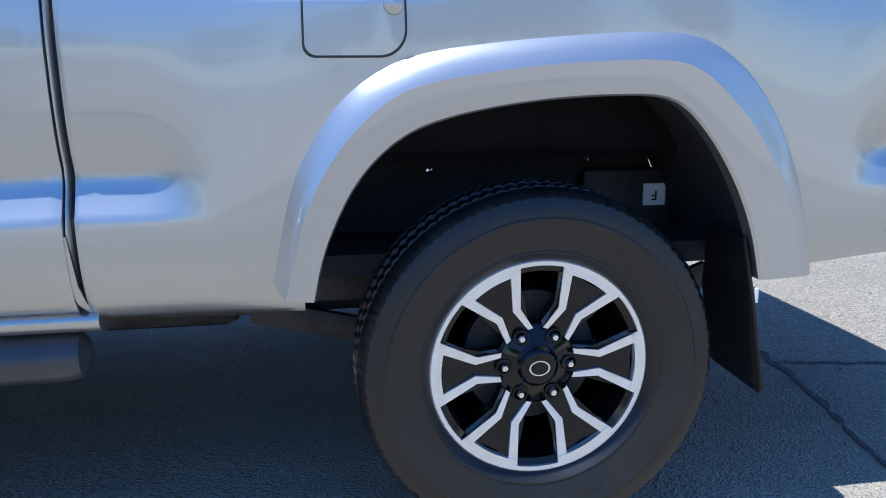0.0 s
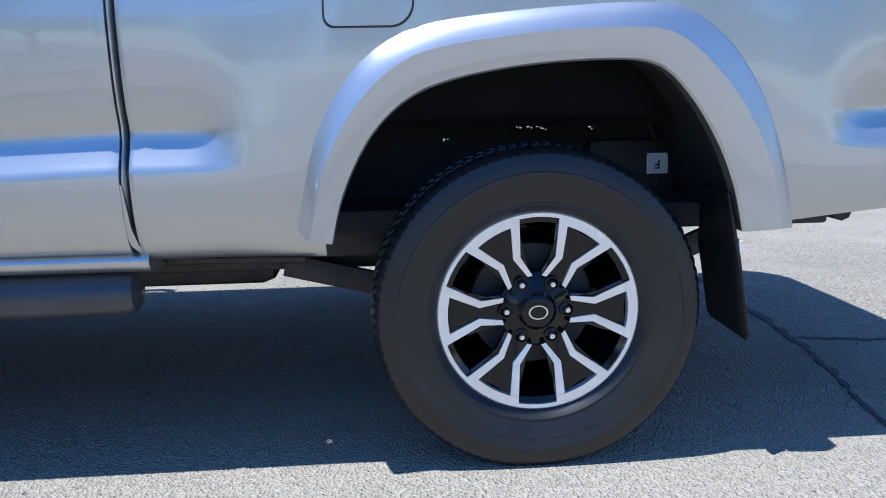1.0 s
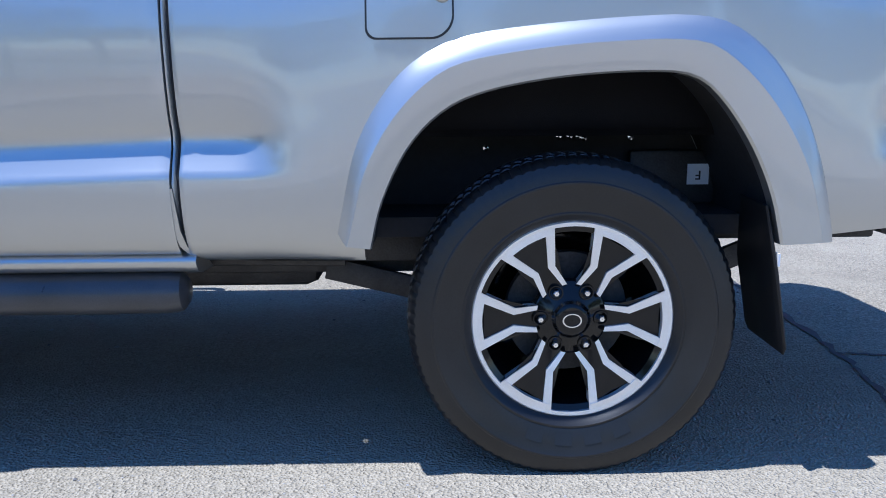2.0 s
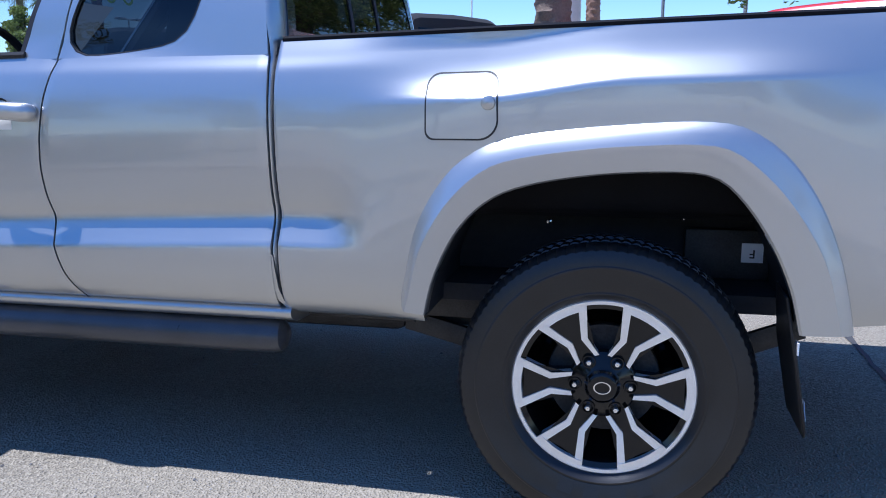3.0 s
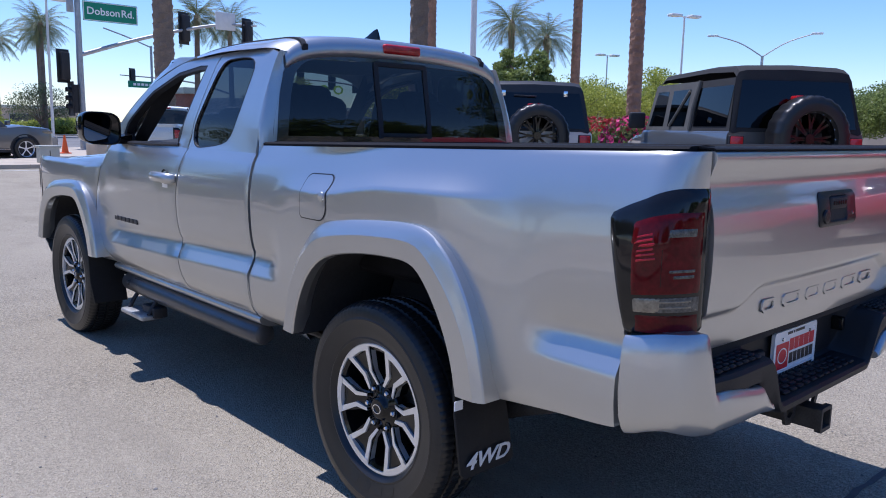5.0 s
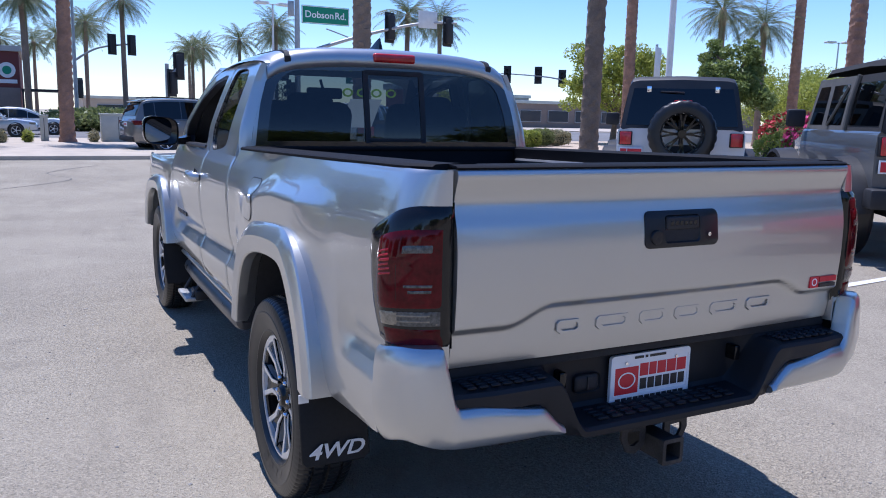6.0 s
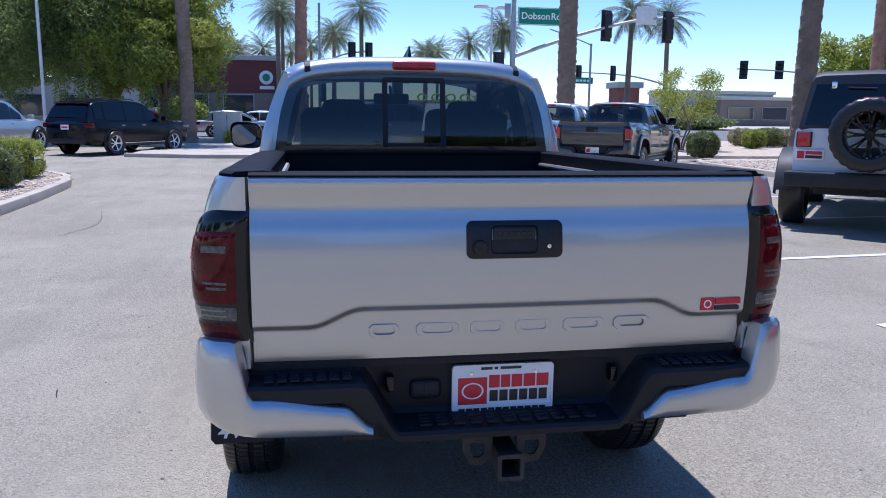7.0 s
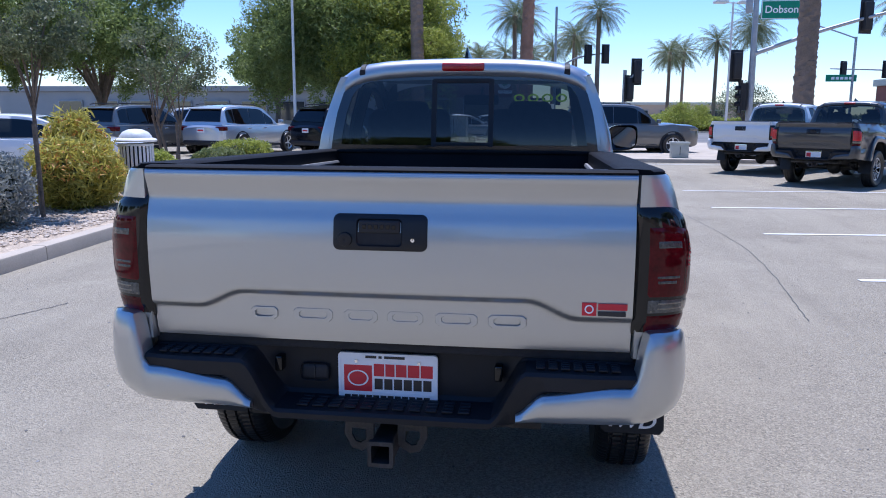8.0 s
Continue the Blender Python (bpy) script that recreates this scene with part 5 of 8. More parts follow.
# ---- ground, kerbs, street ----
def asphalt():
    """Weathered asphalt: exposed stone chips in a dark binder, with broad worn and stained patches."""
    m = mat("asphalt", (0.2, 0.19, 0.18), 0.92, spec=0.22)
    nt = m.node_tree
    b = nt.nodes["Principled BSDF"]
    co = nt.nodes.new("ShaderNodeTexCoord")

    def noise_node(scale, detail, rough=0.6):
        n = nt.nodes.new("ShaderNodeTexNoise")
        n.inputs["Scale"].default_value, n.inputs["Detail"].default_value, n.inputs["Roughness"].default_value = scale, detail, rough
        nt.links.new(co.outputs["Object"], n.inputs["Vector"])
        return n

    def ramp(src, a, b2, lo, hi):
        r = nt.nodes.new("ShaderNodeMapRange")
        for k, v in (("From Min", a), ("From Max", b2), ("To Min", lo), ("To Max", hi)):
            r.inputs[k].default_value = v
        nt.links.new(src, r.inputs["Value"])
        return r.outputs[0]

    def mixc(f, a, b2):
        x = nt.nodes.new("ShaderNodeMix")
        x.data_type = "RGBA"
        nt.links.new(f, x.inputs["Factor"])
        for k, v in (("A", a), ("B", b2)):
            if isinstance(v, tuple):
                x.inputs[k].default_value = (*v, 1)
            else:
                nt.links.new(v, x.inputs[k])
        return x.outputs["Result"]
    vo = nt.nodes.new("ShaderNodeTexVoronoi")
    vo.inputs["Scale"].default_value = 130
    nt.links.new(co.outputs["Object"], vo.inputs["Vector"])
    chips = mixc(ramp(vo.outputs["Color"], .2, .9, 0, 1), (0.146, 0.131, 0.104), (0.582, 0.506, 0.380))
    fine = mixc(ramp(noise_node(60, 4).outputs["Fac"], .35, .65, 0, 1), (0.230, 0.204, 0.158), (0.442, 0.388, 0.294))
    half = nt.nodes.new("ShaderNodeValue")
    half.outputs[0].default_value = 0.52
    base = mixc(half.outputs[0], chips, fine)
    worn = mixc(ramp(noise_node(.35, 6, .65).outputs["Fac"], .40, .60, 0, .6), base, (0.435, 0.384, 0.294))
    stain = mixc(ramp(noise_node(1.3, 6, .7).outputs["Fac"], .56, .74, 0, .5), worn, (0.213, 0.188, 0.148))
    mp = nt.nodes.new("ShaderNodeMapping")
    mp.inputs["Scale"].default_value, mp.inputs["Rotation"].default_value = (0.22, 1.5, 1.0), (0, 0, 0.25)
    nt.links.new(co.outputs["Object"], mp.inputs["Vector"])
    sn = noise_node(1.0, 6, .6)
    nt.links.new(mp.outputs[0], sn.inputs["Vector"])
    stain = mixc(ramp(sn.outputs["Fac"], .50, .70, 0, .5), stain, (0.269, 0.237, 0.183))
    pale = noise_node(.9, 5, .7)
    stain = mixc(ramp(pale.outputs["Fac"], .55, .72, 0, .4), stain, (0.504, 0.446, 0.341))
    nt.links.new(stain, b.inputs["Base Color"])
    bp = nt.nodes.new("ShaderNodeBump")
    bp.inputs["Strength"].default_value, bp.inputs["Distance"].default_value = 1.0, 0.009
    nt.links.new(vo.outputs["Distance"], bp.inputs["Height"])
    bp2 = nt.nodes.new("ShaderNodeBump")
    bp2.inputs["Strength"].default_value, bp2.inputs["Distance"].default_value = 0.5, 0.012
    nt.links.new(noise_node(45, 4).outputs["Fac"], bp2.inputs["Height"])
    nt.links.new(bp.outputs[0], bp2.inputs["Normal"])
    nt.links.new(bp2.outputs[0], b.inputs["Normal"])
    return m


M_ASPHALT = asphalt()
M_STREET = mat("street_asphalt", (0.16, 0.155, 0.15), 0.9, vary=0.2, scale=0.3, grain=60, bump=0.4, spec=0.25)
M_CONCRETE = mat("concrete", (0.42, 0.36, 0.285), 0.85, vary=0.14, scale=1.4, grain=70, bump=0.4, dist=0.003, spec=0.3)
M_GRAVELBED = mat("gravel_bed", (0.44, 0.355, 0.265), 0.95, vary=0.3, scale=6, grain=45, bump=1.0, bump_scale=38, dist=0.03, spec=0.2)
M_STONE = mat("gravel_stone", (0.36, 0.285, 0.215), 0.9, vary=0.2, col2=(0.64, 0.54, 0.43), scale=4, grain=30, rand=0.85, spec=0.2)
M_LINE = mat("road_paint", (0.55, 0.54, 0.51), 0.8, vary=0.0, col2=(0.75, 0.745, 0.72), scale=4, grain=60, bump=0.3)
M_BARK = mat("bark", (0.15, 0.115, 0.085), 0.95, vary=0.35, scale=5, grain=30, bump=0.8, dist=0.02)
M_PALM = mat("palm_trunk", (0.20, 0.145, 0.105), 0.95, vary=0.35, scale=3, grain=30, bump=0.8, dist=0.02, rand=0.3)
M_PALMRED = mat("palm_trunk_pruned", (0.27, 0.155, 0.105), 0.95, vary=0.3, scale=3, grain=30, bump=0.8, dist=0.02)
M_FROND = leafy("palm_frond", (0.09, 0.12, 0.05), (0.21, 0.23, 0.11), .3)
M_LEAF = leafy("tree_leaf", (0.12, 0.165, 0.045), (0.30, 0.36, 0.11), .5)
M_LEAFLIGHT = leafy("light_leaf", (0.22, 0.27, 0.045), (0.46, 0.48, 0.10), .5)
M_OLIVE = leafy("olive_leaf", (0.085, 0.105, 0.045), (0.22, 0.25, 0.13), .4)
M_HEDGE = leafy("hedge_leaf", (0.12, 0.15, 0.045), (0.29, 0.32, 0.12), .4)
M_YELLOW = leafy("yellow_leaf", (0.26, 0.26, 0.05), (0.66, 0.56, 0.11), .45)
M_TIP = mat("orange_tip", (0.55, 0.22, 0.05), 0.6, col2=(0.75, 0.42, 0.10), scale=1.5, rand=0.8)
M_SAGE = leafy("sage_leaf", (0.24, 0.25, 0.215), (0.48, 0.49, 0.43), .3)
M_PINK = mat("pink_blossom", (0.50, 0.02, 0.10), 0.6, col2=(0.78, 0.05, 0.20), scale=1.5, rand=0.8)
M_REDBLOOM = mat("red_blossom", (0.42, 0.02, 0.03), 0.6, col2=(0.60, 0.06, 0.06), scale=1.5, rand=0.8)
M_DRY = mat("dry_grass", (0.30, 0.26, 0.13), 0.8, col2=(0.45, 0.40, 0.22), scale=1.5, rand=0.8)

bm = B()
bmesh.ops.create_grid(bm, x_segments=2, y_segments=2, size=900)
tagged(new("ground", mesh("ground", bm, M_ASPHALT, False)), "grey weathered asphalt of a car park", "ground", kind="structure")


def slab(name, outline, z0, z1, material, label, bevel=0.0, category="pavement"):
    bm = B()
    prism(bm, [(x, y, z0) for x, y in outline], (0, 0, z1 - z0), bevel)
    return solo(name, bm, material, label, category, kind="structure", smooth=False)


def lane(x0, x1, y0, y1, z, material, name, label):
    bm = B()
    rows_mesh(bm, [[(x0, y0, z), (x1, y0, z)], [(x0, y1, z), (x1, y1, z)]])
    return solo(name, bm, material, label, name, kind="structure", smooth=False)


def line(x0, y0, x1, y1, w=0.10):
    d = (Vector((x1, y1)) - Vector((x0, y0))).normalized()
    n = Vector((-d.y, d.x)) * w / 2
    bm = B()
    k = 14
    r = random.Random(int(x0 * 100 + y0 * 10))
    a = [Vector((lerp(x0, x1, i / k), lerp(y0, y1, i / k))) for i in range(k + 1)]
    rows_mesh(bm, [[(*(p + n * r.uniform(.88, 1.06)), .006), (*(p - n * r.uniform(.88, 1.06)), .006)] for p in a])
    solo("parking_line", bm, M_LINE, "worn white painted parking line", "road marking", "parking lines", kind="structure", smooth=False)


for x, y0, y1 in ((-1.60, 3.55, 8.6), (-4.08, 3.32, 8.8), (-6.90, 3.2, 9.2), (-9.75, 3.1, 9.6), (-12.6, 3.1, 9.8), (1.1, 3.7, 8.6)):
    line(x, y0, x - .45, y1)
line(-21.0, 1.5, -21.0, 13.0, .12)
lane(-37.5, -70, -150, 150, .005, M_STREET, "road", "grey asphalt street beyond the pavement")


def kerb_run(pts, group, h=.15, w=.16, step=1.9, side=1):
    """Kerbstones with joints along a line; side: which way the width goes."""
    ps = [Vector((*p, 0)) for p in pts]
    total = sum((b - a).length for a, b in zip(ps, ps[1:]))
    n = max(2, int(total / step))
    cut = along(ps, n * 6 + 1)
    for i in range(n):
        seg = cut[i * 6:i * 6 + 7]
        rows = []
        for k, p in enumerate(seg):
            g = .006 if k == 0 else -.006 if k == 6 else 0
            d = (seg[min(k + 1, 6)] - seg[max(k - 1, 0)]).normalized()
            nn = Vector((-d.y, d.x, 0)) * side
            p = p + d * g
            rows.append([p + nn * 0 + Vector((0, 0, -.05)), p + nn * .004 + Vector((0, 0, h - .03)), p + nn * .012 + Vector((0, 0, h - .008)), p + nn * .03 + Vector((0, 0, h)),
                         p + nn * w + Vector((0, 0, h)), p + nn * w + Vector((0, 0, -.05))])
        bm = B()
        rows_mesh(bm, rows, cap=True)
        solo("kerbstone", bm, M_CONCRETE, "weathered tan concrete kerbstone edging the planting", "kerb", group, kind="structure")


LEFT_EDGE = [(14, -4.4), (4, -4.5), (-3.1, -4.57), (-6.0, -4.75), (-10.3, -4.86), (-12.6, -5.02), (-13.9, -5.35), (-14.9, -6.0), (-15.4, -7.0), (-15.4, -10.5)]
kerb_run(LEFT_EDGE, "left planting kerb", side=1)
slab("planting_bed", [(x - (.15 if i > 6 else 0) + (.3 if i > 7 else 0), y - .14) for i, (x, y) in enumerate(LEFT_EDGE)] + [(14, -10.5)], -.05, .125, M_GRAVELBED, "tan gravel planting bed behind a kerb", category="planting bed")
RIGHT_EDGE = [(-20.2, 17), (-20.3, 12.6), (-19.6, 11.5), (-18.2, 10.9), (-14, 10.9), (-8, 11.3), (0, 11.0), (9, 11.0), (20, 11)]
kerb_run(RIGHT_EDGE, "right planting kerb", side=1)
slab("planting_bed", [(x + (.15 if i < 3 else 0), y + .14) for i, (x, y) in enumerate(RIGHT_EDGE)] + [(20, 17)], -.05, .125, M_GRAVELBED, "tan gravel planting bed with shrubs and palms", category="planting bed")
slab("pavement", [(-22.0, 13.5), (-22.0, -4.0), (-22.8, -6.0), (-37.2, -6.0), (-37.2, 13.5)], -.05, .11, M_CONCRETE, "pale concrete pavement between car park and street")
kerb_run([(-21.9, 14), (-21.9, 3.0), (-21.9, -4.0), (-22.6, -6.2)], "street kerb", h=.12, side=-1)
slab("pavement", [(-22.0, 14), (-22.0, 60), (-37.2, 60), (-37.2, 14)], -.05, .10, M_GRAVELBED, "tan gravel verge beside the street")
slab("pavement", [(-29.5, -6.2), (-29.5, -40), (-37.2, -40), (-37.2, -6.2)], -.05, .10, M_GRAVELBED, "tan gravel verge beside the street")
slab("pavement", [(-71, -60), (-71, 120), (-140, 120), (-140, -60)], -.05, .10, M_CONCRETE, "pale far pavement across the street")

# gutter joint and cracks in the asphalt behind the truck
M_TAR = mat("tar_seal", (0.05, 0.05, 0.05), 0.7, vary=0.3, scale=10)
for pts, w in (([(.90, -1.7), (.97, -.77), (1.06, -.3), (1.11, .19), (1.13, 1.2), (1.18, 3.2)], .030), ([(1.08, -.06), (1.3, -.10), (1.5, -.13), (1.9, -.12), (2.4, -.16)], .014), ([(-9, -3.6), (-7.5, -3.3), (-6.5, -3.5)], .008),
               ([(-2.5, 2.4), (-6, 2.7), (-11, 2.3)], .006), ([(-13, -2.5), (-15, -1.2), (-17, -1.6), (-19.5, -.4)], .02), ([(-2.2, -3.3), (-.6, -3.7), (1.5, -3.2)], .008)):
    bm = B()
    r = random.Random(int(w * 10000))
    cs = [p + Vector((r.uniform(-.008, .008), r.uniform(-.008, .008), 0)) for p in spline([(*p, .004) for p in pts], 60)]
    rows_mesh(bm, [[(p.x - w / 2 * r.uniform(.4, 1.3), p.y - w / 2, .004), (p.x + w / 2 * r.uniform(.4, 1.3), p.y + w / 2, .004)] for p in cs])
    solo("asphalt_crack", bm, M_TAR, "thin dark crack in the asphalt", "crack", "asphalt cracks", kind="structure", smooth=False)


# ---- loose chips and gravel ----
def stones(name, n, place, size, material, label, seed):
    r = np.random.RandomState(seed)
    base = np.array([[1, 0, 0], [-1, 0, 0], [0, 1, 0], [0, -1, 0], [0, 0, .7], [0, 0, -.7]], float)
    tri = np.array([[0, 2, 4], [2, 1, 4], [1, 3, 4], [3, 0, 4], [2, 0, 5], [1, 2, 5], [3, 1, 5], [0, 3, 5]])
    V, Fc = [], []
    for i in range(n):
        x, y, z = place(r)
        sc = size * r.uniform(.5, 1.3)
        a = r.uniform(0, 6.28)
        m = base * np.array([sc * r.uniform(.7, 1.3), sc * r.uniform(.6, 1.1), sc * r.uniform(.5, .9)]) + r.uniform(-.12, .12, (6, 3)) * sc
        m = m @ np.array([[math.cos(a), -math.sin(a), 0], [math.sin(a), math.cos(a), 0], [0, 0, 1]])
        V.append(m + [x, y, z + sc * .25])
        Fc.append(tri + 6 * i)
    me = bpy.data.meshes.new(name)
    me.from_pydata(np.concatenate(V).tolist(), [], np.concatenate(Fc).tolist())
    me.materials.append(material)
    return tagged(new(name, me), label, "gravel", kind="stuff")


def left_place(r):
    x = r.uniform(-14.6, -1.5)
    return x, r.uniform(-9.5, -5.05 - (.5 if x < -13 else 0)), .125


stones("gravel", 15000, left_place, .034, M_STONE, "loose tan gravel in the planting bed", 1)
stones("gravel", 5000, lambda r: (r.uniform(-19, -6), r.uniform(11.2, 14.5), .125), .045, M_STONE, "loose tan gravel in the planting bed", 2)
M_CHIP = mat("asphalt_chip", (0.10, 0.095, 0.09), 0.9, col2=(0.42, 0.40, 0.37), scale=9, rand=0.9, vary=0)


def grit_place(r):
    return r.uniform(-4.5, 2.6), r.uniform(-2.4, 1.5), -.001


stones("grit", 9000, grit_place, .0035, M_CHIP, "fine loose grit on the asphalt", 3)
stones("grit", 900, lambda r: (r.uniform(-12, 3), r.uniform(-4.5, 3), 0), .008, M_CHIP, "small loose chips on the asphalt", 4)
bm = B()
tube(bm, [(-1.05, -1.93, .004), (-1.0, -1.92, .012), (-.93, -1.90, .03)], .003, 5)
solo("twig", bm, M_BARK, "thin dry twig lying on the asphalt", "twig")


# ---- plants ----
def leaves(name, centres, size, material, parent, seed, thin=.45, flat=0.0, label=""):
    """Many single leaves, each a small bent blade at its own tilt."""
    r = np.random.RandomState(seed)
    n = len(centres)
    c = np.asarray(centres, float)
    d = r.normal(size=(n, 3))
    d[:, 2] *= (1 - flat)
    d /= np.linalg.norm(d, axis=1)[:, None]
    e = np.cross(d, r.normal(size=(n, 3)))
    e /= np.linalg.norm(e, axis=1)[:, None]
    s = size * r.uniform(.6, 1.35, (n, 1))
    V = np.stack([c - d * s, c + e * s * thin, c + d * s, c - e * s * thin], 1).reshape(-1, 3)
    F = np.arange(4 * n).reshape(-1, 4)
    me = bpy.data.meshes.new(name)
    me.from_pydata(V.tolist(), [], F.tolist())
    me.materials.append(material)
    ob = new(name, me)
    ob.parent = parent
    if label:
        ob["label"] = label
    return ob


def blob_points(r, n, c, rad, shell=.55):
    d = r.normal(size=(n, 3))
    d /= np.linalg.norm(d, axis=1)[:, None]
    k = shell + (1 - shell) * r.uniform(0, 1, (n, 1))**.6
    return np.asarray(c) + d * k * np.asarray(rad)


def make_tree(label, h, spread, trunk_r, n, leaf, material, seed, m, droop=0.0, stems=1, low=.3, clumps=26, bark=M_BARK, gap=.5):
    r = np.random.RandomState(seed)
    T = thing("tree", label, "tree", m=m)
    bm = B()
    tips = []
    for k in range(stems):
        a0 = r.uniform(0, 6.28)
        lean = (.25 if stems > 1 else .06) * spread
        top = Vector((lean * math.cos(a0), lean * math.sin(a0), h * (low + .12)))
        off = Vector((.12 * k * math.cos(a0), .12 * k * math.sin(a0), 0))
        tube(bm, spline([off - Vector((0, 0, .1)), off + Vector((top.x * .2, top.y * .25, top.z * .4)), off + top], 8), [trunk_r * lerp(1.25, .75, i / 7) for i in range(8)], 9)
        for j in range(max(5, 12 // stems)):
            a = a0 + 2.399 * j + r.uniform(-.3, .3)
            rr, zz = spread * r.uniform(.45, .85), h * r.uniform(low + .2, .88)
            tip = Vector((rr * math.cos(a), rr * math.sin(a), zz))
            base = off + top * r.uniform(.75, 1.0)
            mid = base.lerp(tip, .5) + Vector((0, 0, .08 * h))
            pts = spline([base, mid, tip], 7)
            tube(bm, pts, [trunk_r * lerp(.5, .10, i / 6) for i in range(7)], 6)
            tips += [pts[3], pts[5], tip]
            for q in range(2):
                b = a + r.uniform(-.9, .9)
                t2 = pts[4] + Vector((math.cos(b), math.sin(b), r.uniform(.1, .8))) * spread * .35
                tube(bm, [pts[4], pts[4].lerp(t2, .5) + Vector((0, 0, .1)), t2], [trunk_r * .2, trunk_r * .13, trunk_r * .05], 5)
                tips.append(t2)
    part("trunk", bm, bark, T)
    pts = []
    per = n // (len(tips) + clumps)
    for t in tips:
        q = spread * r.uniform(.16, .30)
        pts.append(blob_points(r, per, t, (q, q, q * .75), gap))
    for k in range(clumps):
        a = r.uniform(0, 6.28)
        el = r.uniform(-.25, 1.0)
        rr = spread * math.sqrt(max(0.05, 1 - el * el)) * r.uniform(.65, 1.0)
        z = h * (low + .33 + .33 * el * 1.0) * r.uniform(.94, 1.04)
        q = spread * r.uniform(.18, .34)
        p = blob_points(r, per, (rr * math.cos(a), rr * math.sin(a), z), (q, q, q * .8), gap)
        pts.append(p)
        if droop:
            p2 = blob_points(r, per // 2, (rr * math.cos(a) * 1.05, rr * math.sin(a) * 1.05, z - droop * r.uniform(.3, 1)), (q * .35, q * .35, droop * .6), .2)
            pts.append(p2)
    P = np.concatenate(pts)
    P = P[P[:, 2] > h * low * .7]
    leaves("crown", P, leaf, material, T, seed + 1, thin=.32 if droop else .45)
    return T


def make_bush(label, size, n, leaf, material, seed, m, boxy=1.0, bloom=None, upright=0.0, name="shrub"):
    """A shrub: stems and a dense shell of leaves; boxy < 1 squares it off like a clipped hedge."""
    r = np.random.RandomState(seed)
    T = thing(name, label, "shrub", m=m)
    sx, sy, sz = size
    bm = B()
    for k in range(9):
        a = 2.4 * k
        tube(bm, [(0, 0, -.05), (.35 * sx * math.cos(a), .35 * sy * math.sin(a), sz * .5), (.7 * sx * math.cos(a), .7 * sy * math.sin(a), sz * .9)], [.02, .012, .004], 5)
    part("stems", bm, M_BARK, T)
    d = r.normal(size=(n, 3))
    d /= np.linalg.norm(d, axis=1)[:, None]
    if boxy < 1:
        d = np.sign(d) * np.abs(d)**boxy
    lump = 1 + .10 * np.sin(d[:, :1] * 7 + seed) * np.sin(d[:, 1:2] * 6) + .05 * r.normal(size=(n, 1)) * (1.6 if boxy == 1 else .6)
    k = r.uniform(.72, 1, (n, 1))**.5
    P = d * k * lump * np.array([sx, sy, sz / 2]) + np.array([0, 0, sz / 2])
    P = P[P[:, 2] > .01]
    if upright:
        P[:, 2] *= 1 + upright * r.uniform(-.3, .5, len(P))
    leaves("foliage", P, leaf, material, T, seed + 3, thin=.4 if not upright else .16)
    # solid near-black core, put in as the shade deep between the leaves
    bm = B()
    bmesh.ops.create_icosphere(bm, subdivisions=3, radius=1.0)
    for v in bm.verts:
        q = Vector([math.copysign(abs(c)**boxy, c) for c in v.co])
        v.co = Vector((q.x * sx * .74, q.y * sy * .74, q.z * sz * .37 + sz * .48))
    part("inner_growth", bm, M_SHADECORE, T)
    if bloom:
        q = blob_points(r, n // (9 if upright else 4), (0, 0, sz * .55), (sx * 1.03, sy * 1.03, sz * .5), .9)
        leaves("shoot_tips" if upright else "blossom", q[q[:, 2] > sz * (.5 if upright else .25)], leaf * (.6 if upright else 1.1), bloom, T, seed + 5, thin=.25 if upright else .7)
    return T


# shrub core: the shade inside the foliage, given as a dark colour
M_SHADECORE = mat("dark_inner_shade", (0.020, 0.026, 0.012), 0.9, vary=0.3, scale=12, grain=60, bump=0.8, dist=0.05)
M_SCAR = mat("palm_scar", (0.30, 0.20, 0.14), 0.95, vary=0.3, scale=12, grain=60)
PALM_CROWN = {}


def crown_mesh(kind):
    """Arching fronds with their leaflets; one mesh for each kind, shared."""
    if kind in PALM_CROWN:
        return PALM_CROWN[kind]
    r = np.random.RandomState(7)
    V, F = [], []

    def quad(a, b, c, d):
        k = len(V)
        V.extend([tuple(a), tuple(b), tuple(c), tuple(d)])
        F.append((k, k + 1, k + 2, k + 3))
    nf = 46
    for i in range(nf):
        a = 2.399 * i
        up = lerp(1.25, -.55, (i / nf)**.8) + r.uniform(-.12, .12)
        ln = r.uniform(2.2, 2.8)
        p = Vector((0, 0, 0))
        d = Vector((math.cos(a) * math.cos(up), math.sin(a) * math.cos(up), math.sin(up)))
        side = Vector((-math.sin(a), math.cos(a), 0))
        steps = 13
        for k in range(steps):
            q = p + d * ln / steps
            w = .03 * (1 - k / steps) + .008
            quad(p - side * w, p + side * w, q + side * w * .8, q - side * w * .8)
            if k > 1:
                lf = (.46 * math.sin(math.pi * (k / steps)**.7) + .12) * r.uniform(.85, 1.1)
                upv = side.cross(d).normalized()
                for sgn in (-1, 1):
                    for t in (.15, .5, .85):
                        b = p.lerp(q, t)
                        tip = b + (side * sgn * .75 + d * .65 + upv * r.uniform(-.05, .35) - Vector((0, 0, .22))).normalized() * lf
                        wv = d * .018
                        quad(b - wv, b + wv, tip + wv * .3, tip - wv * .3)
            p = q
            d = (d - Vector((0, 0, .085 + .03 * k / steps))).normalized()
    me = bpy.data.meshes.new("palm_crown")
    me.from_pydata(V, [], F)
    me.materials.append(M_FROND)
    PALM_CROWN[kind] = me
    return me


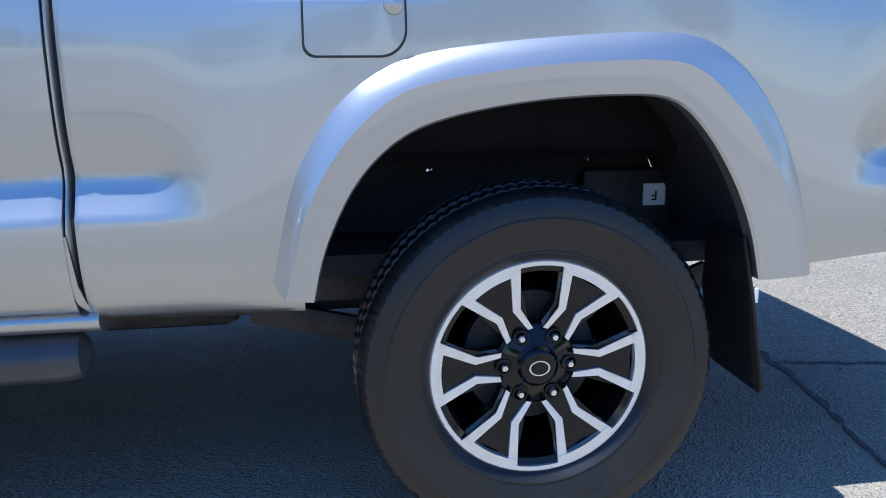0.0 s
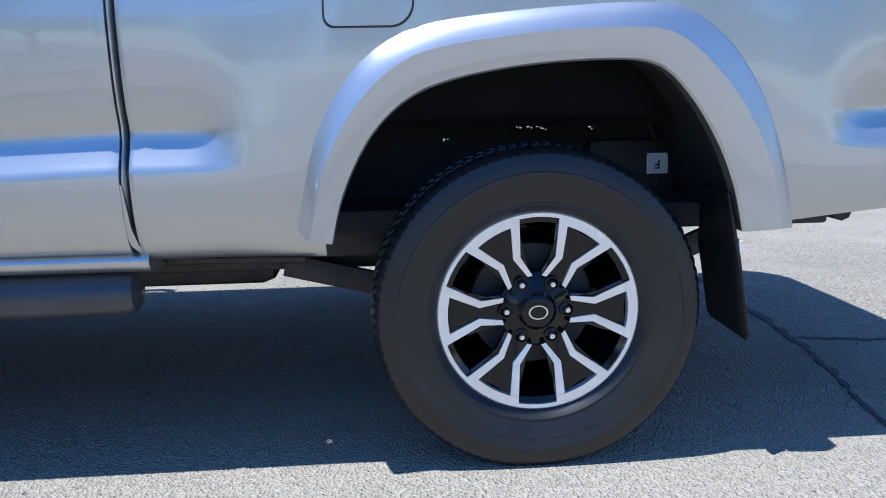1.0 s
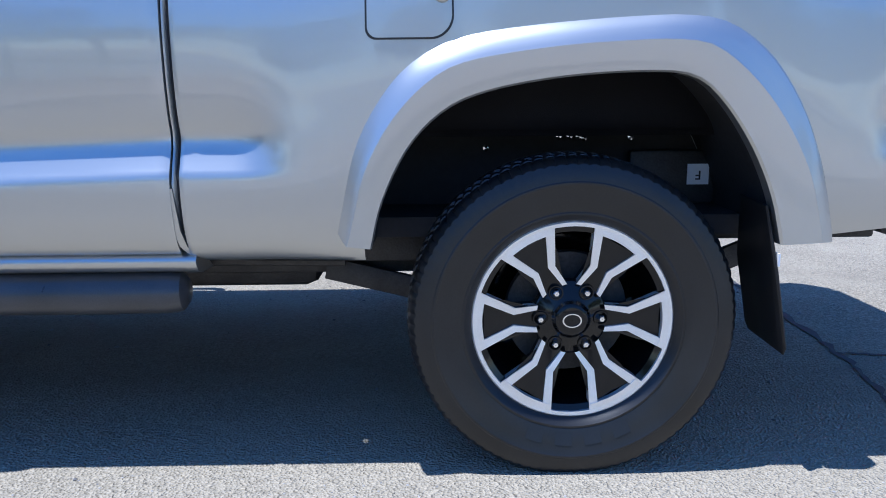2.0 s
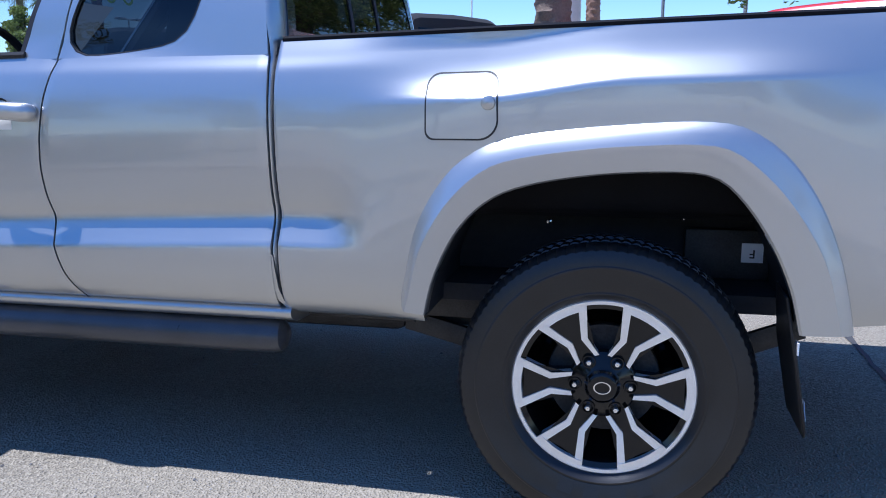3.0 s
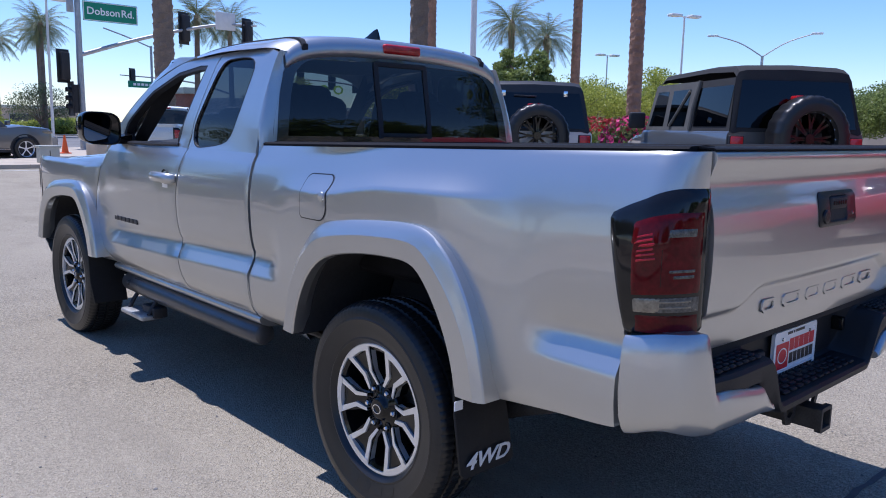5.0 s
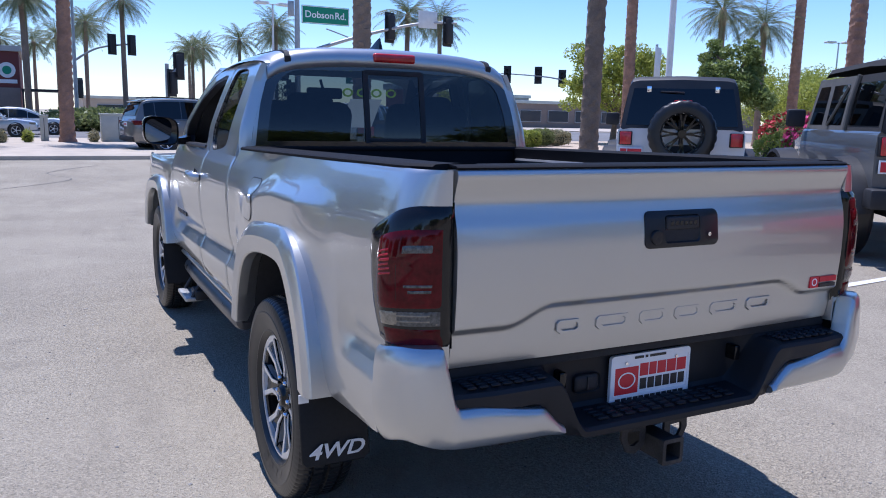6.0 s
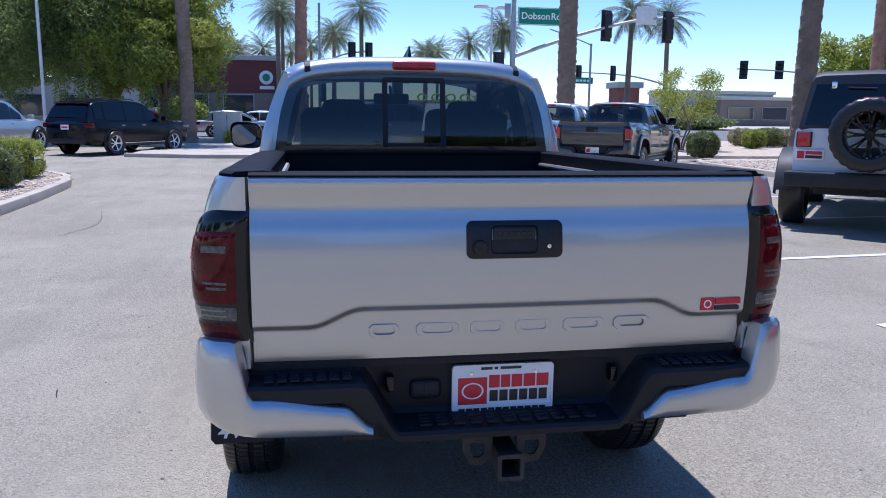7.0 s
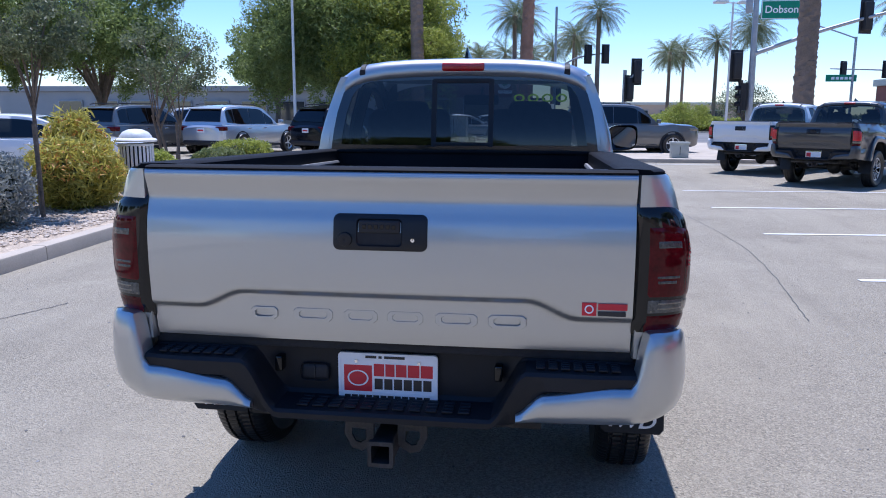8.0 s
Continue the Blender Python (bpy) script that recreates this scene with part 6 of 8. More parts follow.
def palm_trunk(bm, h, r0, r1, boots=True, seed=0, n=18):
    """Trunk with the cut leaf bases as overlapping scales."""
    r = random.Random(seed)
    lean = r.uniform(-.02, .02)
    step = .075 if boots else .35
    rows = []
    k = int(h / step)
    for i in range(k + 1):
        z = i * step
        t = z / h
        rad = lerp(r0, r1, t) * (1 + .35 * math.exp(-z / .35)) * (1 + (.16 * max(0, (t - .93) / .07) if boots else 0))
        row = []
        for j in range(n):
            a = 2 * math.pi * (j + .25 * (i % 4)) / n
            q = rad
            if boots:
                q *= (1.0 + .05 * (i % 2)) * (1 + .15 * ((j // 2 + i // 2) % 2) * (1 - .7 * (i % 2))) * r.uniform(.96, 1.04)
            else:
                q *= r.uniform(.985, 1.015)
            row.append((q * math.cos(a) + lean * z, q * math.sin(a) + lean * .5 * z, z - (.04 if boots and i % 2 else 0)))
        rows.append(row)
    rows_mesh(bm, rows, closed_v=True, cap=True)
    return lean


def make_palm(x, y, h, r0, r1, boots, label, seed, material=None, scale=1.0, group="palms"):
    T = thing("palm_tree", label, "palm tree", group, m=pose(x, y, 0, 0, 0, seed * 40))
    bm = B()
    lean = palm_trunk(bm, h, r0, r1, boots, seed)
    part("trunk", bm, material or M_PALM, T, sharp=30)
    o = new("crown", crown_mesh(0))
    o.parent = T
    o.location = (lean * h, lean * .5 * h, h)
    o.rotation_euler = (0, 0, seed)
    o.scale = (scale, scale, scale)
    bm = B()
    lathe(bm, [(r1 * .9, -.9), (r1 * 1.25, -.6), (r1 * 1.6, -.2), (r1 * 1.2, .1), (.02, .3)], 12, "z", (lean * h, lean * .5 * h, h))
    part("crown_shaft", bm, M_SCAR, T)
    return T


# near palms with thick scaly trunks
NEAR = "date palm with thick scaly trunk"
make_palm(-31.2, -5.38, 13, .27, .24, True, NEAR + " beside the pavement", 1)
make_palm(-32.3, -.78, 14, .25, .22, True, NEAR + " in the street verge", 2, M_PALMRED)
make_palm(-23.3, 8.42, 13, .30, .27, True, NEAR + " behind the parked pickups", 3)
make_palm(-13.4, 10.8, 12, .22, .20, True, NEAR + " behind the parked off-roaders", 4)
make_palm(-27.7, 24.0, 14, .25, .23, True, NEAR + " and reddish pruned bark", 5, M_PALMRED)
make_palm(-1.12, 10.3, 12, .27, .25, True, NEAR + " in the gravel bed", 6)
make_palm(-1.29, 31.8, 15, .28, .26, True, NEAR + " and reddish pruned bark", 7, M_PALMRED)
make_palm(-15.4, 23.6, 14, .26, .24, True, NEAR + " and reddish pruned bark", 8, M_PALMRED)
make_palm(-28.8, 37.0, 15, .27, .25, True, NEAR + " and reddish pruned bark", 9, M_PALMRED)
FAR = "tall palm with a slim bare trunk and a feathery crown"
for i, (x, y, z, sc) in enumerate(((-71.6, -2.5, 10.3, 1.05), (-58.5, 3.8, 9.1, 1.0), (-102.6, 3.4, 10.9, 1.2), (-76.1, 15.9, 8.3, 1.0), (-45.7, 20.1, 7.9, .95), (-51.0, 25.4, 8.3, 1.0), (-80.8, 12.2, 7.6, 1.0),
                                  (-91.7, -8.2, 8.0, 1.1), (-91.9, -5.2, 8.4, 1.1), (-92.0, -2.1, 8.2, 1.1), (-81.9, 2.4, 9.6, 1.1), (-57.0, -2.4, 8.6, 1.0), (-75.1, 19.2, 8.9, 1.0),
                                  (-28.4, 30.8, 7.2, .9), (-30.3, 36.0, 7.0, .9), (-65.2, 16.6, 8.7, 1.0), (-95.7, 14.3, 8.4, 1.1), (-95.0, 15.8, 8.8, 1.1), (-106.3, -9.4, 9.2, 1.2), (-101.7, .3, 9.8, 1.2), (-108, -14, 9.4, 1.2))):
    make_palm(x, y, z, .20, .15, False, FAR, 10 + i, scale=sc, group="street palms")

# broad-leaved trees
BIG = "large leafy street tree with a broad drooping crown"
make_tree(BIG, 10.5, 5.2, .26, 110000, .095, M_LEAF, 11, pose(-36.0, -9.6, 0), droop=2.2, low=.09, clumps=70)
make_tree(BIG, 8.2, 3.1, .20, 60000, .085, M_LEAFLIGHT, 12, pose(-33.6, -6.9, 0, 0, 0, 50), droop=1.0, low=.12, clumps=48)
make_tree(BIG, 9.5, 4.6, .24, 60000, .10, M_LEAF, 13, pose(-35.0, -22.5, 0), droop=1.2, low=.12, clumps=54)
make_tree("rounded green tree behind the parked cars", 8.0, 3.2, .2, 32000, .10, M_LEAF, 14, pose(-50, -18.6, 0), low=.2, clumps=40)
make_tree("rounded green tree behind the parked cars", 9.5, 4.5, .25, 45000, .11, M_LEAFLIGHT, 15, pose(-33, -29, 0), low=.2, clumps=50)
make_tree("rounded green tree behind the parked cars", 9.5, 4.2, .25, 50000, .095, M_LEAF, 16, pose(-25, -25.5, 0), low=.2, clumps=44)
make_tree("airy young tree with sparse yellow-green leaves", 3.8, 1.35, .04, 7000, .05, M_LEAFLIGHT, 17, pose(-26.4, 14.4, .1), stems=3, low=.12, clumps=14, gap=.2)
make_tree("airy green desert tree across the street", 4.8, 2.6, .10, 6000, .07, M_OLIVE, 18, pose(-65, 16.4, 0), low=.1, clumps=40)
make_tree("airy green desert tree across the street", 2.6, 2.2, .10, 9000, .07, M_LEAFLIGHT, 19, pose(-66, 11.5, 0), low=.08, clumps=40)
for i, (x, y, h, sp) in enumerate(((-25.2, 28.2, 6.0, 1.8), (-27.4, 49, 6.2, 4.2), (-14.6, 55, 5.8, 3.6), (-34, 44, 6.0, 4.4), (-20, 58, 5.5, 4), (2, 46, 6.0, 3.6), (10, 44, 5.5, 3.4), (-8, 62, 5.2, 4), (-40, 56, 6, 4.5), (-33, 27.5, 6.2, 2.8))):
    make_tree("bushy green tree along the street", h, sp, .18, 20000, .10, M_LEAFLIGHT if i % 2 else M_LEAF, 30 + i, pose(x, y, 0, 0, 0, 70 * i), low=.12, clumps=40)
make_tree("large dark tree hanging over a parked red pickup", 9.5, 4.6, .25, 40000, .10, M_LEAF, 50, pose(5.7, 14.6, 0), droop=1.5, low=.22, clumps=44)
# unseen trees behind and beside the camera, added to darken reflections in paint and glass
for i, (x, y, h, sp) in enumerate(((-14, -33, 7.5, 4.5), (-4, -36, 6.5, 4.2), (7, -34, 7.0, 4.6), (18, -30, 7.5, 4.4), (30, -22, 8, 5), (36, -6, 8, 5), (34, 9, 9, 5.2), (27, 20, 9, 5), (19, 27, 9, 5))):
    make_tree("unseen leafy tree added at the far edge of the car park for reflections", h, sp, .22, 9000, .22, M_LEAF, 60 + i, pose(x, y, 0, 0, 0, 33 * i), low=.14, clumps=40)

# shrubs in the left bed
make_bush("clipped rounded green hedge in tan gravel", (.48, .50, .70), 9000, .028, M_HEDGE, 21, pose(-11.2, -5.95, .12), boxy=.72)
make_bush("clipped squared bright green hedge in tan gravel", (.55, .58, .80), 9000, .028, M_LEAFLIGHT, 22, pose(-13.2, -6.3, .12), boxy=.62)
make_bush("low rounded bright green shrub beside the bin", (.52, .55, .72), 6000, .035, M_LEAFLIGHT, 23, pose(-9.9, -6.75, .12), boxy=.85)
make_bush("yellow-green pencil shrub with upright stems", (.72, .66, .92), 9000, .07, M_YELLOW, 24, pose(-7.1, -6.35, .12), upright=.25, bloom=M_TIP)
make_bush("yellow-green pencil shrub with upright stems", (.55, .5, 1.25), 5000, .085, M_YELLOW, 27, pose(-8.0, -6.9, .12), upright=.3, bloom=M_TIP)
make_bush("silvery grey sage shrub in tan gravel", (.60, .60, .95), 8000, .035, M_SAGE, 25, pose(-5.0, -6.25, .12))
make_tree("young olive tree with grey-green leaves and slim stems", 3.5, .95, .032, 5200, .034, M_OLIVE, 71, pose(-12.0, -7.25, .12), stems=3, low=.26, clumps=16, gap=.2)
make_tree("young olive tree with grey-green leaves and slim stems", 4.0, .80, .030, 6500, .032, M_OLIVE, 72, pose(-6.3, -6.35, .12), stems=1, low=.30, clumps=18, gap=.2)
make_tree("young olive tree with grey-green leaves and slim stems", 3.8, .85, .032, 5500, .034, M_OLIVE, 73, pose(-4.7, -7.5, .12), stems=1, low=.3, clumps=16, gap=.2)
for x, y, h in ((-6.05, -6.16, 1.35), (-11.75, -7.05, 1.3)):
    bm = B()
    tube(bm, [(x, y, .05), (x + .01, y, h * .5), (x + .025, y - .01, h)], .030, 8)
    solo("wooden_stake", bm, M_BARK, "round brown wooden stake beside a young tree", "stake", "tree stakes")
# shrubs in the right bed and verge
for i, (x, y, sx, sy, sz, mt, lb) in enumerate(((-20.75, 12.35, .50, .50, .86, M_HEDGE, "rounded green shrub at the kerb corner"), (-29.5, 20.2, .6, .6, .85, M_HEDGE, "rounded green shrub in gravel"),
                                               (-30.6, 19.6, .6, .6, .8, M_DRY, "dry brownish shrub in gravel"), (-30.2, 21.6, .7, .7, .8, M_DRY, "dry brownish shrub in gravel"), (-28.0, 18.6, .5, .5, .8, M_LEAFLIGHT, "loose green shrub in gravel"),
                                               (-7.3, 12.6, 1.4, .7, .95, M_HEDGE, "clipped green hedge behind the kerb"), (-4.2, 12.6, 1.4, .7, .95, M_HEDGE, "clipped green hedge behind the kerb"), (-9.2, 13.2, .8, .7, 1.2, M_LEAFLIGHT, "loose green shrub behind the kerb"))):
    make_bush(lb, (sx, sy, sz), 5200, .045, mt, 80 + i, pose(x, y, .12), boxy=.8)
make_bush("bougainvillea shrub covered in pink blossom", (.95, .8, 1.55), 5000, .06, M_HEDGE, 95, pose(-8.3, 13.2, .12), bloom=M_PINK)
make_bush("bougainvillea shrub covered in red blossom", (1.2, .9, 1.7), 5000, .07, M_HEDGE, 96, pose(-15.0, 20.4, .1), bloom=M_REDBLOOM)
make_bush("bougainvillea shrub covered in red blossom", (1.1, .9, 1.6), 5000, .07, M_HEDGE, 97, pose(-13.0, 19.0, .1), bloom=M_REDBLOOM)
make_bush("bougainvillea shrub covered in red blossom", (1.0, .9, 1.5), 4000, .07, M_HEDGE, 98, pose(.4, 12.9, .1), bloom=M_REDBLOOM)
for i, (x, y) in enumerate(((-31.0, -6.4), (-31.4, -3.1), (-31.9, -2.2), (-32.4, .2), (-31.2, -3.8))):
    make_bush("small spiky grass tuft in the verge", (.20, .20, .42), 500, .09, M_DRY if i % 2 else M_LEAFLIGHT, 110 + i, pose(x, y, .1), upright=.6)
make_bush("bushy bright green shrub by the far buildings", (1.5, 1.5, 2.2), 6000, .12, M_LEAFLIGHT, 120, pose(-52, -8.6, 0))
for i, (x, y) in enumerate(((-73, 30), (-76, 22), (-72, 38), (-72, 12), (-55, 2.6))):
    make_bush("low green hedge across the street", (3.5, 4.5, 1.5), 5000, .18, M_LEAFLIGHT if i % 2 else M_HEDGE, 130 + i, pose(x, y, 0))

# ---- other vehicles: each built with its nose to -x, then turned in place ----
M_GREYPAINT = paint("grey_metallic", (0.06, 0.058, 0.058), 0.5, 0.42)
M_WHITEPAINT = paint("white_paint", (0.78, 0.78, 0.77), 0.0, 0.35)
M_NAVY = mat("black_blue_paint", (0.0035, 0.004, 0.0065), 0.18, vary=0.1, scale=3, spec=0.3, rough_vary=0.03)
M_SILVERCAR = paint("light_silver", (0.62, 0.63, 0.645), 0.7, 0.35)
M_REDPAINT = paint("bright_red_paint", (0.62, 0.012, 0.018), 0.0, 0.3)
M_GUNMETAL = paint("gunmetal", (0.15, 0.15, 0.145), 0.6, 0.35)
M_JEEPGREY = paint("flat_grey_paint", (0.075, 0.08, 0.083), 0.0, 0.4)
M_CANVASLIGHT = mat("pale_canvas", (0.085, 0.083, 0.076), 0.9, vary=0.2, scale=6, grain=400, bump=0.5, dist=0.002)
M_SOFTTOP = mat("grey_canvas", (0.020, 0.020, 0.021), 0.9, vary=0.2, scale=6, grain=400, bump=0.5, dist=0.002)
M_HARDTOP = mat("black_hardtop", (0.018, 0.019, 0.022), 0.5, vary=0.2, scale=6, grain=500, bump=0.3, dist=0.001)

ANG = math.radians(-39)
build_truck("grey double-cab pickup truck parked at an angle", M_GREYPAINT, Matrix.Translation((-14.7, 6.58, 0)) @ Matrix.Rotation(ANG, 4, "Z"), False,
            lambda x: x if x < -1.62 or x > -.5 else (lerp(-1.62, -.60, (x + 1.62) / .72) if x < -.9 else lerp(-.60, -.5, (x + .9) / .4)))
build_truck("white extended-cab pickup truck parked at an angle", M_WHITEPAINT, Matrix.Translation((-18.1, 5.9, 0)) @ Matrix.Rotation(ANG, 4, "Z"), False)

_wheel = {}


def road_wheel(parent, x, y, r, w, rim, dark=False, spokes=10):
    """A plain wheel: tyre with a rim of spokes; outer face away from the car's middle."""
    s = -1 if y < 0 else 1
    key = (round(r, 3), round(w, 3), rim.name, spokes)
    if key not in _wheel:
        bm = B()
        h = w / 2
        n = 60
        prof = [(r * .62, -h * .62), (r * .66, -h * .86), (r * .80, -h), (r * .93, -h * .97), (r * .985, -h * .80), (r, -h * .6), (r, 0), (r, h * .6), (r * .985, h * .8), (r * .93, h * .97), (r * .8, h), (r * .62, h * .6)]
        rows = []
        for k in range(n):
            t = 2 * math.pi * k / n
            rows.append([((q - (.03 * r if (k % 2 and q > .97 * r) else 0)) * math.cos(t), y2, (q - (.03 * r if (k % 2 and q > .97 * r) else 0)) * math.sin(t)) for q, y2 in prof])
        rows_mesh(bm, rows, closed_u=True)
        a = mesh("tyre", bm, M_RUBBER)
        bm = B()
        lathe(bm, [(r * .66, -h * .80), (r * .62, -h * .72), (r * .59, -h * .5), (r * .58, h * .3)], 36)
        lathe(bm, [(.001, -h * .55), (r * .10, -h * .55), (r * .13, -h * .45), (r * .13, 0)], 16)
        for k in range(spokes):
            t = 2 * math.pi * k / spokes
            c2, s2 = math.cos(t), math.sin(t)
            def q(rr, ww, yy):
                return (rr * c2 - ww * s2, yy, rr * s2 + ww * c2)
            rows_mesh(bm, [[q(r * .11, -.05 * r, -h * .5), q(r * .11, .05 * r, -h * .5)], [q(r * .35, -.04 * r, -h * .58), q(r * .35, .04 * r, -h * .58)], [q(r * .61, -.075 * r, -h * .62), q(r * .61, .075 * r, -h * .62)]])
        b = mesh("rim", bm, rim)
        bm = B()
        lathe(bm, [(.001, h * .0), (r * .58, h * .0), (r * .58, h * .1)], 24)
        c = mesh("brake", bm, M_DARK)
        _wheel[key] = (a, b, c)
    a, b, c = _wheel[key]
    t = new("wheel", a)
    t.parent = parent
    t.location = (x, y, r)
    t.rotation_euler = (0, random.Random(int(x * 100)).uniform(0, 3), 0 if s < 0 else math.pi)
    for nm, me in (("rim", b), ("brake", c)):
        o = new(nm, me)
        o.parent = t
    return t


def make_car(label, pm, m, L=4.9, W=1.92, H=1.72, kind="suv", group="", rim=None, category="car", wb=2.85, wheel_r=.37, tail="high"):
    """A road car out of a lofted lower body and a glazed cabin; x = 0 at the rear axle."""
    T = thing("car", label, category, group, m=m)
    r0, f0 = L * .5 - wb * .5 + .02, -(L * .5 + wb * .5 - .02)
    belt = H * (.615 if kind == "suv" else .60)
    w = W / 2
    hoodz = H * .635 if kind == "suv" else H * .62
    st = [(r0, w * .78, .42, belt - .12), (r0 - .05, w * .90, .36, belt - .02), (r0 - .30, w * .97, .32, belt + .0), (0.45, w, .30, belt), (0, w * 1.01, .30, belt), (-.45, w, .28, belt - .005),
          (-wb * .5, w * .985, .27, belt - .02), (-wb + .5, w, .28, belt - .035), (-wb, w * 1.01, .30, hoodz - .03), (-wb - .3, w * .98, .30, hoodz - .07), (f0 + .15, w * .90, .32, hoodz - (.11 if kind == "suv" else .14)), (f0, w * .76, .38, hoodz - (.22 if kind == "suv" else .28))]
    bm = B()
    rows = []
    xs = [lerp(r0, f0, i / 46) for i in range(47)]
    rev = [(a[0], *a[1:]) for a in reversed(st)]
    for x in xs:
        ww, zl, zt = (curve([(a[0], a[k]) for a in rev], x) for k in (1, 2, 3))
        half = [(ww * .80, zl), (ww * .93, zl + .03), (ww * .985, zl + .14), (ww * .995, lerp(zl, zt, .45)), (ww, lerp(zl, zt, .62)), (ww * .985, lerp(zl, zt, .80)), (ww * .955, zt - .02), (ww * .90, zt), (ww * .45, zt + .035), (0, zt + .045)]
        rows.append([(x, -y, z) for y, z in half] + [(x, y, z) for y, z in reversed(half[:-1])])
    rows_mesh(bm, rows, cap=True)
    body = part("body", bm, pm, T)
    # cabin
    if kind == "suv":
        rear_b, rear_t, front_t, front_b = r0 - .08, r0 - .46, -wb * .52, -wb + .50
    else:
        rear_b, rear_t, front_t, front_b = r0 - .55, .12, -wb * .50, -wb + .28
    roof = [(rear_b, belt - .01), (lerp(rear_b, rear_t, .5), lerp(belt, H, .62)), (rear_t, H - .085), (rear_t - .40, H - .03), (lerp(rear_t, front_t, .5), H), (front_t, H - .055), (lerp(front_t, front_b, .5), lerp(belt, H, .54)), (front_b, belt - .03)]
    pts = spline([(a, b, 0) for a, b in roof], 50)
    bm = B()
    rows = []
    for p in pts:
        k = min(1, max(0, (p.y - belt) / (H - belt)))
        wt = w * lerp(.90, .72, k)
        rows.append([(p.x, -wt * 1.0, p.y - .035 * k), (p.x, -wt * .94, p.y - .008 * k), (p.x, -wt * .6, p.y + .012 * k), (p.x, 0, p.y + .02 * k), (p.x, wt * .6, p.y + .012 * k), (p.x, wt * .94, p.y - .008 * k), (p.x, wt, p.y - .035 * k)])
    # side walls of the cabin down to the belt
    full = []
    for row in rows:
        x = row[0][0]
        full.append([(x, -w * .90, belt - .03)] + row + [(x, w * .90, belt - .03)])
    rows_mesh(bm, full)
    cabin = part("cabin", bm, pm, T)
    # glass
    def wall(x, z, s, off=.006):
        k = min(1, max(0, (z - belt) / (H - belt)))
        return (x, s * (w * lerp(.90, .72, k) + off), z)

    def roofline(x):
        best = min(pts, key=lambda p: abs(p.x - x) - (.5 if p.y > belt + .1 else 0))
        return best.y
    for s in (-1, 1):
        cuts = [front_b + .30, -wb * .5 - .12, -wb * .5 + .78, min(rear_b - .35, r0 - .62)]
        if kind == "suv":
            cuts[3] = .28
            cuts.append(rear_b - .30)
        for a, b in zip(cuts, cuts[1:]):
            bm = B()
            rows = []
            for i in range(9):
                x = lerp(a + .012, b - .012, i / 8)
                zt = max(belt + .04, roofline(x) - .10)
                if x < front_t:
                    zt = min(zt, lerp(belt + .03, H - .16, min(1, max(0, (x - front_b - .05) / (front_t - front_b)))))
                zb = belt + .02 + (.07 * smooth01(-.3, .9, x) if kind == "suv" else 0)
                rows.append([wall(x, zb, s), wall(x, lerp(zb, zt, .5), s), wall(x, max(zt, zb + .01), s)])
            rows_mesh(bm, rows)
            part("side_window", bm, M_CARGLASS, cabin)
        for x in (0, -wb):
            bm = B()
            lathe(bm, [(.001, .0), (wheel_r * 1.14, .0), (wheel_r * 1.16, -.01)], 28, "y", (x, s * (w * 1.0 + .006), wheel_r * 1.02), s)
            part("wheel_arch", bm, M_DARK, body)
            if kind == "suv":
                bm = B()
                rows_mesh(bm, [[(x + q * wheel_r * math.cos(t), s * (w + o), wheel_r * 1.02 + q * wheel_r * math.sin(t)) for t in (math.pi * j / 16 for j in range(-2, 19))] for q, o in ((1.21, .0), (1.20, .008), (1.12, .009), (1.11, -.02))])
                part("arch_trim", bm, M_PLASTIC, body)
            road_wheel(T, x, s * (w - .03), wheel_r, .22, rim or M_ALLOY, spokes=5)
        bm = B()
        box(bm, r0 - .30, r0 - .02, min(s * w * .62, s * w * .965), max(s * w * .62, s * w * .965), belt - .20, belt - .05, .03, 2)
        part("tail_lamp", bm, M_LAMPRED, body)
        bm = B()
        box(bm, f0 + .05, f0 + .42, min(s * w * .55, s * w * .93), max(s * w * .55, s * w * .93), hoodz - .28, hoodz - .17, .03, 2)
        part("headlamp", bm, M_LAMPCLEAR, body)
        bm = B()
        box(bm, -wb + .52, -wb + .64, min(s * (w + .0), s * (w + .20)), max(s * (w + .0), s * (w + .20)), belt + .02, belt + .17, .03, 2)
        part("door_mirror", bm, pm, body)
        for x in (-wb * .5 - .02, -wb * .5 + .92):
            bm = B()
            box(bm, x, x + .17, min(s * w * .985, s * (w + .03)), max(s * w * .985, s * (w + .03)), belt - .14, belt - .11, .006, 1)
            part("door_handle", bm, M_CHROME, body)
        bm = B()
        prism(bm, [(-wb + .50, s * (w + .004), .40), (.42, s * (w + .004), .40), (.42, s * (w + .004), .30), (-wb + .50, s * (w + .004), .30)], (0, s * .012, 0))
        part("sill_trim", bm, M_PLASTIC, body)
        bm = B()
        prism(bm, [(-wb + .50, s * (w + .002), .40), (.42, s * (w + .002), .40), (.42, s * (w + .002), .40 - .02), (-wb + .50, s * (w + .002), .38)], (0, s * .02, 0))
        part("sill_line", bm, M_CHROME, body)
        if kind == "suv":
            bm = B()
            tube(bm, [(rear_t - .1, s * w * .62, H + .01), (rear_t - .3, s * w * .62, H + .045), (front_t + .3, s * w * .62, H + .04), (front_t + .15, s * w * .62, H)], .018, 6)
            part("roof_rail", bm, M_PLASTIC, cabin)
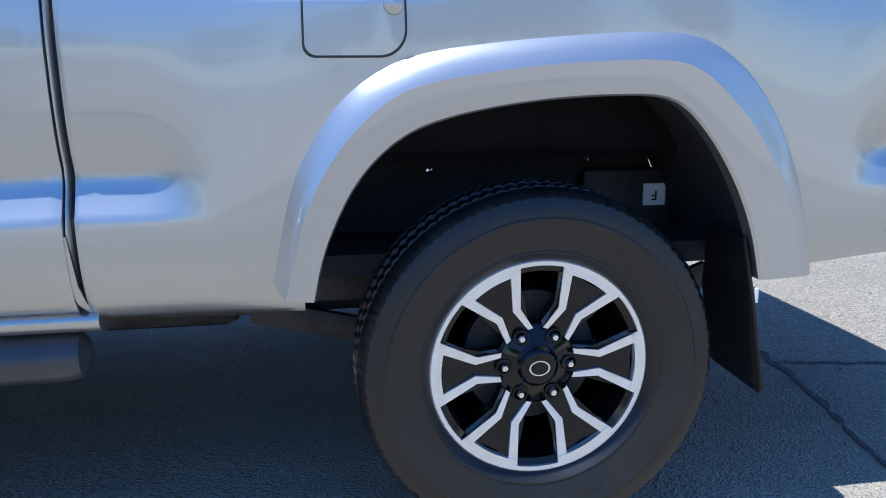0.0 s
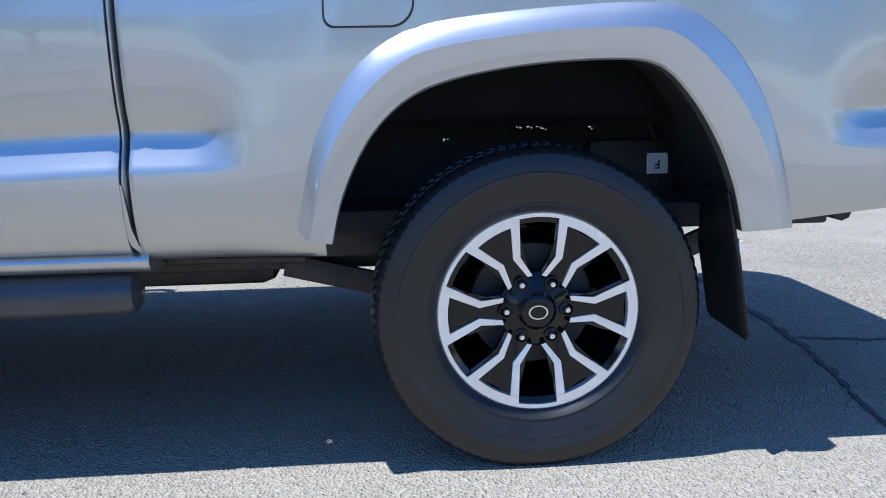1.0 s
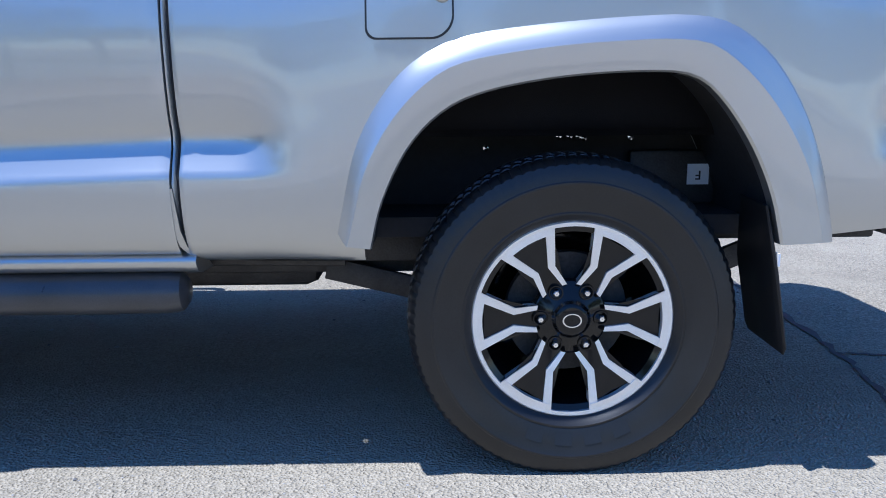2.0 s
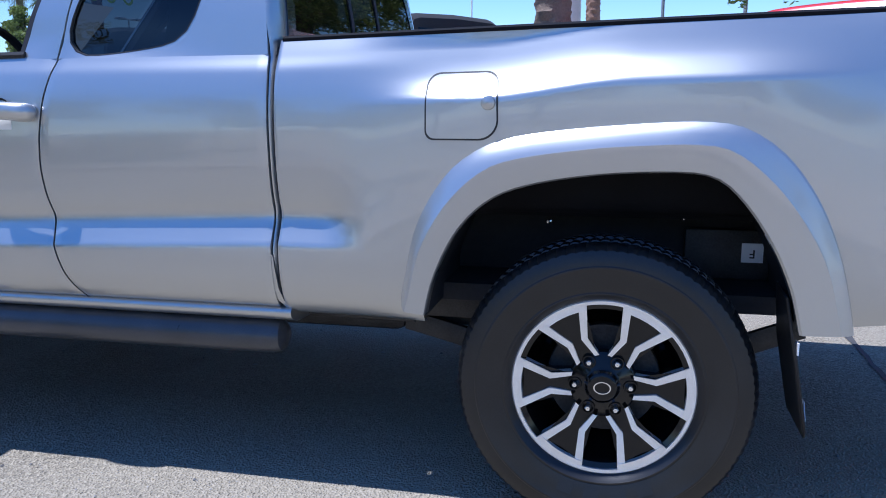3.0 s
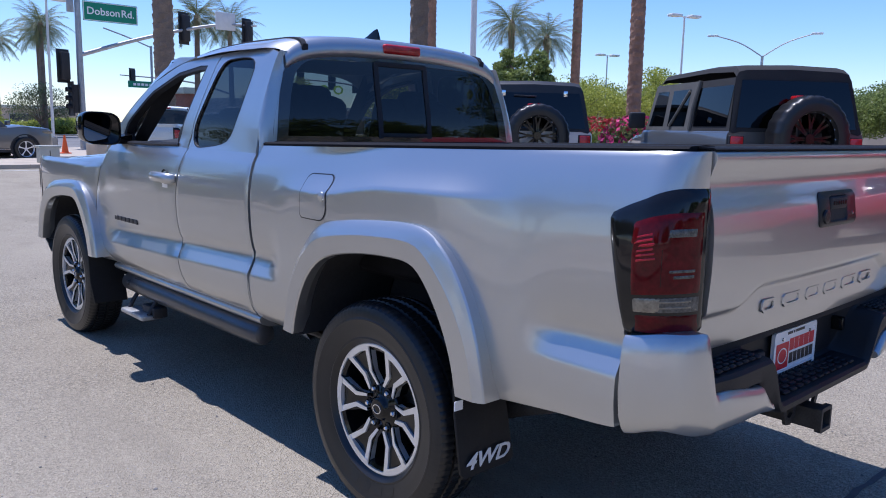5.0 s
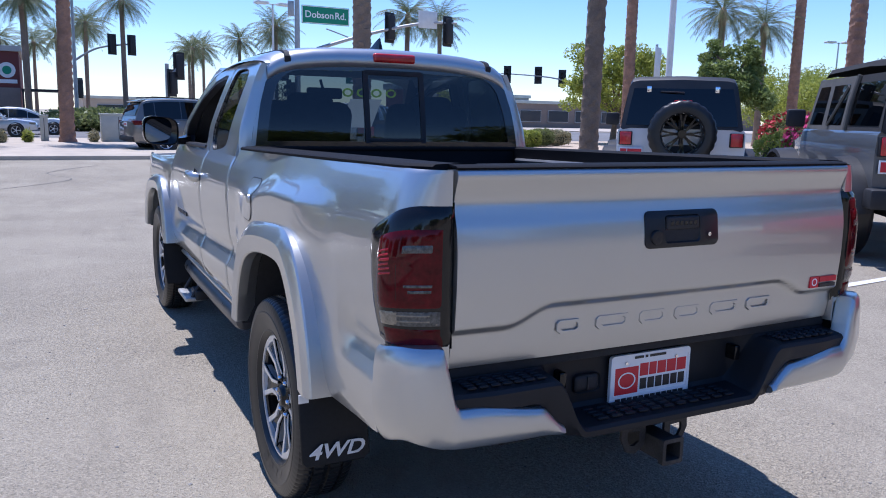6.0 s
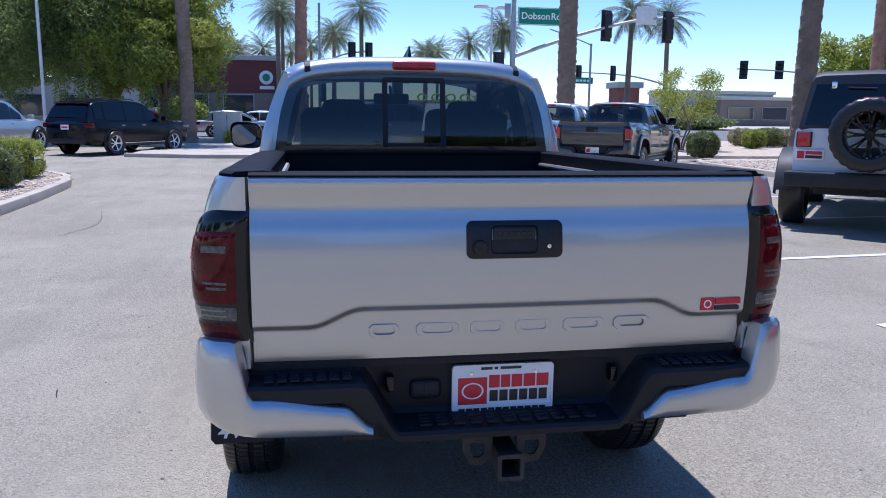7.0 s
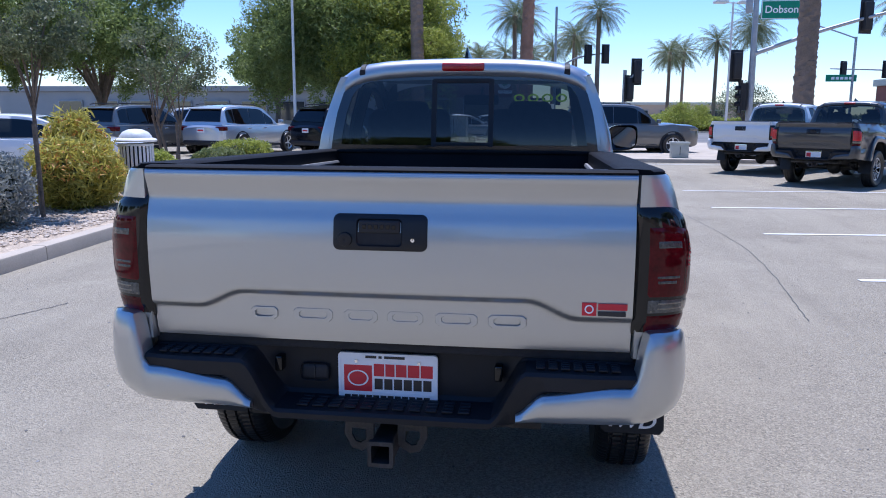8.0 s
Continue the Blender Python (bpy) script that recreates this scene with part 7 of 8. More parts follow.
    for (xa, za), (xb2, zb2), nm in (((lerp(rear_b, rear_t, .12) + .012, lerp(belt, H, .16)), (lerp(rear_b, rear_t, .88) + .02, lerp(belt, H, .86)), "rear_window"), ((lerp(front_b, front_t, .1) - .02, lerp(belt, H, .1)), (lerp(front_b, front_t, .92) - .03, lerp(belt, H, .88)), "windscreen")):
        bm = B()
        rows = []
        for i in range(7):
            k = i / 6
            z = lerp(za, zb2, k)
            p = min((q for q in pts if (q.x > -wb * .2) == (nm == "rear_window")), key=lambda q: abs(q.y - z))
            wt = w * lerp(.90, .72, (z - belt) / (H - belt)) * .90
            o = .012 if nm == "rear_window" else -.012
            rows.append([(p.x + o, -wt, z), (p.x + o * 1.6, 0, z + .02), (p.x + o, wt, z)])
        rows_mesh(bm, rows)
        part(nm, bm, M_CARGLASS, cabin)
    if kind == "suv":
        bm = B()
        rows_mesh(bm, [[(rear_t - .12, y, H - .05), (rear_t + .10, y, H - .075), (rear_t + .22, y, H - .115), (rear_t + .20, y, H - .14), (rear_t - .05, y, H - .13)] for y in (-w * .68, -w * .62, 0, w * .62, w * .68)], closed_v=True, cap=True)
        part("roof_spoiler", bm, pm, cabin)
    bm = B()
    box(bm, r0 - .12, r0 + .03, -w * .80, w * .80, .38, .56, .05, 2)
    part("rear_bumper", bm, M_PLASTIC, body)
    bm = B()
    box(bm, r0 - .02, r0 + .012, -.16, .16, belt - .26, belt - .11, .004)
    part("plate", bm, M_WHITE, body)
    bm = B()
    box(bm, r0 - .0, r0 + .015, -.12, .12, belt - .21, belt - .16)
    part("plate_bar", bm, M_PRINTRED, body)
    bm = B()
    box(bm, f0 - .01, f0 + .10, -w * .50, w * .50, .50, hoodz - .30, .03)
    part("grille", bm, M_PLASTIC, body)
    return T


def at(x, y, deg):
    """Pose of a car whose nose points deg degrees from -x towards +y."""
    return Matrix.Translation((x, y, 0)) @ Matrix.Rotation(math.radians(-deg), 4, "Z")


make_car("glossy black sport utility car parked beside a lamp post", M_NAVY, at(-24.0, -7.47, 30), 4.95, 1.93, 1.76, wb=2.85, wheel_r=.39, group="parked cars")
make_car("silver sport utility car parked in a row", M_SILVERCAR, at(-23.5, -11.3, 14), 4.95, 1.93, 1.76, wb=2.85, wheel_r=.39, group="parked cars")
make_car("dark grey sport utility car parked in a row", M_GUNMETAL, at(-22.0, -14.4, 14), 4.95, 1.93, 1.76, wb=2.85, wheel_r=.39, group="parked cars")
make_car("white low car behind the yellow shrub", M_WHITEPAINT, at(-14.5, -13.5, 75), 4.7, 1.82, 1.45, kind="sedan", wb=2.75, wheel_r=.33, group="parked cars")
make_car("red small car beyond the black one", M_REDPAINT, at(-37.5, -9.5, 70), 4.5, 1.8, 1.48, kind="sedan", wb=2.65, wheel_r=.33)
make_car("gunmetal large sport utility car waiting by the street", M_GUNMETAL, at(-26.7, 1.95, 80), 4.85, 1.95, 1.86, wb=2.8, wheel_r=.40)
make_car("grey sedan driving on the street", M_SILVERCAR, at(-42, -5.5, 92), 4.6, 1.8, 1.45, kind="sedan", wb=2.7, wheel_r=.33, group="street cars")
make_car("white sedan on the street", M_WHITEPAINT, at(-46, -3.8, 92), 4.6, 1.8, 1.45, kind="sedan", wb=2.7, wheel_r=.33, group="street cars")
make_car("white van on the street", M_WHITEPAINT, at(-46.5, 22.5, -88), 5.4, 1.95, 2.05, wb=3.2, wheel_r=.37, group="street cars")
make_car("white car parked far behind the palms", M_WHITEPAINT, at(-17.6, 31.8, -80), 4.6, 1.8, 1.5, kind="sedan", wb=2.7, wheel_r=.33, group="far cars")
make_car("silver sport utility car parked far behind the palms", M_SILVERCAR, at(-7.0, 33.0, -85), 4.8, 1.9, 1.7, wb=2.8, group="far cars")
make_car("grey car parked far behind the palms", M_GUNMETAL, at(-3.2, 31.0, -70), 4.6, 1.8, 1.5, kind="sedan", wb=2.7, wheel_r=.33, group="far cars")
make_car("white sport utility car behind the dark hedge", M_WHITEPAINT, at(-33, -17, 70), 4.8, 1.9, 1.75, wb=2.8)


def make_offroader(label, body_m, top_m, m, soft, doors4):
    """A boxy open-air off-roader with a spare wheel on its tail; x = 0 at the rear axle."""
    T = thing("off_roader", label, "car", "angle-parked off-roaders", m=m)
    wb = 2.95 if doors4 else 2.42
    R = .44
    w = .79
    tail = .62
    bm = B()
    rows = []
    for x in [lerp(tail, -wb + .55, i / 12) for i in range(13)]:
        half = [(w - .06, .55), (w - .01, .60), (w, .75), (w + .005, 1.0), (w - .005, 1.17), (w - .03, 1.20)]
        rows.append([(x, -y, z) for y, z in half] + [(x, y, z) for y, z in reversed(half)])
    rows_mesh(bm, rows, closed_v=True, cap=True)
    body = part("tub", bm, body_m, T)
    bm = B()
    rows = []
    for x, hw, z in ((-wb + .56, .72, 1.19), (-wb + .2, .68, 1.17), (-wb - .3, .60, 1.14), (-wb - .62, .55, 1.10), (-wb - .66, .54, 1.04)):
        rows.append([(x, -hw, .62), (x, -hw, z - .06), (x, -hw + .05, z - .01), (x, 0, z + .02), (x, hw - .05, z - .01), (x, hw, z - .06), (x, hw, .62)])
    rows_mesh(bm, rows, cap=True)
    part("hood", bm, body_m, T)
    bm = B()
    box(bm, -wb - .71, -wb - .65, -.55, .55, .70, 1.05, .03)
    part("grille", bm, M_PLASTIC, T)
    for s in (-1, 1):
        for x in (0, -wb):
            road_wheel(T, x, s * .80, R, .29, M_RIMBLACK, spokes=8)
            bm = B()
            arc = [(x + .60 * math.cos(t), R + .50 * math.sin(t) + .03) for t in (math.pi * k / 12 for k in range(13))]
            rows_mesh(bm, [[(a, s * y, b + dz) for a, b in arc] for y, dz in ((.74, .0), (.97, -.02), (.985, -.06), (.95, -.07))])
            part("fender_flare", bm, M_PLASTIC, T)
        bm = B()
        box(bm, tail - .06, tail + .035, min(s * .60, s * .77), max(s * .60, s * .77), .98, 1.16, .012)
        lampo = part("tail_lamp", bm, M_PLASTIC, T)
        bm = B()
        box(bm, tail + .03, tail + .05, min(s * .615, s * .755), max(s * .615, s * .755), .99, 1.15, .008)
        part("red_lens", bm, M_RED, lampo)
        bm = B()
        box(bm, -wb + .62, -wb + .72, min(s * .80, s * 1.02), max(s * .80, s * 1.02), 1.22, 1.42, .03)
        part("door_mirror", bm, M_PLASTIC, T)
        bm = B()
        tube(bm, [(-wb + .60, s * .86, .50), (-.55, s * .86, .50)], .04, 10)
        part("side_step", bm, M_PLASTIC, T)
        # screen frame
        bm = B()
        tube(bm, [(-wb + .52, s * .70, 1.18), (-wb + .80, s * .64, 1.74)], .03, 8)
        part("screen_pillar", bm, body_m, T)
    bm = B()
    rows_mesh(bm, [[(-wb + .52, -.68, 1.2), (-wb + .52, .68, 1.2)], [(-wb + .78, -.62, 1.72), (-wb + .78, .62, 1.72)]])
    part("windscreen", bm, M_CARGLASS, T)
    # top
    zt = 1.86
    bm = B()
    rows = []
    for x, k, z in ((tail + .01, .0, 1.20), (tail - .06, .45, 1.55), (tail - .12, .9, zt - .05), (tail - .20, 1.0, zt), (-.2, 1.0, zt + .025), (-wb * .6, 1.0, zt + .01), (-wb + .86, 1.0, zt - .045), (-wb + .80, .9, zt - .08)):
        hw = lerp(.755, .665, (z - 1.2) / .6)
        rows.append([(x, -hw - .0, max(1.20, z - .07)), (x, -hw + .03, z - .02), (x, -hw + .12, z), (x, 0, z + .015), (x, hw - .12, z), (x, hw - .03, z - .02), (x, hw, max(1.20, z - .07))])
    rows_mesh(bm, rows)
    top = part("soft_top" if soft else "hard_top", bm, top_m, T)
    for s in (-1, 1):
        bm = B()
        pane = [[(x, s * y, z) for x in [lerp(tail - .01 - .02 * ((z - 1.2) / .6) * 6, -wb + .62 + .25 * ((z - 1.2) / .6), i / 10) for i in range(11)]] for y, z in ((.757, 1.19), (.735, 1.34), (.700, 1.56), (.668, 1.735))]
        rows_mesh(bm, pane)
        part("top_side", bm, top_m, top)
        cuts = [(-wb + .72, -wb + 1.42), (-wb + 1.52, -.18), (-.10, tail - .22)] if doors4 else [(-wb + .72, -wb + 1.20), (-wb + 1.34, -wb + 1.86), (-wb + 2.10, tail - .10)]
        for a, b in cuts:
            bm = B()
            rows_mesh(bm, [[(lerp(a, b, t) + sh * (.12 if a < -wb + 1 and t < .5 else 0), s * (y + .006), z) for t in (0, .5, 1)] for y, z, sh in ((.748, 1.25, 0), (.715, 1.46, .5), (.682, 1.66, 1))])
            part("side_window", bm, M_CARGLASS, top)
        if soft:
            bm = B()
            tube(bm, [(-wb + 1.42, s * .757, 1.25), (-wb + 1.84, s * .69, 1.64)], .022, 6)
            part("window_strap", bm, M_CANVASLIGHT, top)
            bm = B()
            rows_mesh(bm, [[(lerp(a, b, t) + .12 * k, s * (lerp(.757, .668, k) + .003), lerp(1.20, 1.74, k)) for t in (0, .5, 1)] for k in (0, .5, 1) for a, b in ((-wb + .62, -wb + 2.06 - .10 * k),)])
            part("canvas_door", bm, M_CANVASLIGHT, top, "pale grey canvas door top")
            bm = B()
            tube(bm, [(-wb + 2.03, s * .765, 1.20), (-wb + 2.05, s * .735, 1.45), (-wb + 2.10, s * .68, 1.74)], .03, 8)
            part("rolled_canvas", bm, M_CANVASLIGHT, top)
    bm = B()
    rows_mesh(bm, [[(tail + .012, -.69, 1.24), (tail + .016, 0, 1.24), (tail + .012, .69, 1.24)], [(tail - .035, -.65, 1.5), (tail - .03, 0, 1.5), (tail - .035, .65, 1.5)], [(tail - .085, -.61, 1.71), (tail - .08, 0, 1.71), (tail - .085, .61, 1.71)]])
    part("rear_window", bm, M_CARGLASS, top)
    bm = B()
    rows_mesh(bm, [[(tail - .002, -.755, 1.2), (tail - .002, .755, 1.2)], [(tail - .055, -.715, 1.46), (tail - .055, .715, 1.46)], [(tail - .125, -.668, 1.74), (tail - .125, .668, 1.74)]])
    part("rear_panel", bm, top_m, top)
    if not soft:
        bm = B()
        tube(bm, [(tail - .03, .02, 1.66), (tail - .04, -.28, 1.67)], .008, 5)
        part("wiper", bm, M_PLASTIC, top)
        for y in (-.42, .42):
            bm = B()
            box(bm, tail - .10, tail - .06, y - .03, y + .03, 1.66, 1.74, .008)
            part("glass_hinge", bm, M_CHROME, top)
    # spare wheel
    bm = B()
    r, h = .42, .15
    rows = []
    for k in range(72):
        t = 2 * math.pi * k / 72
        row = []
        for q, hh in ((.60, .10), (.64, .145), (.80, .155), (.93, .145), (.99, .115), (1.0, .06), (1.0, -.05), (.97, -.12), (.8, -.14), (.6, -.1)):
            d = .025 if (k % 3 == 0 and q > .9) else 0
            row.append((tail + .22 + hh, (q - d) * r * math.cos(t), 1.14 + (q - d) * r * math.sin(t)))
        rows.append(row)
    rows_mesh(bm, rows, closed_u=True)
    spare = part("spare_tyre", bm, M_RUBBER, T, "chunky spare tyre on the tail")
    bm = B()
    lathe(bm, [(.27, .10), (.24, .03), (.235, -.1)], 36, "x", (tail + .22, 0, 1.14))
    lathe(bm, [(.001, .06), (.05, .06), (.06, .03), (.06, -.06)], 16, "x", (tail + .22, 0, 1.14))
    for k in range(8):
        t = 2 * math.pi * k / 8
        for dt in (-.14, .14):
            rows_mesh(bm, [[(tail + .22 + xx, rr * math.cos(t + dt * rr / .25) - ww * math.sin(t), 1.14 + rr * math.sin(t + dt * rr / .25) + ww * math.cos(t)) for ww in (-.012, .012)] for rr, xx in ((.05, .055), (.15, .05), (.245, .06))])
    part("spare_rim", bm, M_RIMBLACK, spare)
    bm = B()
    for k in range(16):
        t = 2 * math.pi * k / 16
        bmesh.ops.create_icosphere(bm, subdivisions=1, radius=.010, matrix=Matrix.Translation((tail + .325, .255 * math.cos(t), 1.14 + .255 * math.sin(t))))
    tagged(part("rim_bolts", bm, M_CHROME, spare), kind="stuff")
    bm = B()
    box(bm, tail - .02, tail + .12, -.18, .18, .85, 1.0, .02)
    tube(bm, [(tail + .05, 0, 1.0), (tail + .05, 0, 1.52)], .025, 8)
    part("spare_carrier", bm, M_PLASTIC, T)
    bm = B()
    box(bm, tail + .02, tail + .14, -.11, .11, 1.50, 1.56, .015)
    part("high_brake_lamp", bm, M_RED, T)
    bm = B()
    box(bm, tail - .02, tail + .20, -.86, .86, .52, .70, .03)
    part("rear_bumper", bm, M_PLASTIC, T)
    bm = B()
    box(bm, tail + .03, tail + .045, -.76, -.46, .83, .95, .004)
    pl = part("plate", bm, M_WHITE, T)
    for y0, y1, z0, z1, mt in ((-.745, -.665, .845, .935, M_PRINTRED), (-.655, -.475, .895, .935, M_PRINTRED), (-.655, -.475, .85, .885, M_PRINTBLACK)):
        bm = B()
        box(bm, tail + .044, tail + .047, y0, y1, z0, z1)
        part("plate_bar", bm, mt, pl, "", False)
    bm = B()
    box(bm, -wb - .85, -wb - .68, -.80, .80, .55, .72, .03)
    part("front_bumper", bm, M_PLASTIC, T)
    bm = B()
    box(bm, -wb - .3, tail - .1, -.55, .55, .42, .56, .02)
    part("underbody", bm, M_DARK, T)
    bm = B()
    for y in (-.38, .38):
        box(bm, -.95, -.80, y - .22, y + .22, .8, 1.58, .06, 2)
    part("seats", bm, M_CLOTH, T)
    return T


make_offroader("white off-roader with a black hard top and spare wheel", M_WHITEPAINT, M_HARDTOP, at(-6.3, 7.05, 40) @ Matrix.Scale(1.13, 4), False, True)
make_offroader("grey off-roader with a canvas soft top and spare wheel", M_JEEPGREY, M_SOFTTOP, at(-2.42, 7.15, 36) @ Matrix.Diagonal((1.08, 1.08, 1.17, 1)), True, False)


def make_red_pickup(m):
    """A tall red heavy-duty pickup; x = 0 at the rear axle, nose to -x."""
    T = thing("pickup_truck", "bright red heavy-duty pickup truck parked beside a palm", "pickup truck", m=m)
    wb, w, R = 3.8, 1.0, .42
    bm = B()
    rows = []
    top = [(1.30, 1.38), (1.28, 1.40), (0, 1.40), (-.75, 1.40), (-1.2, 1.42), (-3.0, 1.40), (-3.2, 1.61), (-4.4, 1.53), (-4.68, 1.36), (-4.72, .9)]
    for x in [lerp(1.30, -4.72, i / 50) for i in range(51)]:
        z = curve(sorted(top), x)
        ww = w * (1 - .10 * smooth01(-4.1, -4.72, x))
        half = [(ww * .90, .55), (ww * .985, .60), (ww, .8), (ww * 1.0, 1.05), (ww * .99, 1.25), (ww * .96, z - .05), (ww * .90, z), (ww * .4, z + .03), (0, z + .04)]
        rows.append([(x, -y, q) for y, q in half] + [(x, y, q) for y, q in reversed(half[:-1])])
    rows_mesh(bm, rows, cap=True)
    body = part("body", bm, M_REDPAINT, T)
    bm = B()
    pts = spline([(-.80, 1.38, 0), (-.86, 1.7, 0), (-.98, 1.95, 0), (-1.4, 2.0, 0), (-2.2, 1.985, 0), (-2.55, 1.92, 0), (-2.95, 1.66, 0), (-3.32, 1.42, 0)], 44)
    rows = []
    for p in pts:
        k = (p.y - 1.38) / .62
        wt = w * lerp(.94, .74, k)
        rows.append([(p.x, -w * .94, 1.36), (p.x, -wt, p.y - .05 * k), (p.x, -wt * .92, p.y - .01), (p.x, 0, p.y + .02), (p.x, wt * .92, p.y - .01), (p.x, wt, p.y - .05 * k), (p.x, w * .94, 1.36)])
    rows_mesh(bm, rows)
    cab = part("cabin", bm, M_REDPAINT, T)
    for s in (-1, 1):
        for a, b, c, d in ((-3.02, -2.02, -2.52, -2.06), (-1.86, -.96, -1.84, -1.06)):
            bm = B()
            rows = []
            for k in (0, .33, .66, 1):
                z = lerp(1.44, 1.86, k)
                y = w * lerp(.94, .74, (z - 1.38) / .62) + .006
                rows.append([(lerp(lerp(a, c, k), lerp(b, d, k), t), s * y, z) for t in (0, .5, 1)])
            rows_mesh(bm, rows)
            part("side_window", bm, M_CARGLASS, cab)
        bm = B()
        box(bm, -2.98, -2.86, min(s * 1.0, s * 1.22), max(s * 1.0, s * 1.22), 1.44, 1.80, .04)
        part("door_mirror", bm, M_PLASTIC, T)
        for x in (0, -wb):
            road_wheel(T, x, s * .86, R, .28, M_ALLOY, spokes=8)
            bm = B()
            lathe(bm, [(.001, .0), (R * 1.14, .0), (R * 1.16, -.01)], 28, "y", (x, s * 1.004, R * 1.05), s)
            part("wheel_arch", bm, M_DARK, body)
        bm = B()
        box(bm, -2.25, -2.05, min(s * .99, s * 1.03), max(s * .99, s * 1.03), 1.22, 1.27, .01)
        part("door_handle", bm, M_CHROME, body)
        bm = B()
        box(bm, -4.71, -4.45, min(s * .62, s * .95), max(s * .62, s * .95), 1.02, 1.25, .04)
        part("headlamp", bm, M_LAMPCLEAR, body)
    bm = B()
    box(bm, -4.80, -4.66, -.62, .62, .75, 1.26, .05)
    part("grille", bm, M_CHROME, body)
    bm = B()
    box(bm, -4.9, -4.6, -.98, .98, .5, .74, .05)
    part("front_bumper", bm, M_CHROME, body)
    bm = B()
    box(bm, 1.25, 1.42, -.98, .98, .5, .72, .05)
    part("rear_bumper", bm, M_CHROME, body)
    bm = B()
    rows_mesh(bm, [[(-3.23, -.84, 1.50), (-3.27, 0, 1.52), (-3.23, .84, 1.50)], [(-2.66, -.74, 1.88), (-2.70, 0, 1.91), (-2.66, .74, 1.88)]])
    part("windscreen", bm, M_CARGLASS, cab)
    bm = B()
    box(bm, -4.2, 1.2, -.6, .6, .40, .56)
    part("underbody", bm, M_DARK, T)


make_red_pickup(at(4.61, 7.25, 30) @ Matrix.Scale(1.15, 4))

# ---- street furniture ----
M_GALV = mat("galvanised", (0.36, 0.37, 0.38), 0.5, 0.6, vary=0.15, scale=4, grain=40)
M_LAMPWHITE = mat("lamp_white_paint", (0.70, 0.70, 0.68), 0.5, vary=0.06)
M_SIGNGREEN = mat("sign_green", (0.0, 0.22, 0.12), 0.35, vary=0.06)
M_SIGNALBLACK = mat("signal_black", (0.018, 0.018, 0.02), 0.6, vary=0.2)
M_PYLON = mat("pylon_paint", (0.72, 0.64, 0.62), 0.5, vary=0.05)
M_BOX = mat("cabinet_paint", (0.42, 0.43, 0.38), 0.6, vary=0.10, scale=3)
M_CONE = mat("cone_orange", (0.75, 0.12, 0.02), 0.6, vary=0.1)
M_REDLIT = mat("signal_red_lit", (0.9, 0.03, 0.02), 0.4, emit=2.5)


def signal_head(parent, x, y, z, yaw, lit=False):
    m = Matrix.Translation((x, y, z)) @ Matrix.Rotation(yaw, 4, "Z")
    bm = B()
    box(bm, -.12, .12, -.19, .19, -.58, .58, .03, 2, m=m)
    hd = part("signal_head", bm, M_SIGNALBLACK, parent)
    bm = B()
    box(bm, -.125, -.11, -.31, .31, -.72, .72, .02, 2, m=m)
    part("backplate", bm, M_SIGNALBLACK, hd)
    for k in (-1, 0, 1):
        bm = B()
        rows = []
        for j in range(13):
            t = math.pi * (j / 12 * 1.3 - .15)
            rows.append([m @ Vector((-.12, .14 * math.cos(t), k * .36 + .14 * math.sin(t))), m @ Vector((-.32, .14 * math.cos(t), k * .36 + .14 * math.sin(t)))])
        rows_mesh(bm, rows)
        part("visor", bm, M_SIGNALBLACK, hd)
        bm = B()
        lathe(bm, [(.001, 0), (.13, 0)], 16, "x", (0, 0, 0))
        for v in bm.verts:
            v.co = m @ (v.co + Vector((-.125, 0, k * .36)))
        part("signal_lens", bm, M_REDLIT if lit and k == 1 else M_GLASSDARK, hd)
    return hd


M_GLASSDARK = mat("signal_lens_dark", (0.03, 0.02, 0.015), 0.3, vary=0.2)
# near signal with its long arm over the street
SG = thing("traffic_signal", "grey signal pole with a mast arm and a green street sign", "traffic signal", "traffic signals", m=pose(-34.6, 9.45, 0))
bm = B()
tube(bm, [(0, 0, 0), (0, 0, 8.5)], [.16, .11], 12)
part("pole", bm, M_GALV, SG)
bm = B()
tube(bm, spline([(0, 0, 4.2), (.9, 2.7, 5.15), (2.0, 5.4, 5.85), (2.7, 7.2, 5.95)], 18), [lerp(.10, .05, i / 17) for i in range(18)], 10)
part("mast_arm", bm, M_GALV, SG)
signal_head(SG, 1.45, 4.25, 5.65, .35)
signal_head(SG, 2.55, 6.85, 5.55, .35)
signal_head(SG, -.05, -.62, 3.7, .35)
signal_head(SG, .1, -.35, 2.3, 1.6)
bm = B()
box(bm, -.02, .02, .22, 2.62, 5.72, 6.56, .01)
sign = part("street_sign", bm, M_SIGNGREEN, SG, "green street name sign")
bm = B()
box(bm, .020, .023, .24, 2.60, 5.74, 6.54)
part("sign_border", bm, M_WHITE, sign, "", False)
bm = B()
box(bm, .0232, .026, .27, 2.57, 5.77, 6.51)
part("sign_face", bm, M_SIGNGREEN, sign, "", False)
for word, y in (("Dobson", 1.10), ("Rd.", 2.17)):
    bm = B()
    text_mesh(bm, word, .45, Matrix.Translation((.029, y, 6.14)) @ Matrix(((0, 0, 1, 0), (1, 0, 0, 0), (0, 1, 0, 0), (0, 0, 0, 1))), .002, 1.2)
    part("sign_lettering", bm, M_WHITE, sign, "white street name lettering", False)
bm = B()
box(bm, -.02, .02, -.45, -.15, 6.0, 6.7, .01)
part("blank_plate", bm, M_GALV, SG)
bm = B()
box(bm, 2.3, 2.34, 5.3, 6.3, 5.65, 6.45, .01)
part("blank_plate", bm, M_LAMPWHITE, SG)
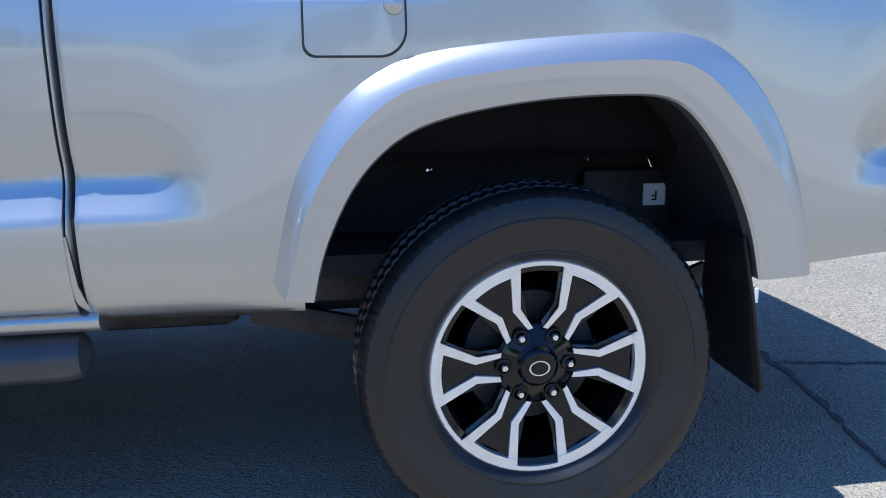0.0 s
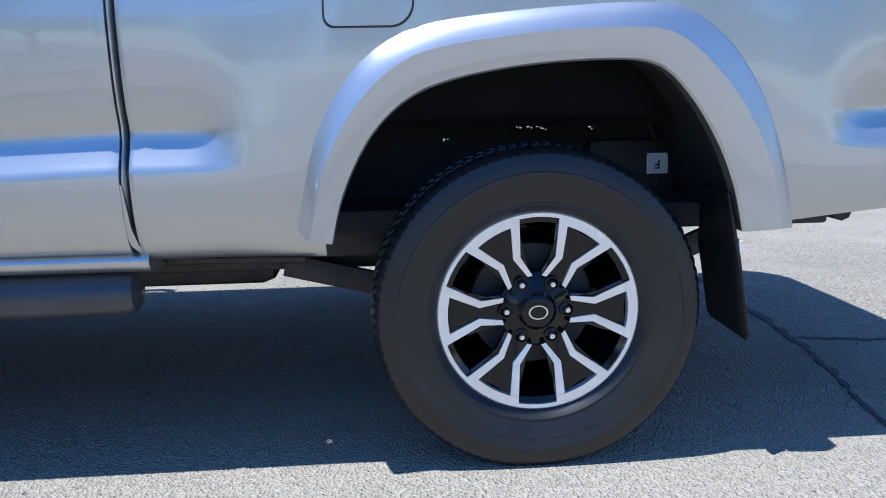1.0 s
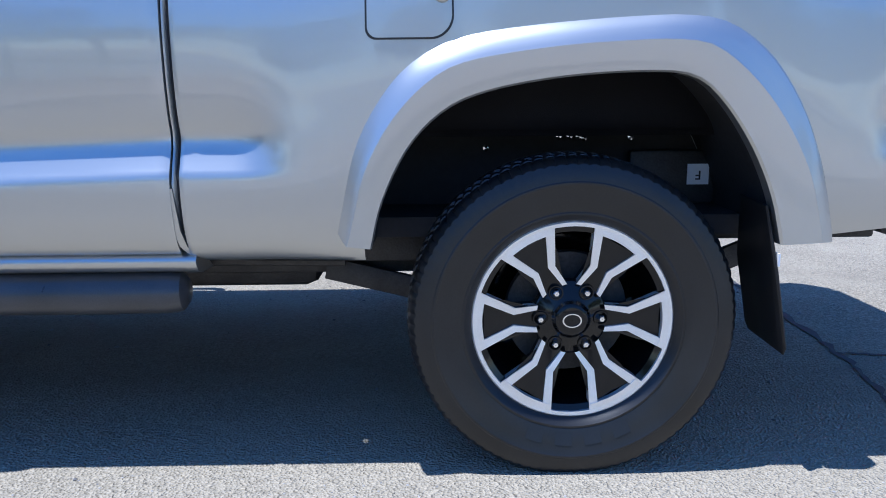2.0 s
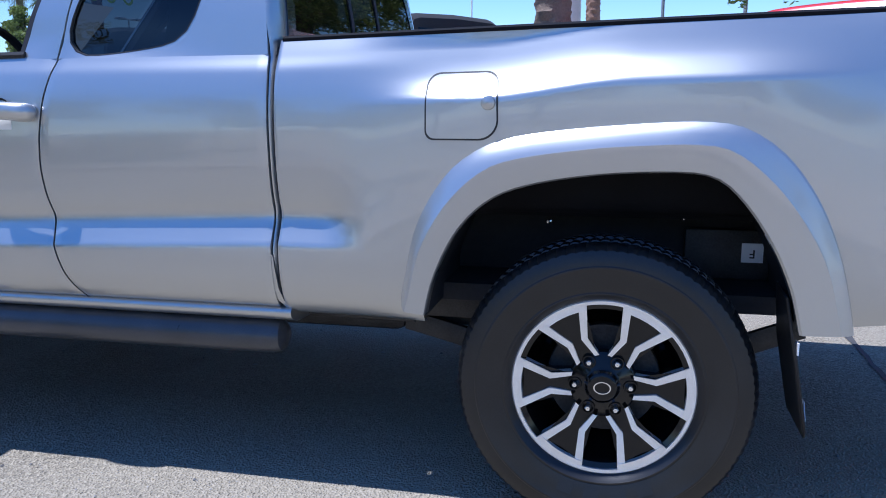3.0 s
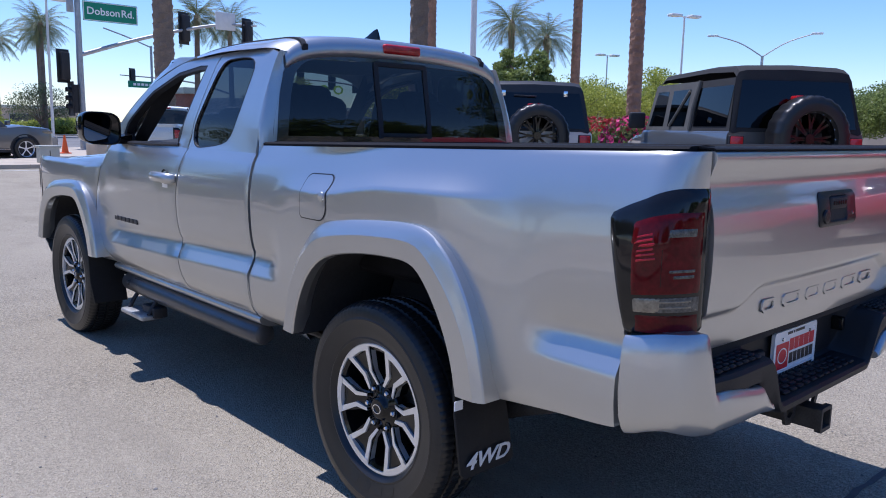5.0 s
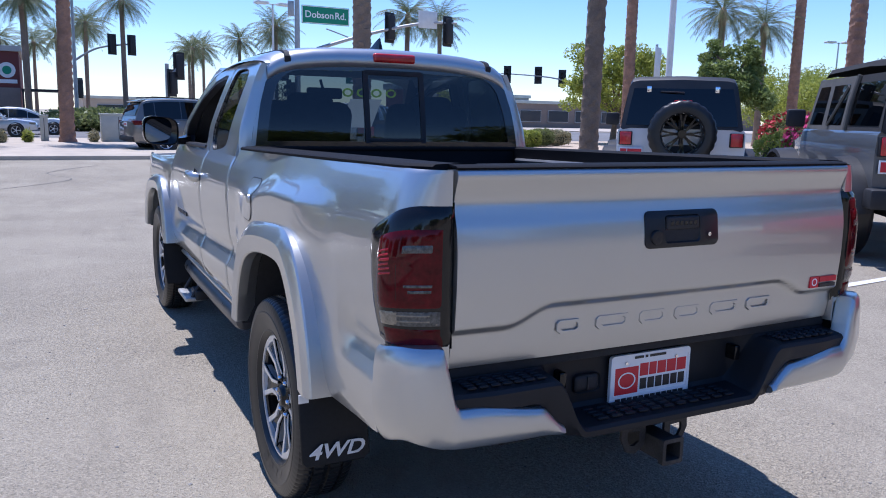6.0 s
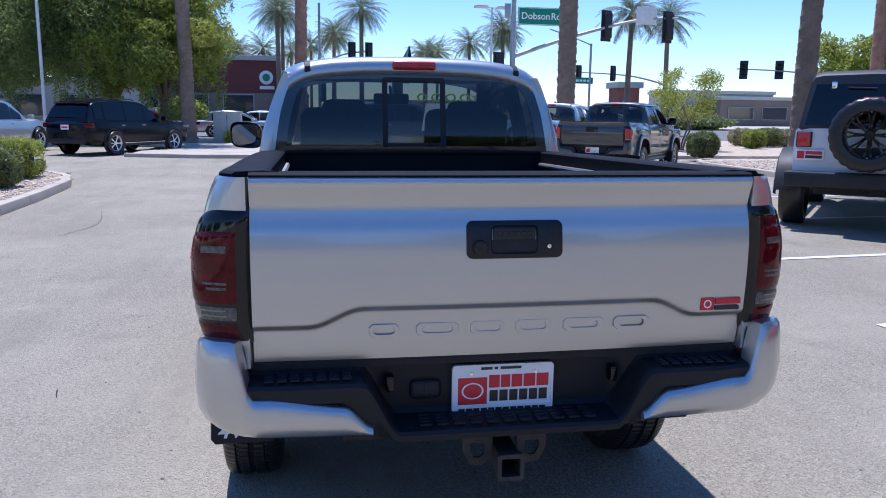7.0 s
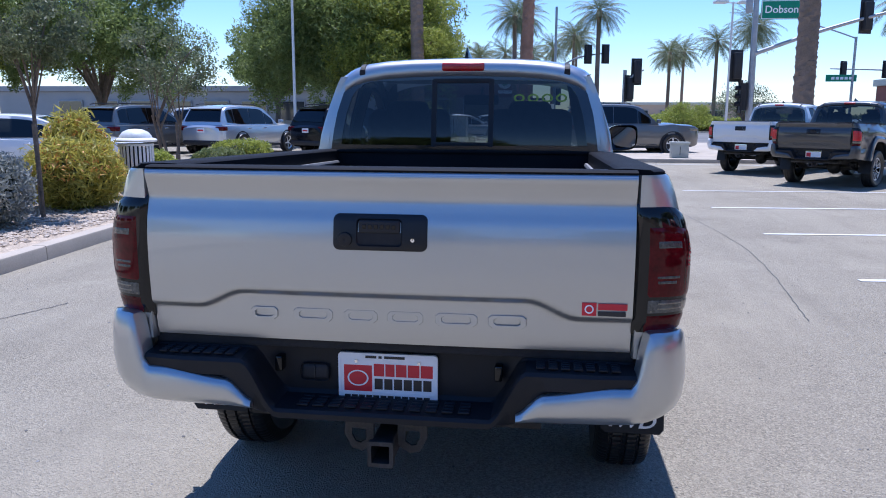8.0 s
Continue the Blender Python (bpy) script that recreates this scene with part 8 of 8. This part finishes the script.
# far signals
for i, (x, y, ends, heads, sy) in enumerate(((-53.0, 41.0, (-4.3, -6.5), ((-4.0, -6.0), (-2.6, -3.7), (-1.4, -2.0)), 5.3), (-60.0, .6, (1.5, 4.0), ((1.4, 2.5), (1.5, 3.8)), 6.1), (-41.6, 4.4, (.1, 1.0), ((.1, .65),), 3.9), (-66, 33, (-3, -9), ((-2.6, -8), (-1.6, -5)), 5.4))):
    S = thing("traffic_signal", "far signal pole with a curved mast arm", "traffic signal", "traffic signals", m=pose(x, y, 0))
    bm = B()
    tube(bm, [(0, 0, 0), (0, 0, sy)], [.13, .10], 10)
    part("pole", bm, M_GALV, S)
    bm = B()
    tube(bm, spline([(0, 0, sy - 1.3), (ends[0] * .4, ends[1] * .4, sy - .35), (ends[0], ends[1], sy)], 12), [lerp(.09, .05, k / 11) for k in range(12)], 8)
    part("mast_arm", bm, M_GALV, S)
    for hx, hy in heads:
        k = hy / ends[1]
        signal_head(S, hx, hy, sy - .1 - .9 * max(0, .6 - k), .3 if i else 2.4, lit=(i == 2))
    signal_head(S, .1, .3, 2.9, .6)
SGN = thing("street_sign", "green street sign on a slim pole across the street", "sign", m=pose(-53.1, 20.3, 0))
bm = B()
tube(bm, [(0, 0, 0), (0, 0, 6.6)], .09, 8)
tube(bm, spline([(0, 0, 6.5), (-.3, -1.5, 7.1), (-.6, -3.0, 7.6)], 8), .05, 6)
part("pole", bm, M_GALV, SGN)
bm = B()
box(bm, -.02, .03, -1.7, .25, 3.7, 4.15)
part("sign_face", bm, M_SIGNGREEN, SGN)
for k in range(5):
    bm = B()
    box(bm, .03, .04, -1.35 + .28 * k, -1.15 + .28 * k, 3.83, 4.0)
    part("sign_bar", bm, M_WHITE, SGN)


def lamp_post(x, y, h, heads, label, r=.07, material=None, yaw=0.0):
    T = thing("street_lamp", label, "street lamp", "lamp posts", m=pose(x, y, 0, 0, 0, yaw))
    mt = material or M_LAMPWHITE
    bm = B()
    tube(bm, [(0, 0, 0), (0, 0, h * .5), (0, 0, h)], [r, r * .85, r * .7], 10)
    part("pole", bm, mt, T)
    bm = B()
    lathe(bm, [(r * 2.6, 0), (r * 2.6, .5), (r * 2.2, .55), (r, .56)], 14, "z")
    part("footing", bm, M_CONCRETE, T)
    for s in ((-1, 1) if heads == 2 else (1,)):
        bm = B()
        tube(bm, [(0, 0, h - .05), (0, s * .3, h)], .03, 6)
        part("bracket", bm, mt, T)
        bm = B()
        box(bm, -.22, .22, min(s * .28, s * .95), max(s * .28, s * .95), h - .06, h + .08, .04, 2)
        part("lamp_head", bm, mt, T)
    return T


lamp_post(-29.5, -10.5, 9.0, 2, "white car park lamp post with a square collar")
lamp_post(-37.7, 9.1, 6.9, 2, "white twin-headed lamp post behind the signal", yaw=10)
lamp_post(-20.4, 35.2, 7.4, 2, "white twin-headed car park lamp", yaw=-20)
lamp_post(-33.1, 46.2, 6.9, 2, "white twin-headed car park lamp", yaw=-20)
lamp_post(-9.2, 46, 7.8, 2, "white twin-headed car park lamp", yaw=-30)
lamp_post(-3.9, 46.8, 6.4, 2, "white twin-headed car park lamp", yaw=-30)
lamp_post(6.5, 50, 6.2, 2, "white twin-headed car park lamp", yaw=-30)
lamp_post(-27, 29.5, 4.9, 1, "white single-headed lamp post", yaw=40)
V = thing("street_lamp", "tall double-armed highway lamp against the sky", "street lamp", "lamp posts", m=pose(-36.9, 78.6, 0, 0, 0, 25))
bm = B()
tube(bm, [(0, 0, 0), (0, 0, 9.5)], .14, 8)
part("pole", bm, M_GALV, V)
for s in (-1, 1):
    bm = B()
    tube(bm, spline([(0, 0, 9.4), (s * 2.2, 0, 10.8), (s * 4.6, 0, 11.6)], 8), .07, 6)
    part("arm", bm, M_GALV, V)
    bm = B()
    box(bm, min(s * 4.5, s * 5.6), max(s * 4.5, s * 5.6), -.18, .18, 11.55, 11.75, .05)
    part("lamp_head", bm, M_LAMPWHITE, V)
for x, y, h, r, mt, lb in ((-1.5, 20.6, 16, .28, M_PYLON, "thick pale pylon of a tall sign"), (-21.5, 20.8, 14, .13, M_LAMPWHITE, "tall white metal flagpole"), (-58.5, .6, 9.5, .10, M_GALV, "slim grey street pole"), (-34.5, -1.0, 0, 0, None, "")):
    if r:
        bm = B()
        tube(bm, [(x, y, 0), (x, y, h * .5), (x, y, h)], [r, r * .98, r * .94], 20)
        solo("pole", bm, mt, lb, "pole")
for i, (x, y, h) in enumerate(((1.1, 22, 4.2), (2.9, 18.2, 4.3))):
    bm = B()
    tube(bm, [(x, y, 0), (x, y, h)], .05, 8)
    solo("pole", bm, M_GALV, "slim grey metal post", "pole", "slim posts")
WS = thing("road_sign", "blank grey back of a road sign", "sign", m=pose(-19.6, 18.4, 0, 0, 0, 35))
bm = B()
tube(bm, [(0, 0, 0), (0, 0, 4.2)], .05, 8)
part("post", bm, M_GALV, WS)
bm = B()
box(bm, .05, .07, -.45, .45, 3.0, 4.1, .01)
part("panel", bm, M_LAMPWHITE, WS)


def cabinet(x, y, w, d, h, label, yaw=0):
    C = thing("utility_cabinet", label, "utility cabinet", "utility cabinets", m=pose(x, y, .1, 0, 0, yaw))
    bm = B()
    box(bm, -d / 2, d / 2, -w / 2, w / 2, 0, h, .03, 2)
    part("case", bm, M_BOX, C)
    bm = B()
    box(bm, -d / 2 - .03, d / 2 + .03, -w / 2 - .03, w / 2 + .03, h - .05, h + .02, .01)
    part("lid", bm, M_BOX, C)
    bm = B()
    box(bm, d / 2, d / 2 + .008, -.01, .01, .1, h - .12)
    part("door_seam", bm, M_PLASTIC, C)


cabinet(-32.2, -3.9, 1.15, .9, 1.3, "large grey-green utility cabinet on the verge")
cabinet(-33.3, 1.2, 1.35, .8, 1.15, "grey-green utility cabinet behind the palm")
cabinet(-33.5, -1.6, .3, .3, 1.05, "slim tan utility post")
cabinet(-22.9, 4.6, .55, .4, .5, "small white utility box at the kerb")
for x, y in ((-29.6, 7.12),):
    C = thing("traffic_cone", "orange traffic cone beside the parked pickups", "traffic cone", "cones", m=pose(x, y, .11))
    bm = B()
    lathe(bm, [(.001, .7), (.03, .7), (.13, .03)], 16, "z")
    part("cone", bm, M_CONE, C)
    bm = B()
    box(bm, -.18, .18, -.18, .18, 0, .04, .01)
    part("base", bm, M_CONE, C)
PL = thing("planter", "tan concrete planter box beside the waiting car", "planter", m=pose(-24.6, 7.0, .1))
bm = B()
box(bm, -.5, .5, -.6, .6, 0, .8, .04)
part("box", bm, M_CONCRETE, PL)
bm = B()
box(bm, -.42, .42, -.52, .52, .76, .81, .01)
part("soil", bm, M_BARK, PL)

# slatted litter bin with a white dome
BIN = thing("litter_bin", "white slatted metal litter bin with a domed lid", "litter bin", m=pose(-8.75, -6.3, .125))
bm = B()
lathe(bm, [(.20, 0), (.24, .02), (.24, .80), (.20, .82)], 28, "z")
part("liner", bm, M_PLASTIC, BIN)
for k in range(26):
    t = 2 * math.pi * k / 26
    bm = B()
    box(bm, .262, .272, -.020, .020, .04, .86, .002, 1, m=Matrix.Rotation(t, 4, "Z"))
    part("slat", bm, M_LAMPWHITE, BIN)
for z in (.05, .84):
    bm = B()
    lathe(bm, [(.255, z), (.285, z), (.285, z + .03), (.255, z + .03)], 32, "z")
    part("hoop", bm, M_LAMPWHITE, BIN)
bm = B()
lathe(bm, [(.33, .90), (.34, .93), (.32, .95), (.26, .965), (.25, 1.0), (.20, 1.06), (.11, 1.10), (.001, 1.11)], 32, "z")
part("dome", bm, M_LAMPWHITE, BIN)

# ---- buildings ----
M_MAROON = mat("maroon_stucco", (0.135, 0.038, 0.034), 0.85, vary=0.1, scale=0.6, grain=20, bump=0.2)
M_GREYWALL = mat("grey_stucco", (0.40, 0.385, 0.355), 0.9, vary=0.08, scale=0.5, grain=15, bump=0.2)
M_TANWALL = mat("tan_stucco", (0.42, 0.34, 0.26), 0.9, vary=0.08, scale=0.5, grain=15, bump=0.2)
M_ROOFMETAL = mat("roof_metal", (0.42, 0.44, 0.40), 0.5, 0.3, vary=0.08, scale=1)
M_BRICK = mat("red_brick_wall", (0.27, 0.105, 0.075), 0.9, vary=0.2, scale=1.5, grain=12, bump=0.3)
M_DULL = mat("dull_brown_wall", (0.20, 0.16, 0.135), 0.9, vary=0.15, scale=0.4, grain=12, bump=0.2)
M_PANE = paint("window_pane", (0.03, 0.04, 0.05), 0.0, 0.1)


def building(label, x0, x1, y0, y1, h, wall, face, windows=(), roof=None, band=None, name="building"):
    """face: '+x' is the side towards the car park; windows: (y, z, w, h)."""
    T = thing(name, label, "building")
    bm = B()
    box(bm, x0, x1, y0, y1, 0, h, .03)
    wl = part("wall", bm, wall, T, smooth=False)
    bm = B()
    box(bm, x0 - .15, x1 + .25, y0 - .2, y1 + .2, h, h + .45, .04)
    part("parapet", bm, roof or M_GREYWALL, T, smooth=False)
    if band:
        z0, z1, mt = band
        bm = B()
        box(bm, x1, x1 + .12, y0 + .02, y1 - .02, z0, z1, .01)
        part("wall_band", bm, mt, T, smooth=False)
    for y, z, w, hh in windows:
        bm = B()
        box(bm, x1 + .02, x1 + .16, y - w / 2 - .08, y + w / 2 + .08, z - .08, z + hh + .08, .01)
        wn = part("window", bm, M_GALV, T, smooth=False)
        bm = B()
        box(bm, x1 + .10, x1 + .18, y - w / 2, y + w / 2, z, z + hh)
        part("pane", bm, M_PANE, wn, smooth=False)
    return T


cafe = building("maroon and grey cafe with a flat roof and round sign", -84, -71, -22, -3.1, 5.9, M_MAROON, "+x", [(-6.5, .8, 2.6, 2.0), (-10.5, .8, 2.6, 2.0), (-15, .8, 3, 2.0)], M_GREYWALL, (.0, 3.0, M_DULL))
bm = B()
lathe(bm, [(.001, .10), (.62, .10), (.62, .0)], 28, "x", (-71.0, -4.0, 4.4))
part("round_sign", bm, M_LAMPWHITE, cafe)
bm = B()
lathe(bm, [(.001, .13), (.34, .13), (.34, .1)], 20, "x", (-71.0, -4.0, 4.4))
part("sign_disc", bm, M_SIGNGREEN, cafe)
bm = B()
box(bm, -71, -70.9, -4.6, -3.3, 3.35, 3.65)
part("sign_bar", bm, M_LAMPWHITE, cafe)
bm = B()
box(bm, -71.2, -68.2, -3.0, -.2, 2.7, 2.9)
part("canopy", bm, M_PLASTIC, cafe)
bm = B()
for y in (-.3, -2.9):
    tube(bm, [(-68.4, y, 0), (-68.4, y, 2.75)], .07, 6)
part("canopy_posts", bm, M_PLASTIC, cafe)
building("long low grey shop building behind parked cars", -70, -58, -46, -14, 3.2, M_GREYWALL, "+x", [(-17 - 3.2 * k, .9, 2.0, 1.5) for k in range(8)], M_GREYWALL)
building("long low brick and glass building across the street", -118, -96, 55, 110, 3.6, M_DULL, "+x", [(58 + 5 * k, 1.0, 3.6, 1.6) for k in range(10)], M_ROOFMETAL)
hall = building("low hall with a wide pale metal roof across the street", -108, -98, 50, 64, 4.4, M_GREYWALL, "+x", [(52 + 3 * k, 2.0, 2.2, 1.2) for k in range(4)], M_ROOFMETAL)
building("small brick kiosk with an overhanging roof", -54, -52, 22.2, 23.8, 3.4, M_BRICK, "+x", [], M_ROOFMETAL, name="kiosk")
building("low tan building far behind the palms", -60, -20, 105, 118, 5.5, M_TANWALL, "+x", [], M_TANWALL)
building("long pale building far down the street", -150, -130, 4, 40, 3.0, M_TANWALL, "+x", [(8 + 6 * k, .9, 4, 1.2) for k in range(5)], M_ROOFMETAL)
# out of view: an added tan block that closes the horizon behind the camera
building("unseen plain tan building added behind the camera", 44, 60, -20, 40, 5.0, M_TANWALL, "+x", [], M_GREYWALL)
bm = B()
box(bm, -61.5, -61.2, -14, -9.2, 0, 1.6, .02)
solo("garden_wall", bm, M_GREYWALL, "low grey wall beside the street", "wall", smooth=False)
SB = thing("sale_sign", "small red and white sign in front of the grey building", "sign", m=pose(-50, -14.6, 0))
bm = B()
box(bm, -.03, .03, -.8, .8, .9, 1.9, .02)
part("panel", bm, M_PRINTRED, SB)
bm = B()
box(bm, .03, .04, -.6, .0, 1.2, 1.6)
part("panel_bar", bm, M_WHITE, SB)
bm = B()
tube(bm, [(0, -.6, 0), (0, -.6, 1.0)], .03, 5)
part("leg", bm, M_GALV, SB)
